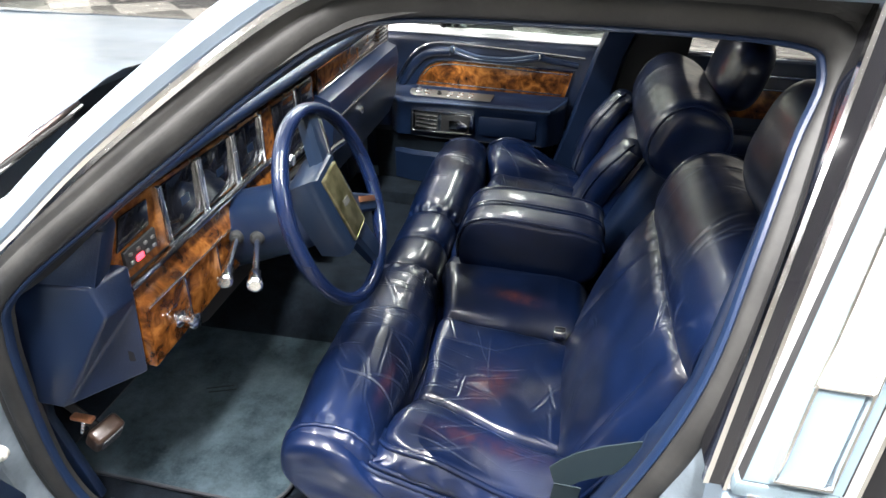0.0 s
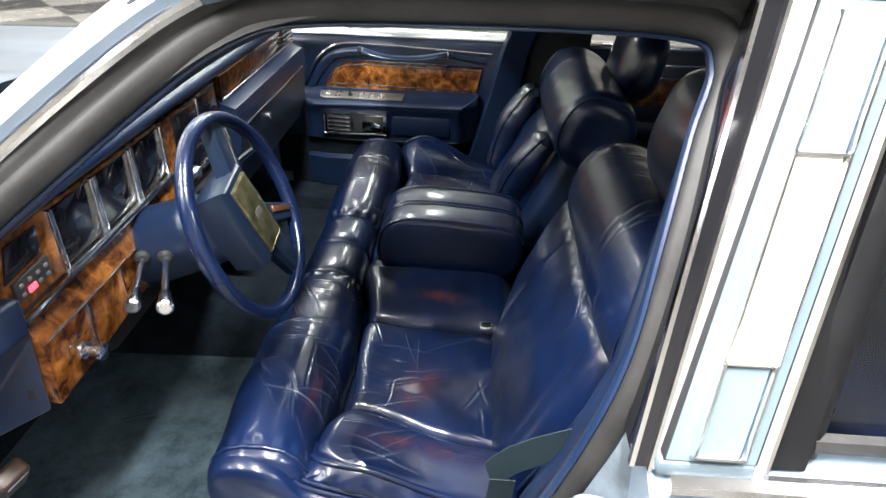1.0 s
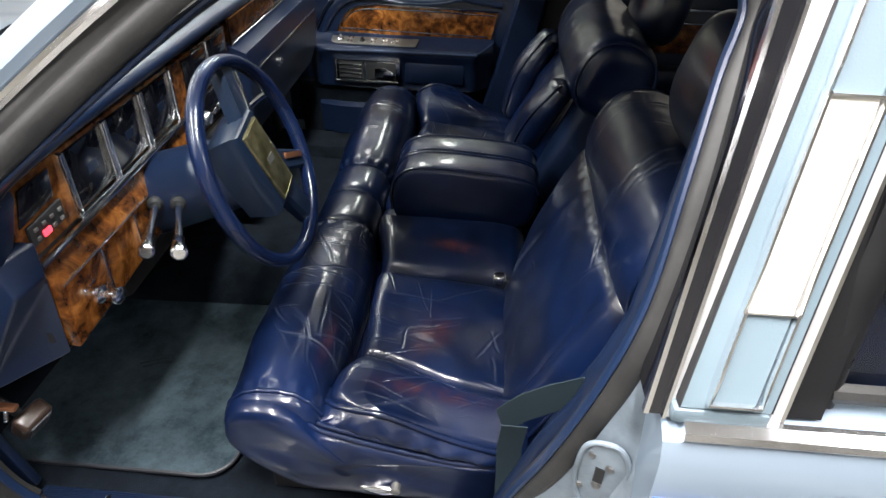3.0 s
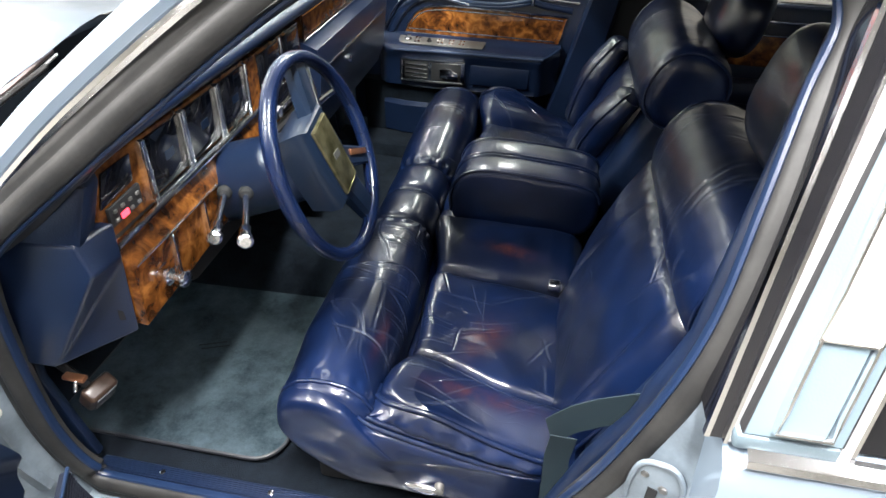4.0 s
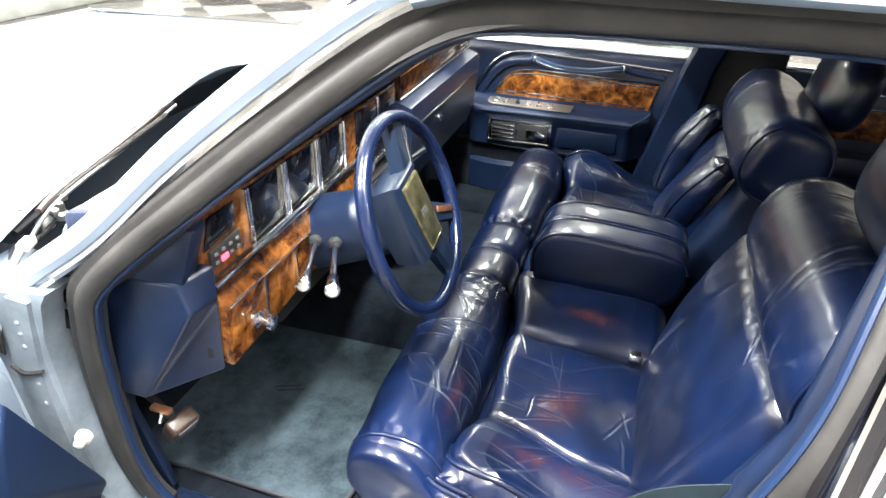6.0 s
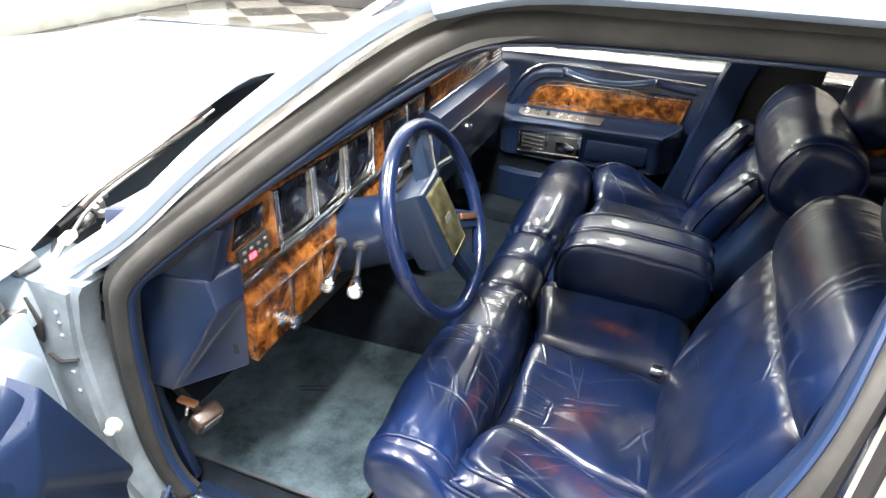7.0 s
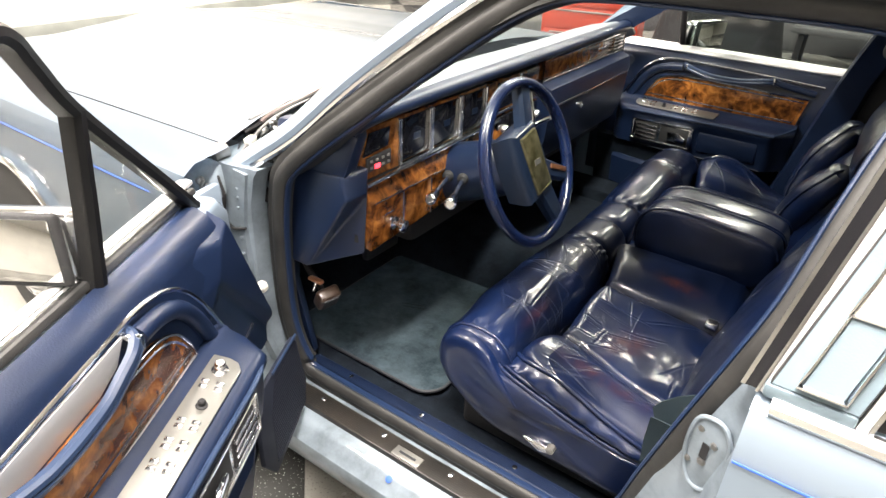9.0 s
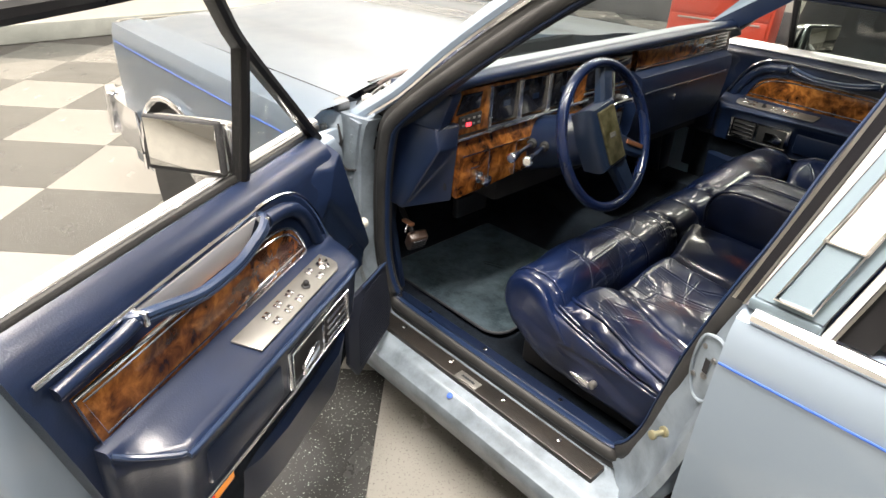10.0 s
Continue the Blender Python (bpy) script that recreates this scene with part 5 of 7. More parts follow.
# driver-side end block
end = bmesh.new()
corner = {n: end.verts.new(p) for n, p in dict(t0=(-0.30, 0.033, 0.872), b=(-0.142, 0.040, 0.877), c=(-0.108, 0.090, 0.891), t3=(-0.30, 0.090, 0.891), d=(-0.123, 0.036, 0.829), e=(-0.111, 0.090, 0.832),
                                               h=(-0.245, 0.028, 0.632), f=(-0.124, 0.090, 0.682), g=(-0.200, 0.050, 0.652), l0=(-0.30, 0.028, 0.632), l1=(-0.30, 0.090, 0.652), m=(-0.180, 0.066, 0.735)).items()}
for side in ("t0 b c t3", "b d e c", "t0 l0 h d b", "d h m", "h g m", "g f m", "f e m", "e d m", "l0 l1 f g h", "t3 c e f l1", "t0 t3 l1 l0"):
    end.faces.new([corner[n] for n in side.split()])
bmesh.ops.recalc_face_normals(end, faces=end.faces)
bmesh.ops.bevel(end, geom=[e for e in end.edges if e.calc_face_angle(0) > 0.35], offset=0.006, segments=3, affect="EDGES", profile=0.5)
part("end_block", end, NAVY_VINYL, dash, "navy moulded dash end", 40)
part("end_screw", lathe([(0.005, 0), (0.005, 0.0015), (0.003, 0.0025)], 10, m=aim((-0.205, 0.038, 0.905), (0, -1, 0))), DARK_PLASTIC, dash)
part("end_block", both(rbox(-0.34, -0.14, 0.02, 0.10, 0.72, 0.94, 0.02)), NAVY_VINYL, dash)
part("end_cheek", prism([(-0.32, 0.030, 0.870), (-0.135, 0.042, 0.866), (-0.112, 0.062, 0.955), (-0.125, 0.066, 0.985), (-0.32, 0.045, 0.96)], (0, 1, 0), 0.035, 0.008), NAVY_VINYL, dash)
# upper wood fascia
face_x = -0.128
part("wood_fascia", rbox(face_x - 0.02, face_x, 0.085, 0.60, 0.852, 0.962, 0.002), BURL, dash, "burl wood instrument surround")
part("wood_lower", prism([(face_x + 0.004, 0.092, 0.838), (face_x + 0.004, 0.62, 0.852), (face_x + 0.022, 0.62, 0.82), (face_x + 0.026, 0.60, 0.74), (face_x + 0.018, 0.24, 0.70), (face_x + 0.018, 0.092, 0.692), (face_x + 0.020, 0.092, 0.80)], (-1, 0, 0.1), 0.02, 0.003), BURL, dash, "burl wood lower panel")
for y in (0.196, 0.30):
    part("panel_seam", rbox(face_x + 0.020, face_x + 0.0245, y, y + 0.004, 0.71, 0.80, 0), CHROME, dash)
part("panel_seam", rbox(face_x + 0.020, face_x + 0.0255, 0.10, 0.40, 0.804, 0.8065, 0), CHROME, dash)
part("fascia_trim", tube([(face_x + 0.012, 0.09, 0.846), (face_x + 0.012, 0.62, 0.858)], 0.005, 8), CHROME, dash)
# clock and keypad at the outer end
part("vent_screen", prism([(face_x, 0.092, 0.905), (face_x, 0.17, 0.912), (face_x, 0.178, 0.952), (face_x, 0.112, 0.952)], (1, 0, 0), 0.004, 0.001), GLOSS_BLACK, dash, "dark left instrument window")
keypad = part("keypad", prism([(face_x, 0.100, 0.870), (face_x, 0.176, 0.872), (face_x, 0.178, 0.903), (face_x, 0.102, 0.900)], (1, 0, 0), 0.006, 0.001), MATT_BLACK, dash, "black button pad with red lit key")
for i in range(4):
    for j in range(2):
        y, z = 0.112 + 0.018 * i, 0.878 + 0.014 * j
        lit = i == 1 and j == 0
        part("key", rbox(face_x + 0.006, face_x + (0.009), y - (0.007 if lit else 0.003), y + (0.009 if lit else 0.004), z - (0.004 if lit else 0.002), z + (0.005 if lit else 0.003), 0.0005, 1), RED_GLOW if lit else BRUSHED, keypad)
# gauge windows
for y0, y1 in ((0.212, 0.312), (0.328, 0.432), (0.448, 0.552)):
    gauge = part("gauge_window", rbox(face_x - 0.004, face_x + 0.004, y0, y1, 0.862, 0.956, 0.001), GLOSS_BLACK, dash, "dark gauge behind glass")
    part("gauge_trim", rbox(face_x - 0.002, face_x + 0.010, y0 - 0.010, y0, 0.856, 0.960, 0.003), CHROME, gauge)
    part("gauge_trim", rbox(face_x - 0.002, face_x + 0.010, y1, y1 + 0.006, 0.856, 0.960, 0.003), CHROME, gauge)
    part("gauge_mark", rbox(face_x + 0.003, face_x + 0.0048, y0 + 0.045, y0 + 0.07, 0.90, 0.915, 0), STEEL_BLUE, gauge)
part("gauge_sill", rbox(face_x, face_x + 0.012, 0.20, 0.565, 0.852, 0.860, 0.002), CHROME, dash)
# centre stack
stack = part("radio_panel", rbox(face_x - 0.02, face_x + 0.004, 0.565, 0.845, 0.70, 0.962, 0.004), BURL, dash, "burl wood centre stack with radio")
part("vent_window", rbox(face_x, face_x + 0.008, 0.612, 0.720, 0.885, 0.955, 0.002), GLOSS_BLACK, stack)
part("vent_window", rbox(face_x, face_x + 0.008, 0.735, 0.826, 0.885, 0.955, 0.002), GLOSS_BLACK, stack)
part("stack_trim", rbox(face_x, face_x + 0.010, 0.605, 0.832, 0.872, 0.880, 0.002), CHROME, stack)
part("stack_trim", rbox(face_x, face_x + 0.010, 0.724, 0.731, 0.88, 0.960, 0.002), CHROME, stack)
part("radio", rbox(face_x, face_x + 0.014, 0.605, 0.832, 0.80, 0.865, 0.003), GLOSS_BLACK, stack, "black radio with chrome knobs")
for y in (0.628, 0.81):
    part("radio_knob", lathe([(0.015, 0), (0.015, 0.016), (0.011, 0.022)], 18, m=aim((face_x + 0.014, y, 0.832), (1, 0, 0))), CHROME, stack)
for i in range(5):
    part("radio_key", rbox(face_x + 0.014, face_x + 0.019, 0.66 + 0.026 * i, 0.68 + 0.026 * i, 0.815, 0.826, 0.001), CHROME, stack)
part("heater_panel", rbox(face_x, face_x + 0.012, 0.605, 0.832, 0.725, 0.785, 0.003), BRUSHED, stack)
for i in range(3):
    part("slider_slot", rbox(face_x + 0.011, face_x + 0.014, 0.62, 0.815, 0.737 + 0.016 * i, 0.742 + 0.016 * i, 0), MATT_BLACK, stack)
# passenger side
part("wood_fascia", rbox(face_x - 0.02, face_x, 0.875, 1.50, 0.912, 0.965, 0.002), BURL, dash, "long burl wood passenger fascia")
part("fascia_frame", sweep([(face_x + 0.001, 0.872, 0.908), (face_x + 0.001, 1.503, 0.908), (face_x + 0.001, 1.503, 0.967), (face_x + 0.001, 0.872, 0.967)], strip(0.006, 0.005), (1, 0, 0), True), CHROME, dash)
for i in range(4):
    part("vent_slat", rbox(face_x, face_x + 0.008, 1.40, 1.49, 0.918 + 0.012 * i, 0.924 + 0.012 * i, 0.002), CHROME, dash)
part("script_bar", rbox(face_x + 0.0005, face_x + 0.003, 1.27, 1.34, 0.936, 0.944, 0.001), CHROME, dash)
glove = part("glovebox", loft([[(-0.30, y, 0.66), (-0.12, y, 0.66), (-0.098, y, 0.72), (-0.085, y, 0.86), (-0.092, y, 0.89), (-0.13, y, 0.905), (-0.30, y, 0.905)] for y in (0.868, 0.89, 1.2, 1.47, 1.495)]), NAVY_VINYL, dash, "navy padded glovebox")
part("glovebox_trim", rbox(-0.094, -0.084, 0.90, 1.46, 0.836, 0.841, 0.001), CHROME, glove)
part("glovebox_lock", lathe([(0.010, 0), (0.010, 0.006), (0.006, 0.009)], 14, m=aim((-0.090, 1.09, 0.80), (1, 0, 0))), CHROME, glove)
part("lower_dash", rbox(-0.42, -0.16, 0.30, 1.5, 0.60, 0.72, 0.02), MATT_BLACK, dash)
# light switch knob
knob_base = part("light_knob", lathe([(0.015, 0), (0.015, 0.004), (0.011, 0.007), (0.006, 0.009), (0.006, 0.020), (0.011, 0.022), (0.015, 0.026), (0.015, 0.032), (0.009, 0.036)], 22, m=aim((face_x + 0.019, 0.168, 0.735), (1, 0.05, -0.05))), CHROME, dash, "chrome pull knob")
part("knob_legend", rbox(face_x + 0.018, face_x + 0.0235, 0.135, 0.165, 0.766, 0.769, 0), CHROME, knob_base)

# ---------- steering ----------
wheel_thing = thing("steering_wheel", "navy leather steering wheel with bronze hub badge on its column", "steering wheel")
WC = Vector((0.082, 0.428, 0.846))
WN = Vector((math.cos(radians(20)), 0, math.sin(radians(20))))  # towards the driver
WU = Vector((-WN.z, 0, WN.x))
WS = Vector((0, 1, 0))


def on_wheel(a, b, h=0.0):
    return WC + WS * a + WU * b + WN * h


rim = [on_wheel(0.181 * math.cos(t), 0.181 * math.sin(t)) for t in [2 * math.pi * i / 64 for i in range(64)]]
part("rim", sweep(rim, [(0.0125 * math.cos(t), 0.015 * math.sin(t)) for t in [2 * math.pi * i / 12 for i in range(12)]], WN, True), RIM_LEATHER, wheel_thing, "navy leather wheel rim")
for i in range(26):
    t = radians(-28 + 2.1 * i)
    p = on_wheel(0.172 * math.cos(t), 0.172 * math.sin(t), 0.004)
    part("stitch", rbox(-0.001, 0.001, -0.003, 0.003, -0.001, 0.001, 0), STEEL_BLUE, wheel_thing).matrix_world = frame_of(p, WN, WU)
TURNED = radians(10)  # the wheel stands a little off centre


def on_hub(a, b, h=0.0):
    return on_wheel(a * math.cos(TURNED) - b * math.sin(TURNED), a * math.sin(TURNED) + b * math.cos(TURNED), h)


hub = loft([[on_hub(a, b, h) for a, b in shape] for shape, h in (
    ([(-0.058, -0.070), (0.058, -0.070), (0.062, 0.0), (0.052, 0.078), (-0.052, 0.078), (-0.062, 0.0)], -0.050),
    ([(-0.062, -0.078), (0.060, -0.078), (0.066, 0.0), (0.056, 0.086), (-0.056, 0.086), (-0.066, 0.0)], -0.010),
    ([(-0.056, -0.080), (0.054, -0.080), (0.058, 0.0), (0.050, 0.086), (-0.052, 0.086), (-0.060, 0.0)], 0.006),
    ([(-0.046, -0.074), (0.044, -0.074), (0.048, 0.0), (0.042, 0.080), (-0.042, 0.080), (-0.050, 0.0)], 0.014))])
bmesh.ops.bevel(hub, geom=[e for e in hub.edges if e.calc_face_angle(0) > 0.4], offset=0.004, segments=2, affect="EDGES", profile=0.5)
part("hub", hub, STEEL_BLUE, wheel_thing, "blue plastic wheel hub")
badge = part("badge", prism([on_hub(a, b, 0.012) for a, b in ((-0.034, -0.068), (0.034, -0.068), (0.035, 0.072), (-0.035, 0.072))], WN, 0.008, 0.003), BRONZE_BADGE, wheel_thing, "bronze hub badge")
part("badge_rim", sweep([on_hub(a, b, 0.019) for a, b in ((-0.031, -0.065), (0.031, -0.065), (0.032, 0.069), (-0.032, 0.069))], strip(0.004, 0.002), WN, True), BRONZE_BADGE, badge)
part("badge_bar", prism([on_hub(a, b, 0.020) for a, b in ((-0.013, -0.003), (0.012, -0.006), (0.013, 0.007), (-0.011, 0.010))], WN, 0.0015), BRUSHED, badge)


def spoke(deg, r0, r1, w0, w1, low, high):
    """A moulded spoke from the hub to the rim, thicker at its root."""
    a, v = Vector((math.cos(radians(deg)), math.sin(radians(deg)))), Vector((-math.sin(radians(deg)), math.cos(radians(deg))))
    pts = []
    for k in range(5):
        t = k / 4
        r, w, h = r0 + (r1 - r0) * t, w0 + (w1 - w0) * t, high * (1 - t) + 0.004 * t
        pts.append([on_hub(*(a * r + v * q), p) for q, p in ((w, low), (-w, low), (-w, h - 0.008), (-w * 0.72, h), (w * 0.72, h), (w, h - 0.008))])
    return part("spoke", loft(pts), STEEL_BLUE, wheel_thing)


for deg, w0, w1, high in ((66, 0.030, 0.024, 0.010), (-35, 0.024, 0.018, 0.006), (-73, 0.034, 0.026, 0.010)):
    spoke(deg, 0.040, 0.174, w0, w1, -0.018, high)


def along_spoke(deg, r, q, h):
    c, d = math.cos(radians(deg)), math.sin(radians(deg))
    return on_hub(c * r - d * q, d * r + c * q, h)


part("spoke_insert", prism([along_spoke(-35, r, q, 0.004) for r, q in ((0.085, 0.000), (0.158, 0.002), (0.158, 0.014), (0.085, 0.012))], WN, 0.005, 0.001), COPPER, wheel_thing, "copper spoke insert")
part("spoke_trim", prism([along_spoke(66, r, q, 0.006) for r, q in ((0.085, -0.020), (0.160, -0.017), (0.160, -0.007), (0.085, -0.009))], WN, 0.005, 0.001), CHROME, wheel_thing, "chrome spoke strip")
# column
column = []
for h, r, squash in ((-0.045, 0.055, 1.0), (-0.055, 0.064, 1.0), (-0.11, 0.070, 1.0), (-0.20, 0.074, 1.0), (-0.275, 0.076, 1.0), (-0.29, 0.070, 1.0)):
    column.append([on_wheel(r * math.cos(t), r * math.sin(t) * squash - 0.004, h) for t in [2 * math.pi * i / 28 for i in range(28)]])
col = part("column_shroud", loft(column), NAVY_VINYL, wheel_thing, "navy steering column shroud")
part("column_collar", sweep([on_wheel(0.073 * math.cos(t), 0.073 * math.sin(t) - 0.004, -0.285) for t in [2 * math.pi * i / 28 for i in range(28)]], circle(0.004, 6), WN, True), CHROME, col)
part("column_tube", loft([[on_wheel(0.04 * math.cos(t), 0.04 * math.sin(t) - 0.01, h) for t in [2 * math.pi * i / 16 for i in range(16)]] for h in (-0.28, -0.48)]), MATT_BLACK, col)
for tip, root, text in (((-0.028, 0.193, 0.806), (-0.097, 0.365, 0.789), "signal stalk"), ((0.035, 0.176, 0.821), (-0.056, 0.365, 0.792), "tilt lever")):
    tip, root = Vector(tip), Vector(root)
    way = (tip - root).normalized()
    stalk = part("column_stalk", tube([root, root + way * 0.05, tip - way * 0.03], 0.006, 10), CHROME, wheel_thing, "chrome column stalk with knurled end")
    part("stalk_grip", lathe([(0.007, -0.05), (0.010, -0.045), (0.010, -0.012), (0.0125, -0.010), (0.0125, 0.0), (0.009, 0.003)], 16, m=aim(tip, way)), CHROME, stalk)
    part("stalk_boot", lathe([(0.014, -0.004), (0.014, 0.004), (0.009, 0.010)], 12, m=aim(root + way * 0.012, way)), MATT_BLACK, stalk)
part("gear_lever", tube(smooth_path([(0.02, 0.49, 0.87), (0.02, 0.56, 0.89), (0.04, 0.63, 0.90)], 4), 0.006, 8), CHROME, wheel_thing)

# ---------- pedals ----------
brake = thing("parking_brake_pedal", "chrome-edged rubber parking brake pedal under the dash end", "pedal")
pad_m = frame_of((-0.245, 0.082, 0.522), (0.3, 1, 0.1), (0.55, -0.1, 0.8))
block = rbox(-0.028, 0.028, -0.016, 0.016, -0.032, 0.028, 0.008, 3)
block.transform(pad_m)
part("pedal_pad", block, PEDAL_BROWN, brake, "black rubber pedal pad")
for k in range(4):
    rib = rbox(-0.020, 0.020, -0.019, -0.015, -0.022 + 0.013 * k, -0.017 + 0.013 * k, 0.001, 1)
    rib.transform(pad_m)
    part("pad_rib", rib, DARK_PLASTIC, brake)
for k in range(4):
    part("ratchet_tooth", rbox(-0.262 + 0.003 * k, -0.256 + 0.003 * k, 0.050, 0.056, 0.548 + 0.008 * k, 0.553 + 0.008 * k, 0.001, 1), CHROME, brake)
part("pedal_arm", tube([(-0.25, 0.075, 0.54), (-0.30, 0.08, 0.58), (-0.36, 0.085, 0.66)], 0.008, 8), MATT_BLACK, brake)
part("release_knob", rbox(-0.275, -0.235, 0.052, 0.066, 0.574, 0.582, 0.002), COPPER, brake)
pedal = thing("brake_pedal", "wide black rubber brake pedal hanging below the dashboard", "pedal")
part("pedal_pad", rbox(-0.37, -0.345, 0.34, 0.48, 0.46, 0.53, 0.008), DARK_PLASTIC, pedal)
part("pedal_arm", tube([(-0.37, 0.41, 0.50), (-0.40, 0.41, 0.60), (-0.42, 0.41, 0.68)], 0.01, 8), MATT_BLACK, pedal)

# ---------- floor mat ----------
def mat_outline(x0, x1, y0, y1, r):
    pts = []
    for cx, cy, a0 in ((x1 - r, y0 + r, -90), (x1 - r, y1 - r, 0), (x0 + r, y1 - r, 90), (x0 + r, y0 + r, 180)):
        for i in range(7):
            a = radians(a0 + 15 * i)
            pts.append((cx + r * math.cos(a), cy + r * math.sin(a), 0.302))
    return pts


mat = thing("floor_mat", "worn teal carpet floor mat with stitched edge in the driver footwell", "floor mat")
outline = mat_outline(-0.46, 0.03, 0.145, 0.66, 0.06)
part("carpet_sheet", prism(outline, (0, 0, 1), 0.010, 0.003), MAT_TEAL, mat)
part("mat_binding", tube([Vector(p) + Vector((0, 0, 0.004)) for p in outline], 0.005, 8, True, normal=(0, 0.01, 1)), DARK_PLASTIC, mat)
for k in range(2):
    part("stitch_mark", tube([(-0.275 + 0.012 * k, 0.41 - 0.01 * k, 0.313), (-0.215 + 0.012 * k, 0.435 - 0.01 * k, 0.313)], 0.0018, 6), GREEN_GREY, mat)


# ---------- front seats ----------
def grid_part(name, top, mat, parent, label="", closed=False, marks=None, thick=None, mirror=False):
    """A grid of points as one skin; thick closes it with a back sheet shifted by that vector, marks adds point attributes."""
    rows, cols = top.shape[:2]
    pts = top.reshape(-1, 3)
    index = np.arange(rows * cols).reshape(rows, cols)
    wide = cols if closed else cols - 1
    right = np.roll(index, -1, axis=1)
    quads = [np.stack([index[:-1, :wide], right[:-1, :wide], right[1:, :wide], index[1:, :wide]], -1).reshape(-1, 4).tolist()]
    verts = pts.tolist()
    faces = quads[0]
    if closed:
        faces += [index[0].tolist()[::-1], index[-1].tolist()]
    if thick is not None:
        rim = index[0].tolist() + index[1:, -1].tolist() + index[-1, -2::-1].tolist() + index[-2:0:-1, 0].tolist()
        base = len(verts)
        verts += [(np.array(verts[i]) + np.array(thick)).tolist() for i in rim]
        n = len(rim)
        faces += [[rim[i], base + i, base + (i + 1) % n, rim[(i + 1) % n]] for i in range(n)]
        faces.append([base + i for i in range(n)])
    if mirror:
        verts = [(x, 2 * MID - y, z) for x, y, z in verts]
    me = bpy.data.meshes.new(name)
    me.from_pydata(verts, [], faces)
    for key, values in (marks or {}).items():
        layer = me.attributes.new(key, "FLOAT", "POINT")
        data = np.zeros(len(verts), dtype=np.float32)
        data[:rows * cols] = np.clip(values, 0, 1).reshape(-1)
        layer.data.foreach_set("value", data)
    bm = bmesh.new()
    bm.from_mesh(me)
    bpy.data.meshes.remove(me)
    return part(name, bm, mat, parent, label, 60)


def ripple(a, b, seed, scale):
    """A soft uneven field over two coordinate grids, from a few crossed waves."""
    pick = random.Random(seed)
    total = np.zeros_like(a)
    for _ in range(7):
        t, f, p = pick.uniform(0, math.pi), scale * pick.uniform(0.5, 1.9), pick.uniform(0, 6.3)
        total += np.sin((a * math.cos(t) + b * math.sin(t)) * f + p)
    return total / 7


def creases(a, b, strokes):
    """Folds along short bowed strokes (a0, b0, a1, b1, width, depth): the height and how marked it is."""
    height, mark = np.zeros_like(a), np.zeros_like(a)
    for a0, b0, a1, b1, width, depth in strokes:
        length = math.hypot(a1 - a0, b1 - b0)
        ca, cb = (a1 - a0) / length, (b1 - b0) / length
        along = ((a - a0) * ca + (b - b0) * cb) / length
        bow = 0.035 * length * math.sin(40 * (a0 + b1))
        wander = 0.0007 * np.sin(along * 9 + 50 * a0)
        off = -(a - a0) * cb + (b - b0) * ca + bow * (1 - (2 * along - 1) ** 2) + wander
        fade = np.clip(1 - np.abs(2 * along - 1) ** 3, 0, 1)
        height += depth * fade * (0.75 * np.exp(-(off / width / 3.2) ** 2) - 1.25 * np.exp(-(off / width) ** 2))
        mark += fade * np.exp(-(off / width * 1.3) ** 2)
    return height, np.clip(mark, 0, 1)


def scatter(seed, count, a_range, b_range, lengths, turn, spread, width, depth):
    pick = random.Random(seed)
    out = []
    for _ in range(count):
        a, b = pick.uniform(*a_range), pick.uniform(*b_range)
        t = radians(turn + pick.choice((-1, 1)) * pick.uniform(0.3, 1.0) * spread)
        h = pick.uniform(*lengths) / 2
        k = pick.uniform(0.6, 1.2)
        out.append((a - h * math.cos(t), b - h * math.sin(t), a + h * math.cos(t), b + h * math.sin(t), width * k, depth * k))
    return out


def bell(x, at, wide):
    return np.exp(-((x - at) / wide) ** 2)


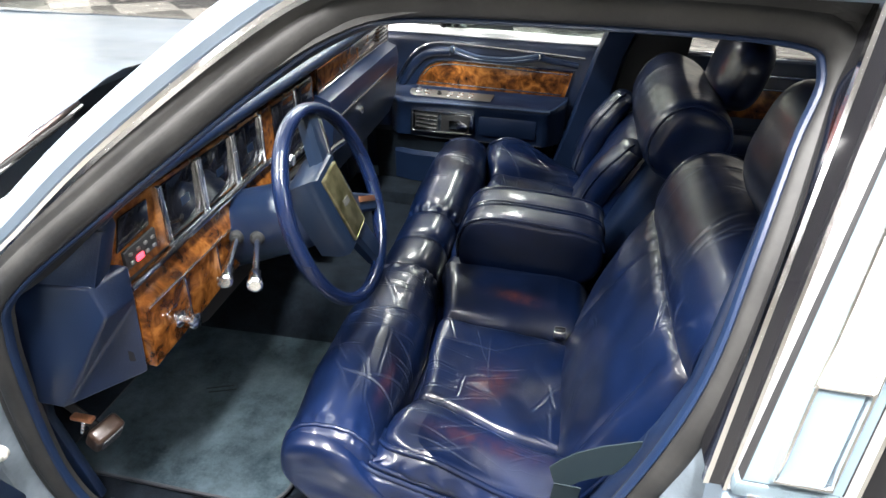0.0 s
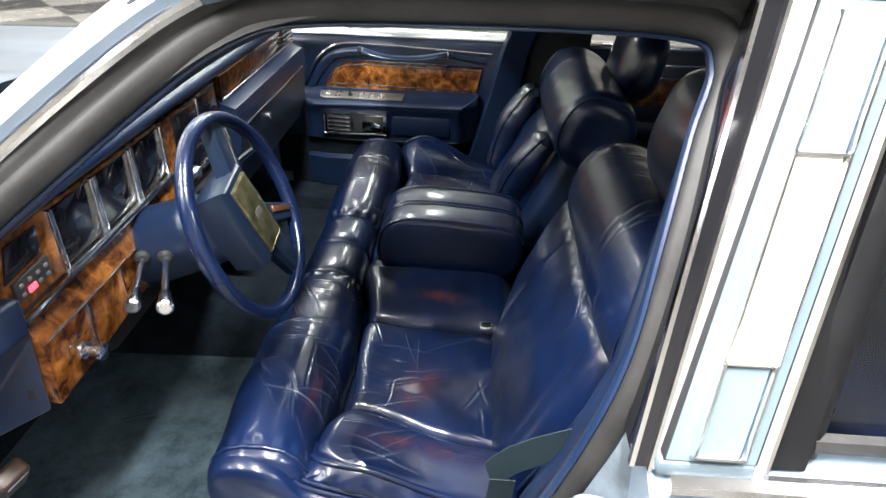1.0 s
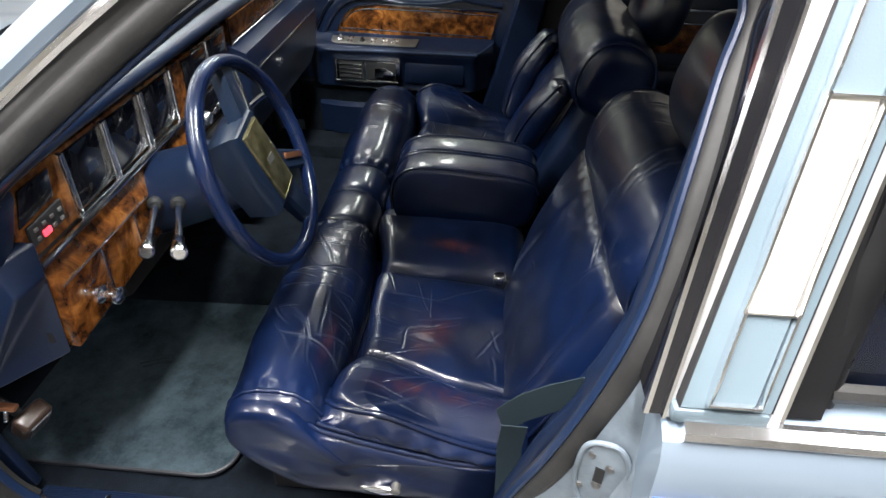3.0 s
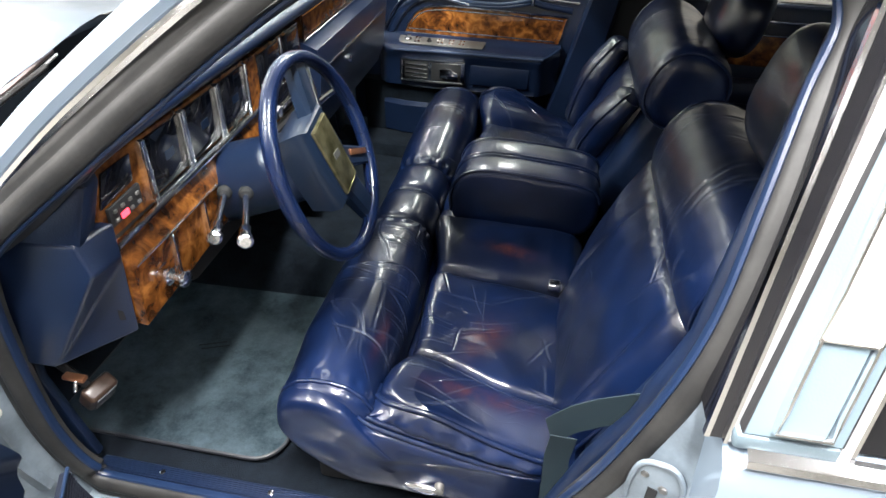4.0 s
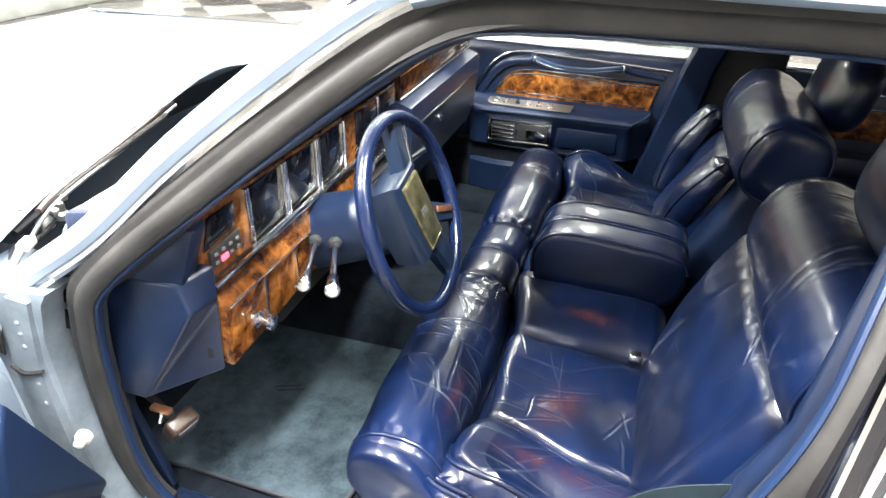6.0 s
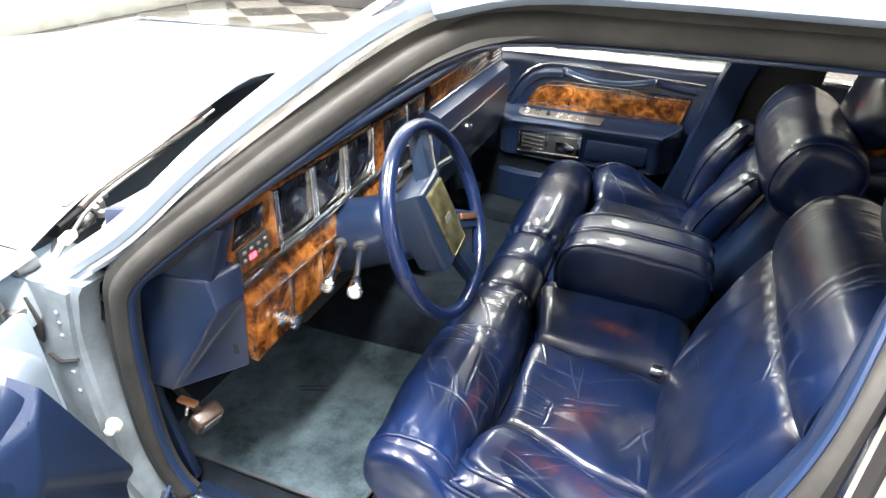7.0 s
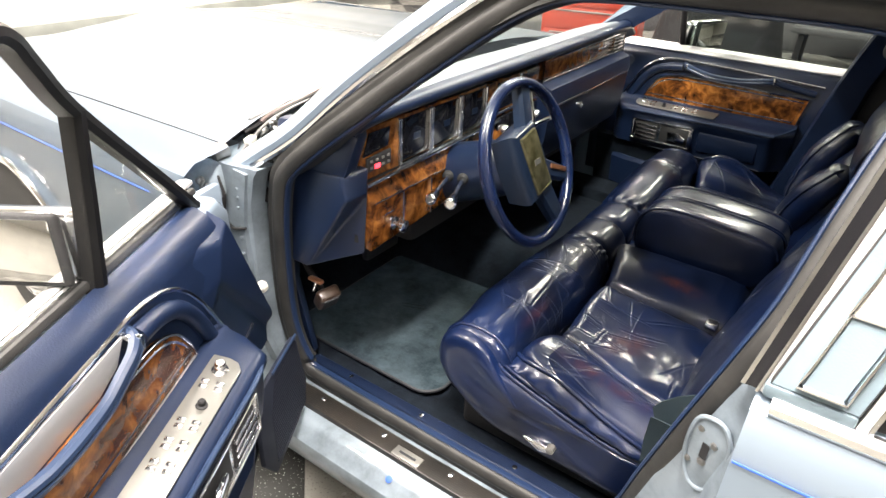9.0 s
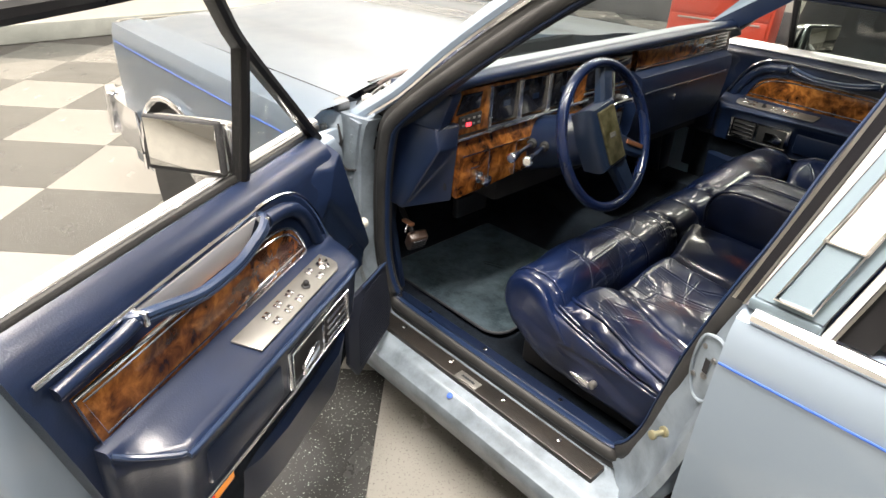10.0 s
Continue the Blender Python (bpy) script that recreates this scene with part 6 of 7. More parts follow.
def front_seat(name, flip, label):
    """A soft leather bench half; flip lays it out on the passenger side."""
    seat = thing(name, label, "car seat", "front seats")
    seed = 40 if flip else 0

    def put(n, bm, mat, text="", under=None):
        if flip:
            bm.transform(Matrix.Translation((0, 2 * MID, 0)) @ Matrix.Scale(-1, 4, (0, 1, 0)))
        return part(n, bm, mat, under or seat, text, 50)

    def skin(n, top, text="", under=None, **more):
        return grid_part(n, top, LEATHER, under or seat, text, mirror=flip, **more)

    # base and its smooth side panel, from the roll's end to the rear
    put("seat_track", rbox(0.12, 0.58, 0.14, 0.75, 0.295, 0.37, 0.01), MATT_BLACK)
    put("base", rbox(0.14, 0.60, 0.125, 0.79, 0.365, 0.455, 0.02, 3), LEATHER, "navy leather seat base")
    face = smooth_path([(0.074, 0, 0.500), (0.080, 0, 0.548), (0.108, 0, 0.578), (0.155, 0, 0.588), (0.200, 0, 0.572), (0.232, 0, 0.538), (0.28, 0, 0.516), (0.34, 0, 0.498), (0.42, 0, 0.474), (0.50, 0, 0.458), (0.570, 0, 0.448), (0.585, 0, 0.40), (0.56, 0, 0.352), (0.44, 0, 0.352), (0.30, 0, 0.366), (0.20, 0, 0.392), (0.128, 0, 0.436), (0.090, 0, 0.470)], 5, True)
    rings = []
    for y, k in ((0.150, 1.0), (0.114, 1.0), (0.104, 0.992), (0.098, 0.972), (0.093, 0.93), (0.089, 0.84), (0.087, 0.6), (0.086, 0.2)):
        rings.append([(0.30 + (p.x - 0.30) * k, y + 0.05 * max(0.0, p.x - 0.25) - 0.010 * math.exp(-((p.x - 0.15) / 0.09) ** 2) * (1.0 if k < 0.99 else 0.0) + 0.003 * noise.noise(Vector((p.x * 11, p.z * 13, y * 9))), 0.455 + (p.z - 0.455) * k) for p in face])
    put("side_panel", loft(rings), LEATHER, "smooth leather seat side panel")
    low_pipe = smooth_path([(0.222, 0.108, 0.546), (0.245, 0.106, 0.531), (0.32, 0.108, 0.506), (0.40, 0.111, 0.483), (0.47, 0.114, 0.465), (0.555, 0.120, 0.453)], 6)
    put("piping", tube([p + Vector((0, -0.007, 0.001)) for p in low_pipe], 0.0050, 8), LEATHER)
    put("piping", tube([p + Vector((0.004, -0.004, 0.0115)) for p in low_pipe[4:]], 0.0040, 8), LEATHER)
    # front roll: a fat soft tube, sagging and creased, with a piped end
    around = np.linspace(0, 2 * math.pi, 260, endpoint=False)
    ends = [(0.096, 0.40), (0.097, 0.62), (0.099, 0.80), (0.104, 0.91), (0.112, 0.962), (0.124, 0.99)] + [(0.135 + 0.505 * i / 280, 1.0) for i in range(281)] + [(0.648, 0.985), (0.656, 0.95), (0.661, 0.88)]
    ys = np.array([e[0] for e in ends])[:, None]
    ks = np.array([e[1] for e in ends])[:, None]
    arc = around[None, :] * 0.095
    yy, aa = ys + 0 * arc, arc + 0 * ys
    c, sn = np.cos(around)[None, :], np.sin(around)[None, :]
    span = np.clip((yy - 0.13) / 0.5, 0, 1)
    grow = 1 + 0.13 * np.sin(math.pi * span) ** 0.8 - 0.05 * span
    hit, mark = creases(aa, yy, scatter(seed + 1, 7 if flip else 34, (0.03, 0.245), (0.22, 0.63), (0.07, 0.18), 40, 55, 0.0022, 0.0017)
                        + scatter(seed + 2, 11, (0.03, 0.24), (0.16, 0.36), (0.06, 0.13), 25, 50, 0.0021, 0.0009))
    inside = np.clip((yy - 0.12) / 0.05, 0, 1) * np.clip((0.655 - yy) / 0.03, 0, 1)
    bulge = (0.0045 * ripple(aa, yy, seed + 3, 26) + (0.0003 if flip else 0.0010) * ripple(aa, yy, seed + 4, 60) + hit) * inside
    pucker = 0.0022 * np.sin(aa * 190 + 3 * ripple(aa, yy, seed + 5, 40)) * (bell(yy, 0.645, 0.018) + 0.7 * bell(yy, 0.135, 0.012))
    radius_x = 0.086 * ks * grow + bulge + pucker
    radius_z = 0.094 * ks * grow + bulge + pucker
    roll = np.stack([0.160 + radius_x * np.sign(c) * np.abs(c) ** 0.82, yy, 0.500 + radius_z * np.sign(sn) * np.abs(sn) ** 0.80], -1)
    worn = 0.40 * bell(yy + 0.25 * (aa - 0.09), 0.255, 0.05) * bell(aa, 0.085, 0.012) if not flip else 0 * aa
    skin("front_roll", roll, "soft creased rolled cushion front", closed=True, marks={"wear": worn, "fold": mark * inside * 0.16})
    edge_ring = [Vector(roll[5, i]) + Vector((0, -0.002, 0)) for i in range(14, 130)]
    put("piping", tube(edge_ring, 0.0042, 8, normal=(0.02, 1, 0.01)), LEATHER)
    # narrow centre roll, half of it on this side
    ends = [(0.664, 0.86), (0.668, 0.94), (0.680, 0.985), (0.70, 1.0), (0.76, 1.0), (0.782, 0.985), (0.794, 0.94), (0.798, 0.86)]
    small = np.linspace(0, 2 * math.pi, 64, endpoint=False)
    c, sn = np.cos(small)[None, :], np.sin(small)[None, :]
    ys, ks = np.array([e[0] for e in ends])[:, None], np.array([e[1] for e in ends])[:, None]
    lump = 0.0012 * ripple(small[None, :] * 0.09 + 0 * ys, ys + 0 * small[None, :], seed + 6, 60)
    skin("centre_roll", np.stack([0.158 + (0.080 * ks + lump) * np.sign(c) * np.abs(c) ** 0.8, ys + 0 * c, 0.498 + (0.088 * ks + lump) * np.sign(sn) * np.abs(sn) ** 0.8], -1), closed=True)

    # cushion: bolster, loose dished centre and steep inner wing, divided by deep seams
    lift, out = (0.030, -0.055) if flip else (0.0, 0.0)
    v, u = np.meshgrid(np.linspace(0, 1, 210), np.linspace(0, 1, 330), indexing="ij")
    y = 0.120 + 0.575 * u
    front = np.interp(y[0], [0.120, 0.135, 0.155, 0.20, 0.25, 0.31, 0.40, 0.50, 0.56, 0.63, 0.695], [0.300, 0.262, 0.243, 0.250, 0.272, 0.280, 0.272, 0.268, 0.272, 0.258, 0.242])
    front = np.convolve(np.pad(front, 6, "edge"), np.ones(13) / 13, "valid")[None, :]
    x = front + (0.590 - front) * v
    ys_line = 0.262 - 0.14 * (x - 0.30) + 0.006 * np.sin(24 * x)
    yw_line = 0.540 + 0.01 * np.sin(15 * x)
    base_z = 0.551 - 0.17 * (x - 0.27)
    near = np.clip((ys_line - y) / (ys_line - 0.12), 0, 1)
    top_pipe = np.interp(x[:, 0], [0.24, 0.29, 0.345, 0.40, 0.447, 0.516, 0.59], [0.553, 0.566, 0.563, 0.541, 0.520, 0.497, 0.475])[:, None]
    bolster = (top_pipe - base_z) * near ** 1.3 + 0.020 * np.sin(math.pi * np.clip(near, 0, 1) ** 0.8) + lift * near * np.clip((x - 0.24) / 0.05, 0.6, 1) * np.clip(1.3 - 2.2 * (x - 0.24), 0.35, 1)
    far = np.clip((y - yw_line) / 0.14, 0, 1)
    wing = far * (0.030 + 0.040 * np.clip((x - 0.27) / 0.25, 0, 1)) + 0.010 * np.sin(math.pi * far)
    mid = (np.clip((y - ys_line) / (yw_line - ys_line), 0, 1))
    centre = 0.009 * np.sin(math.pi * mid) ** 0.5 - 0.016 * np.sin(math.pi * mid) ** 2 * np.sin(math.pi * np.clip((x - 0.28) / 0.27, 0, 1))
    seam = 0.016 * np.exp(-np.abs((y - ys_line) / 0.008) ** 1.3) + 0.016 * np.exp(-np.abs((y - yw_line) / 0.009) ** 1.3)
    gather = np.sin(x * 150 + 4 * ripple(x, y, seed + 7, 35)) * 0.0007 * np.exp(-np.abs((y - ys_line) / 0.030)) * np.clip(1.2 * ripple(x, y, seed + 8, 30) + 0.5, 0, 1)
    marks_in = (scatter(seed + 9, 15, (0.29, 0.52), (0.27, 0.53), (0.07, 0.19), 55, 60, 0.0022, 0.0014)
                + scatter(seed + 10, 5, (0.46, 0.56), (0.24, 0.50), (0.06, 0.12), 75, 40, 0.0026, 0.0012)
                + scatter(seed + 11, 12, (0.28, 0.54), (0.14, 0.24), (0.06, 0.16), 15, 40, 0.0023, 0.0014))
    hit, mark = creases(x, y, marks_in)
    slack = 0.0045 * ripple(x, y, seed + 12, 34) * (mid > 0) * np.sin(math.pi * mid) + 0.0012 * ripple(x, y, seed + 13, 80) * np.sin(math.pi * mid) + 0.0018 * ripple(x, y, seed + 14, 70)
    z = base_z + bolster * (near > 0) + wing + centre - seam + gather + hit + slack
    rim = np.clip(1 - (x - front) / 0.030, 0, 1)
    z -= 0.030 * (1 - np.sqrt(np.clip(1 - rim ** 2, 0, 1)))
    lip = np.clip(1 - (y - 0.120) / 0.014, 0, 1)
    z -= 0.012 * (1 - np.sqrt(np.clip(1 - lip ** 2, 0, 1)))
    tuck = np.clip(1 - (0.590 - x) / 0.035, 0, 1)
    z -= 0.020 * tuck ** 2
    yy = y + out * near * (1 - 0.55 * np.clip((x - 0.24) / 0.3, 0, 1))
    worn = 0.75 * bell(x - 0.3 * (y - 0.36), 0.405, 0.030) * bell(y, 0.355, 0.055) + 0.5 * bell(x, 0.42, 0.085) * bell(y, 0.188, 0.016) + 0.9 * bell(x, 0.43, 0.045) * bell(y, 0.612, 0.012)
    skin("cushion", np.stack([x, yy, z], -1), "soft creased leather seat cushion with rubbed patches", thick=(0, 0, -0.11), marks={"wear": worn * (0.25 if flip else 1.0), "fold": mark * 0.12})
    pipe = smooth_path([(0.243, 0.152 + out, 0.548 + lift * 0.6), (0.262, 0.135 + out, 0.556 + lift * 0.6), (0.295, 0.125 + out * 0.9, 0.561 + lift * 0.9), (0.345, 0.121 + out * 0.8, 0.558 + lift * 0.9), (0.40, 0.120 + out * 0.7, 0.536 + lift * 0.8), (0.447, 0.120 + out * 0.6, 0.515 + lift * 0.7), (0.516, 0.121 + out * 0.5, 0.491 + lift * 0.4), (0.56, 0.124 + out * 0.45, 0.478 + lift * 0.35)], 6)
    put("piping", tube([p + Vector((0, -0.004, 0.003)) for p in pipe], 0.0050, 8), LEATHER)
    # puffed boxing between the two pipings
    k, w = np.meshgrid(np.linspace(0, 1, 90), np.linspace(0, 1, 22), indexing="ij")
    px = np.interp(k[:, 0], np.linspace(0, 1, len(pipe)), [p.x for p in pipe])[:, None]
    py = np.interp(k[:, 0], np.linspace(0, 1, len(pipe)), [p.y for p in pipe])[:, None]
    pz = np.interp(k[:, 0], np.linspace(0, 1, len(pipe)), [p.z for p in pipe])[:, None]
    lx = px - 0.004
    lz = np.interp(px[:, 0], [0.24, 0.32, 0.40, 0.47, 0.56], [0.538, 0.512, 0.490, 0.472, 0.458])[:, None]
    puff = np.sin(math.pi * w) ** 0.7 * (0.012 + 0.006 * np.sin(math.pi * k))
    dent = 0.0022 * np.sin(k * 46 + 4 * w + 3 * ripple(k, w, seed + 15, 9)) * np.sin(math.pi * w)
    box_y = py + (0.112 - py) * w - puff + dent
    skin("cushion_boxing", np.stack([lx + 0 * w, box_y, pz + (lz - pz) * w], -1), "puffed cushion side with piping", thick=(0, 0.03, 0))
    # centre cushion under the armrest
    put("centre_cushion", pillow((0.36, 0.16, 0.15), 5, 8, 0.003, 3.0, None, pose(0.41, 0.735, 0.480)), LEATHER)

    # backrest: a raked pad with an outer corner, an inner tip and a gathered top roll
    h, sx = np.meshgrid(np.linspace(0, 1, 170), np.linspace(0, 1, 190), indexing="ij")
    low_x, low_y, low_z = 0.533 + 0.012 * sx, 0.165 + 0.415 * sx, 0.440 + 0.030 * sx
    high_x, high_y, high_z = 0.716 - 0.010 * sx, 0.165 + (0.405 if flip else 0.520) * sx, 0.800 + (0.0 if flip else 0.035) * sx
    spread = h ** 0.8
    bx, by, bz = low_x + (high_x - low_x) * h, low_y + (high_y - low_y) * spread, low_z + (high_z - low_z) * h
    full = 0.030 * np.sin(math.pi * np.clip(sx, 0, 1)) ** 0.6 * np.sin(math.pi * np.clip(h * 0.72 + 0.12, 0, 1)) ** 0.8
    inner = 0.76 - 0.06 * h if flip else 0.96 - 0.36 * h ** 1.1 + 0.01 * np.sin(9 * h)
    outer = 0.24 + 0.02 * h if flip else 0.085 + 0.05 * h
    wings = (0.006 if flip else 0.008) * (np.clip((sx - inner) / 0.12, 0, 1) + np.clip((outer - sx) / 0.10, 0, 1)) * np.clip(h * 2.5, 0, 1) * np.clip((0.92 - h) * 4, 0, 1)
    cut = 0.009 * np.exp(-np.abs((sx - inner) / 0.016) ** 1.3) * np.clip(1.15 - h, 0, 1) + 0.006 * np.exp(-np.abs((sx - outer) / 0.016) ** 1.3) * np.clip((0.85 - h) * 4, 0, 1)
    shirr = 0.0015 * np.sin(sx * 92 + 5 * ripple(sx, h, seed + 16, 14)) * bell(h, 0.95, 0.07) * np.clip(0.55 + 1.2 * ripple(sx, h, seed + 17, 9), 0, 1)
    roll_up = wings
    hit, mark = creases(sx * 0.47, h * 0.38, scatter(seed + 18, 6, (0.05, 0.42), (0.26, 0.36), (0.03, 0.07), 80, 50, 0.0020, 0.0012)
                        + scatter(seed + 19, 4, (0.06, 0.40), (0.08, 0.2), (0.04, 0.07), 20, 50, 0.0020, 0.0010))
    soft = 0.0040 * ripple(sx, h, seed + 20, 13) + 0.0018 * ripple(sx, h, seed + 21, 34)
    push = full - cut + shirr + roll_up + hit + soft
    turned = np.clip(1 - sx / 0.10, 0, 1) ** 2 + np.clip(1 - (1 - sx) / 0.055, 0, 1) ** 2 + np.clip(1 - (1 - h) / 0.14, 0, 1) ** 2
    push = push - 0.062 * (1 - np.sqrt(np.clip(1 - turned, 0, 1)))
    worn = 0.6 * bell(sx, 0.95, 0.03) * bell(h, 0.26, 0.05) if flip else 0 * sx
    skin("backrest", np.stack([bx - 0.90 * push, by, bz + 0.43 * push], -1), "creased leather backrest pad with gathered top", thick=(0.075, 0.0, -0.035), marks={"wear": worn, "fold": mark * 0.15})
    tip = [Vector((bx[i, -1] + 0.030, by[i, -1] + 0.001, bz[i, -1] - 0.016)) for i in range(60, 170, 6)]
    put("piping", tube(tip, 0.004, 8), LEATHER)
    rear = [Vector((bx[i, 0] + 0.030, by[i, 0] - 0.001, bz[i, 0] - 0.016)) for i in range(20, 170, 6)]
    put("piping", tube(rear, 0.004, 8), LEATHER)

    if flip:  # padded side wings with pointed tops
        for foot, top in (((0.560, 0.205, 0.545), (0.676, 0.170, 0.815)), ((0.566, 0.520, 0.520), (0.684, 0.548, 0.792))):
            foot, top = Vector(foot), Vector(top)
            rows = []
            for i in range(25):
                k = i / 24
                at = foot.lerp(top, k) + Vector((-0.018, 0, 0.009)) * math.sin(math.pi * k)
                wide, deep = 0.062 * (0.55 + 0.45 * math.sin(math.pi * min(1.0, 0.25 + 0.75 * (1 - k) ** 0.9))) * (1.0 if 0 < i < 24 else 0.6), 0.046 * (0.7 + 0.3 * math.sin(math.pi * k)) * (1.0 if 0 < i < 24 else 0.6)
                ring_pts = []
                for j in range(28):
                    a = 2 * math.pi * j / 28
                    n = 0.0025 * noise.noise(Vector((k * 16, math.cos(a) * 2, foot.y * 20)))
                    q, p = (wide + n) * math.cos(a), (deep + n) * math.sin(a)
                    ring_pts.append(at + Vector((-0.90 * p, q, 0.43 * p)))
                rows.append(ring_pts)
            put("back_wing", loft(rows), LEATHER, "padded side wing of the backrest")
            seam_line = [r[3] + Vector((-0.001, 0, 0.001)) for r in rows[1:]]
            put("piping", tube(seam_line, 0.0034, 8), LEATHER)
    # upper pillow: a fat roll lying across the top, ends piped
    t = np.linspace(0, 2 * math.pi, 110, endpoint=False)[None, :]
    ends = [(0.118, 0.50), (0.121, 0.72), (0.128, 0.86), (0.142, 0.945), (0.165, 0.985)] + [(0.18 + 0.435 * i / 120, 1.0) for i in range(121)] + [(0.628, 0.985), (0.646, 0.945), (0.656, 0.86), (0.662, 0.72), (0.665, 0.50)]
    ys, ks = np.array([e[0] for e in ends])[:, None], np.array([e[1] for e in ends])[:, None]
    sag = 1 + 0.05 * np.sin(math.pi * np.clip((ys - 0.118) / 0.55, 0, 1))
    aa, yy = t * 0.11 + 0 * ys, ys + 0 * t
    hit, mark = creases(aa, yy, scatter(seed + 22, 26, (0.08, 0.42), (0.17, 0.62), (0.06, 0.16), 8, 30, 0.0034, 0.0016))
    body = np.clip((yy - 0.14) / 0.06, 0, 1) * np.clip((0.64 - yy) / 0.06, 0, 1)
    lump = (0.004 * ripple(aa, yy, seed + 23, 18) + 0.0008 * ripple(aa, yy, seed + 24, 70) + hit) * body
    c, sn = np.cos(t), np.sin(t)
    ox = (0.098 * ks * sag + lump) * np.sign(c) * np.abs(c) ** 0.85
    oz = (0.104 * ks * sag + lump) * np.sign(sn) * np.abs(sn) ** 0.85
    skin("upper_pillow", np.stack([0.788 + 0.92 * ox + 0.39 * oz, yy, 0.838 - 0.39 * ox + 0.92 * oz], -1), "fat rolled leather shoulder pillow", closed=True, marks={"wear": 0 * aa, "fold": mark * body * 0.4})
    for y_end, k in ((0.136, 0.93), (0.652, 0.92)):
        ring_line = []
        for i in range(40):
            c, sn = math.cos(math.pi * i / 20), math.sin(math.pi * i / 20)
            ox, oz = 0.098 * k * math.copysign(abs(c) ** 0.85, c), 0.104 * k * math.copysign(abs(sn) ** 0.85, sn)
            ring_line.append((0.788 + 0.92 * ox + 0.39 * oz, y_end, 0.838 - 0.39 * ox + 0.92 * oz))
        put("piping", tube(ring_line, 0.0042, 8, True, normal=(0.02, 1, 0.01)), LEATHER)
    rake = (0.42, 0, 1)
    put("back_shell", pillow((0.52, 0.13, 0.50), 6, 8, 0.0, 0, None, frame_of((0.735, 0.385, 0.66), (0, 1, 0), rake)), NAVY_VINYL, "navy vinyl seat back shell")
    # headrest with a piped oval face
    head_m = frame_of((0.925, 0.36, 0.965) if flip else (0.835, 0.36, 1.05), (0, 1, 0), (0.22, 0, 1))
    head = put("headrest", pillow((0.29, 0.12, 0.20), 3.0, 14, 0.003, 30.0, None, head_m), LEATHER, "dark padded headrest")
    oval = [head_m @ Vector((0.112 * math.cos(a), 0.044, 0.074 * math.sin(a))) for a in [2 * math.pi * i / 28 for i in range(28)]]
    put("piping", tube(oval, 0.004, 8, True, normal=(1, 0.02, 0)), LEATHER, "", head)
    for dy in (-0.05, 0.05):
        put("headrest_post", tube([(0.85, 0.375 + dy, 0.84), head_m.translation + Vector((0, dy, -0.05))], 0.006, 8), CHROME, "", head)
    # folding armrest half: rounded nose, piped edges, slack top
    outline = smooth_path([(0.290, 0, 0.560), (0.272, 0, 0.600), (0.272, 0, 0.640), (0.284, 0, 0.672), (0.310, 0, 0.694), (0.360, 0, 0.704), (0.47, 0, 0.700), (0.575, 0, 0.688), (0.612, 0, 0.660), (0.610, 0, 0.590), (0.56, 0, 0.545), (0.40, 0, 0.545)], 6, True)
    arm_rings = []
    for y_at, k in ((0.708, 0.80), (0.710, 0.93), (0.715, 0.975), (0.724, 1.0), (0.745, 1.012), (0.765, 1.012), (0.785, 1.0), (0.793, 0.98), (0.797, 0.93)):
        arm_rings.append([(0.44 + (p.x - 0.44) * (1 + (k - 1) * 0.45), y_at, 0.625 + (p.z - 0.625) * k + 0.0022 * noise.noise(Vector((p.x * 14, y_at * 30, p.z * 14 + seed)))) for p in outline])
    arm = put("armrest", loft(arm_rings), LEATHER, "folding leather centre armrest")
    for y_at in (0.7135, 0.793):
        line = [(p.x - 0.0005, y_at, 0.625 + (p.z - 0.625) * 0.985) for p in outline[4:50]]
        put("piping", tube(line, 0.0042, 8), LEATHER, "", arm)
    # seat lever and buckle
    lever = put("recline_lever", prism([(0.302, 0.086, 0.400), (0.345, 0.082, 0.388), (0.368, 0.082, 0.396), (0.366, 0.082, 0.408), (0.305, 0.086, 0.406)], (0, 1, 0), 0.010, 0.002), CHROME, "chrome seat lever")
    put("lever_pivot", lathe([(0.009, 0), (0.009, 0.022), (0.005, 0.024)], 14, m=aim((0.366, 0.104, 0.404), (0, -1, 0))), BRUSHED, "", lever)
    put("belt_buckle", rbox(0.520, 0.548, 0.546, 0.572, 0.508, 0.530, 0.004), CHROME, "chrome seat belt buckle")
    return seat


front_seat("driver_seat", False, "creased navy leather driver bench seat half with soft pillows")
front_seat("passenger_seat", True, "navy leather passenger bench seat half with soft pillows")


belt = thing("seat_belt", "teal webbing seat belt lying beside the driver seat", "seat belt")
part("webbing", loft([[(x - 0.008, y, z + 0.026), (x + 0.010, y - 0.004, z - 0.026), (x + 0.010, y - 0.002, z - 0.026), (x - 0.008, y + 0.002, z + 0.026)] for x, y, z in ((0.690, 0.100, 0.690), (0.650, 0.106, 0.668), (0.605, 0.112, 0.640), (0.570, 0.116, 0.612), (0.548, 0.120, 0.585), (0.535, 0.126, 0.560))]), GREEN_GREY, belt)
part("webbing", loft([[(x - 0.02, y, z), (x + 0.02, y, z), (x + 0.02, y + 0.002, z), (x - 0.02, y + 0.002, z)] for x, y, z in ((0.555, 0.085, 0.600), (0.552, 0.092, 0.54), (0.556, 0.090, 0.46), (0.56, 0.080, 0.36))]), GREEN_GREY, belt)
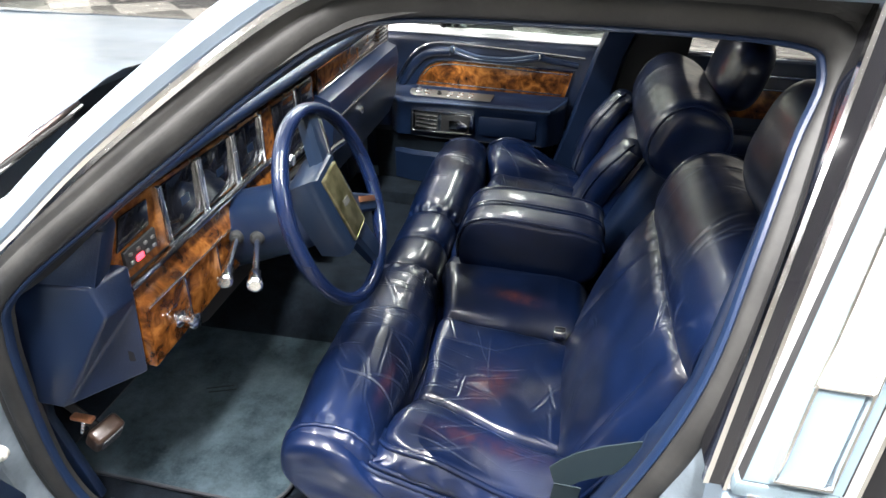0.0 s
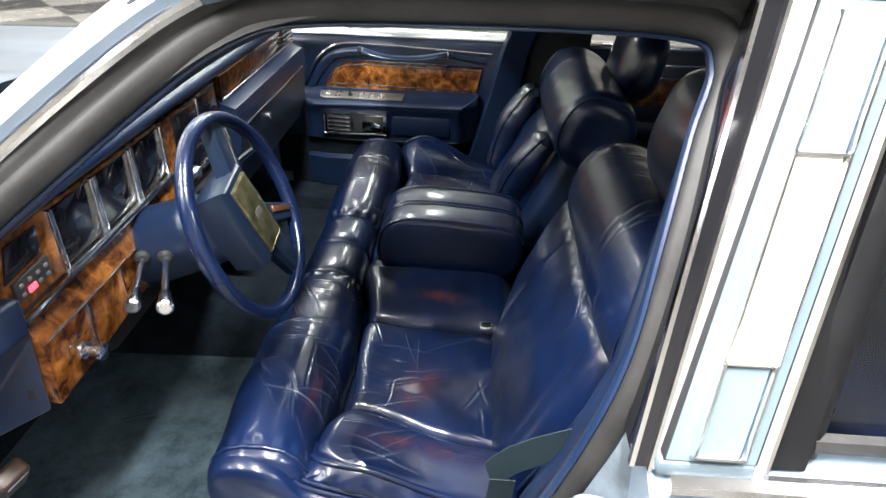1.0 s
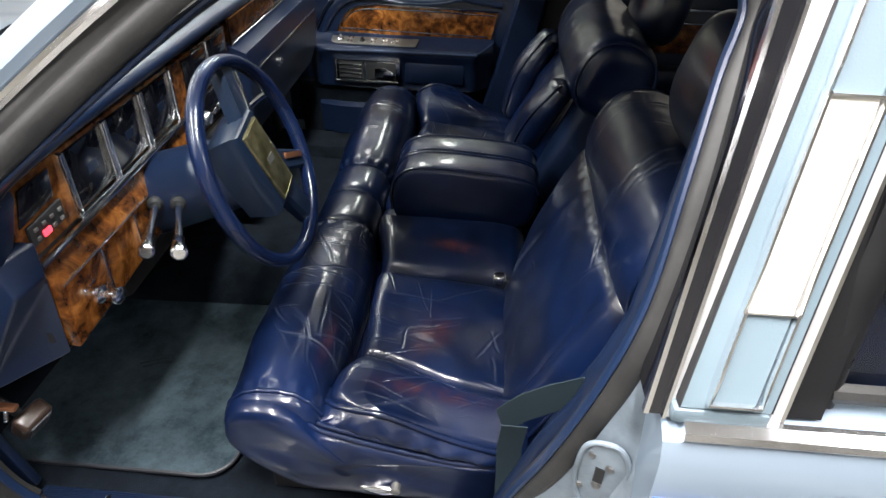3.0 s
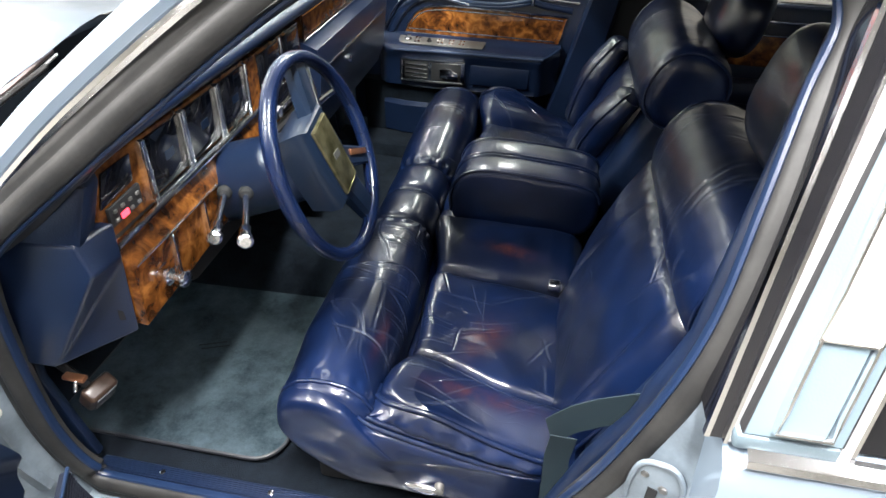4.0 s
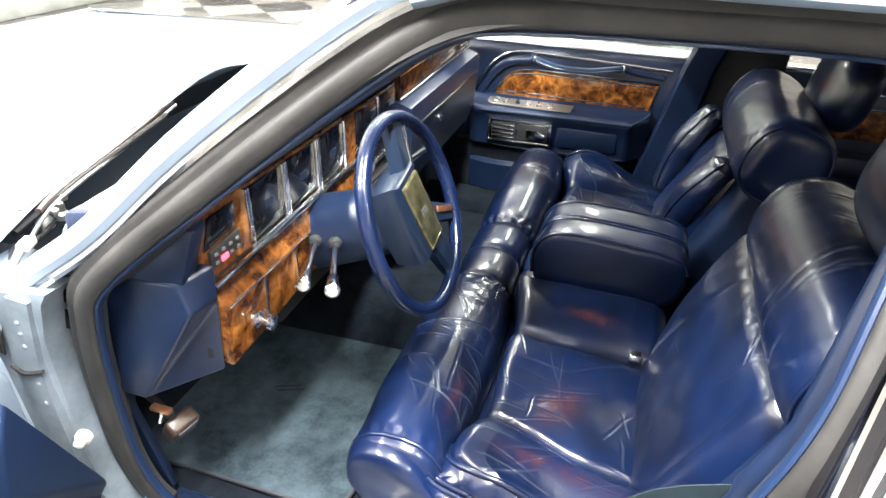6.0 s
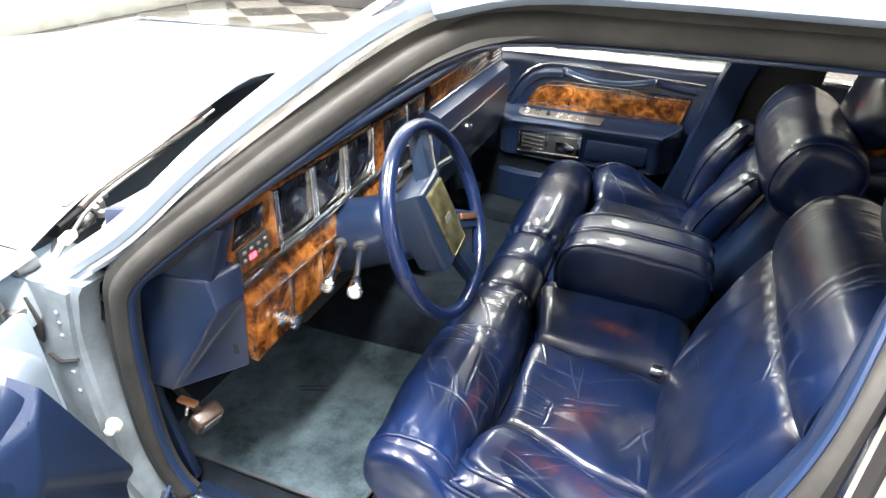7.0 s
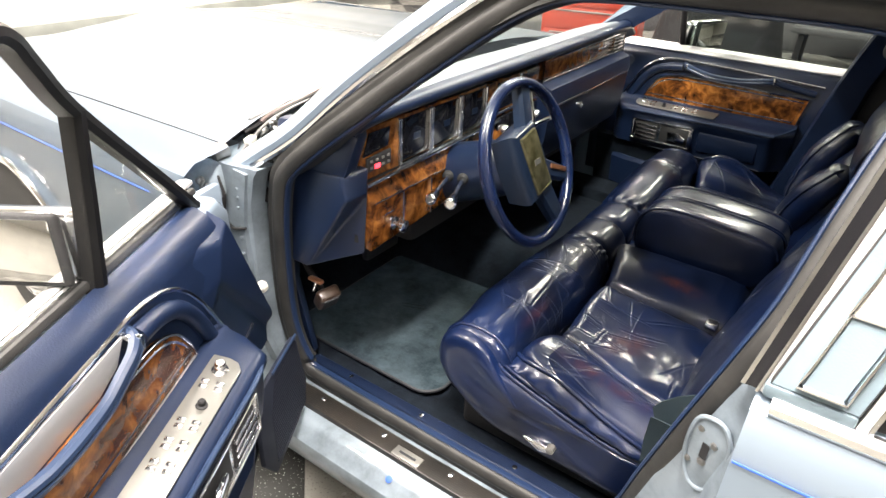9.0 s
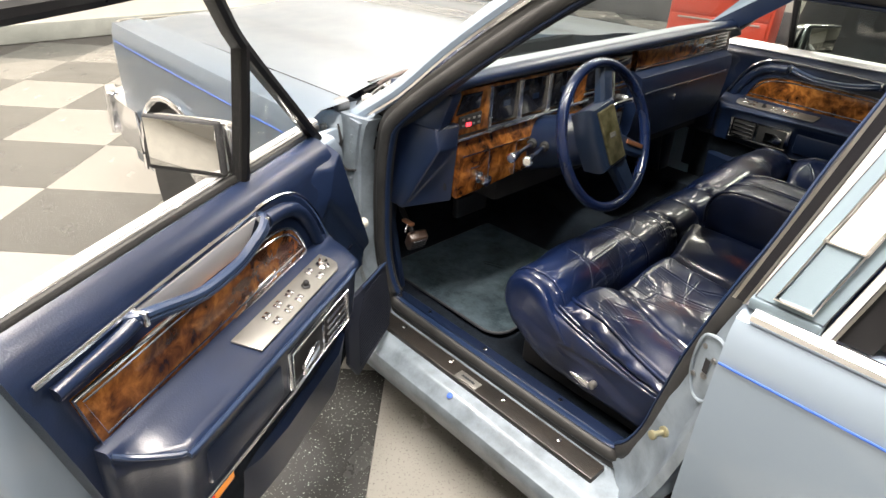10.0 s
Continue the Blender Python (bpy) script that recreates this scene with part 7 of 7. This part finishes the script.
lobe = loft([[(x0, 0.094 + d, z), (x0 - 0.006, 0.086 + d, z), (x0 - 0.004, 0.076 + d, z), (x0 + 0.010, 0.068 + d, z), (x1, 0.048 + d, z), (x1, 0.094 + d, z)] for x0, x1, d, z in ((0.520, 0.66, 0.0, 0.32), (0.545, 0.67, 0.0, 0.42), (0.570, 0.70, -0.004, 0.505), (0.592, 0.71, -0.008, 0.585), (0.615, 0.72, -0.012, 0.645), (0.636, 0.73, -0.014, 0.690), (0.645, 0.735, -0.016, 0.725), (0.647, 0.74, -0.016, 0.755), (0.656, 0.75, -0.016, 0.778), (0.680, 0.76, -0.014, 0.86), (0.728, 0.80, 0.07, 1.06), (0.770, 0.84, 0.14, 1.245))])
part("inner_pillar_trim", lobe, NAVY_VINYL, car, "navy moulded inner pillar trim", 60)
part("trim_screw", lathe([(0.006, 0), (0.006, 0.002), (0.003, 0.003)], 10, m=aim((0.668, 0.048, 0.722), (-0.25, -1, 0.1))), BRUSHED, car)

# ---------- rear seat ----------
rear_seat = thing("rear_bench", "navy leather rear bench seat behind the front seats", "car seat")
part("cushion", pillow((0.55, 1.36, 0.20), 5, 12, 0.006, 3.0, None, pose(1.45, MID, 0.48)), LEATHER, rear_seat)
part("backrest", pillow((0.20, 1.36, 0.55), 5, 12, 0.006, 6.0, None, frame_of((1.80, MID, 0.76), (1, 0, -0.3), (0.3, 0, 1))), LEATHER, rear_seat)
part("parcel_shelf", rbox(1.85, 2.40, 0.05, 1.55, 0.90, 0.94, 0.01), NAVY_VINYL, rear_seat)

# ---------- things beyond the car ----------
def tool_cabinet(x, y, turn):
    cab = thing("tool_cabinet", "red steel tool cabinet with drawers standing by the wall", "cabinet")
    part("cabinet_body", rbox(-0.45, 0.45, -0.25, 0.25, 0.06, 1.15, 0.015), RED_PAINT, cab)
    for k in range(5):
        d = part("drawer", rbox(-0.42, 0.42, -0.268, -0.245, 0.12 + 0.2 * k, 0.30 + 0.2 * k, 0.006), RED_PAINT, cab)
        part("drawer_pull", rbox(-0.36, 0.36, -0.285, -0.266, 0.27 + 0.2 * k, 0.285 + 0.2 * k, 0.004), BRUSHED, d)
    for cx in (-0.38, 0.38):
        for cy in (-0.19, 0.19):
            part("castor", lathe([(0.03, -0.02), (0.035, 0), (0.03, 0.02)], 14, m=aim((cx, cy, 0.035), (1, 0, 0))), TYRE, cab)
    cab.matrix_world = pose(x, y, 0, 0, 0, turn)


tool_cabinet(-1.75, 5.2, 12)

stand = thing("draped_stand", "low stand draped in black cloth with folds", "stand")
folds = []
for k in range(7):
    z = 0.95 - 0.155 * k
    spread = 0.8 + 0.06 * k
    folds.append([((0.50 + 0.03 * math.sin(7 * a) * k / 6) * spread * math.cos(a), (0.32 + 0.03 * math.sin(9 * a + 1) * k / 6) * spread * math.sin(a), max(z, 0.012)) for a in [2 * math.pi * i / 48 for i in range(48)]])
part("black_cover", loft(folds), CLOTH_BLACK, stand)
stand.matrix_world = pose(-0.55, 4.9, 0)
bundle = thing("cloth_bundle", "crumpled white cloth bundle lying on the draped stand", "cloth")
part("white_cloth", pillow((0.5, 0.36, 0.26), 2.6, 14, 0.09, 4.0), CLOTH_WHITE, bundle)
bundle.matrix_world = pose(-0.52, 4.68, 1.0)
bench = thing("low_bench", "long low dark bench standing along the back wall", "bench")
part("bench_top", rbox(-0.2, 2.4, 6.5, 6.95, 0.30, 0.36, 0.012), WALL_DARK, bench)
for bx in (-0.1, 1.1, 2.3):
    part("leg", rbox(bx - 0.03, bx + 0.03, 6.55, 6.9, 0.0, 0.30, 0.006), MATT_BLACK, bench)

# ---------- floor tiles ----------
TILE = 0.61
tile_turn = radians(45.5)
tile_origin = Vector((-0.339, 0.047, 0))
tile_mesh = {}
for kind_name, mat_tile in (("light", TILE_WHITE), ("dark", TILE_BLACK)):
    bm = rbox(-TILE / 2 + 0.001, TILE / 2 - 0.001, -TILE / 2 + 0.001, TILE / 2 - 0.001, -0.006, 0.0, 0.0008, 1)
    me = bpy.data.meshes.new("tile")
    bm.to_mesh(me)
    bm.free()
    me.materials.append(mat_tile)
    tile_mesh[kind_name] = me
spin = Matrix.Rotation(tile_turn, 4, "Z")
cells = []
for i in range(-32, 33):
    for j in range(-32, 33):
        c = tile_origin + spin @ Vector(((i + 0.5) * TILE, (j + 0.5) * TILE, 0))
        if -5.9 < c.x < 12.6 and -6.7 < c.y < 7.2:
            cells.append((i, j, c))
cells.sort(key=lambda q: (q[2] - Vector((-2.0, -0.5, 0))).length)
rest = {"light": bmesh.new(), "dark": bmesh.new()}
for n, (i, j, c) in enumerate(cells):
    shade = "light" if (i + j) % 2 else "dark"
    if n < 290:
        t = new("tile", tile_mesh[shade])
        t.parent = ground
        t.matrix_world = Matrix.Translation(c) @ spin
    else:
        own = bmesh.new()
        own.from_mesh(tile_mesh[shade])
        own.transform(Matrix.Translation(c) @ spin)
        rest[shade] = merge(rest[shade], own)
for shade, bm in rest.items():
    ob = part("far_tiles", bm, TILE_WHITE if shade == "light" else TILE_BLACK, ground, smooth=False)
    ob["kind"] = "stuff"
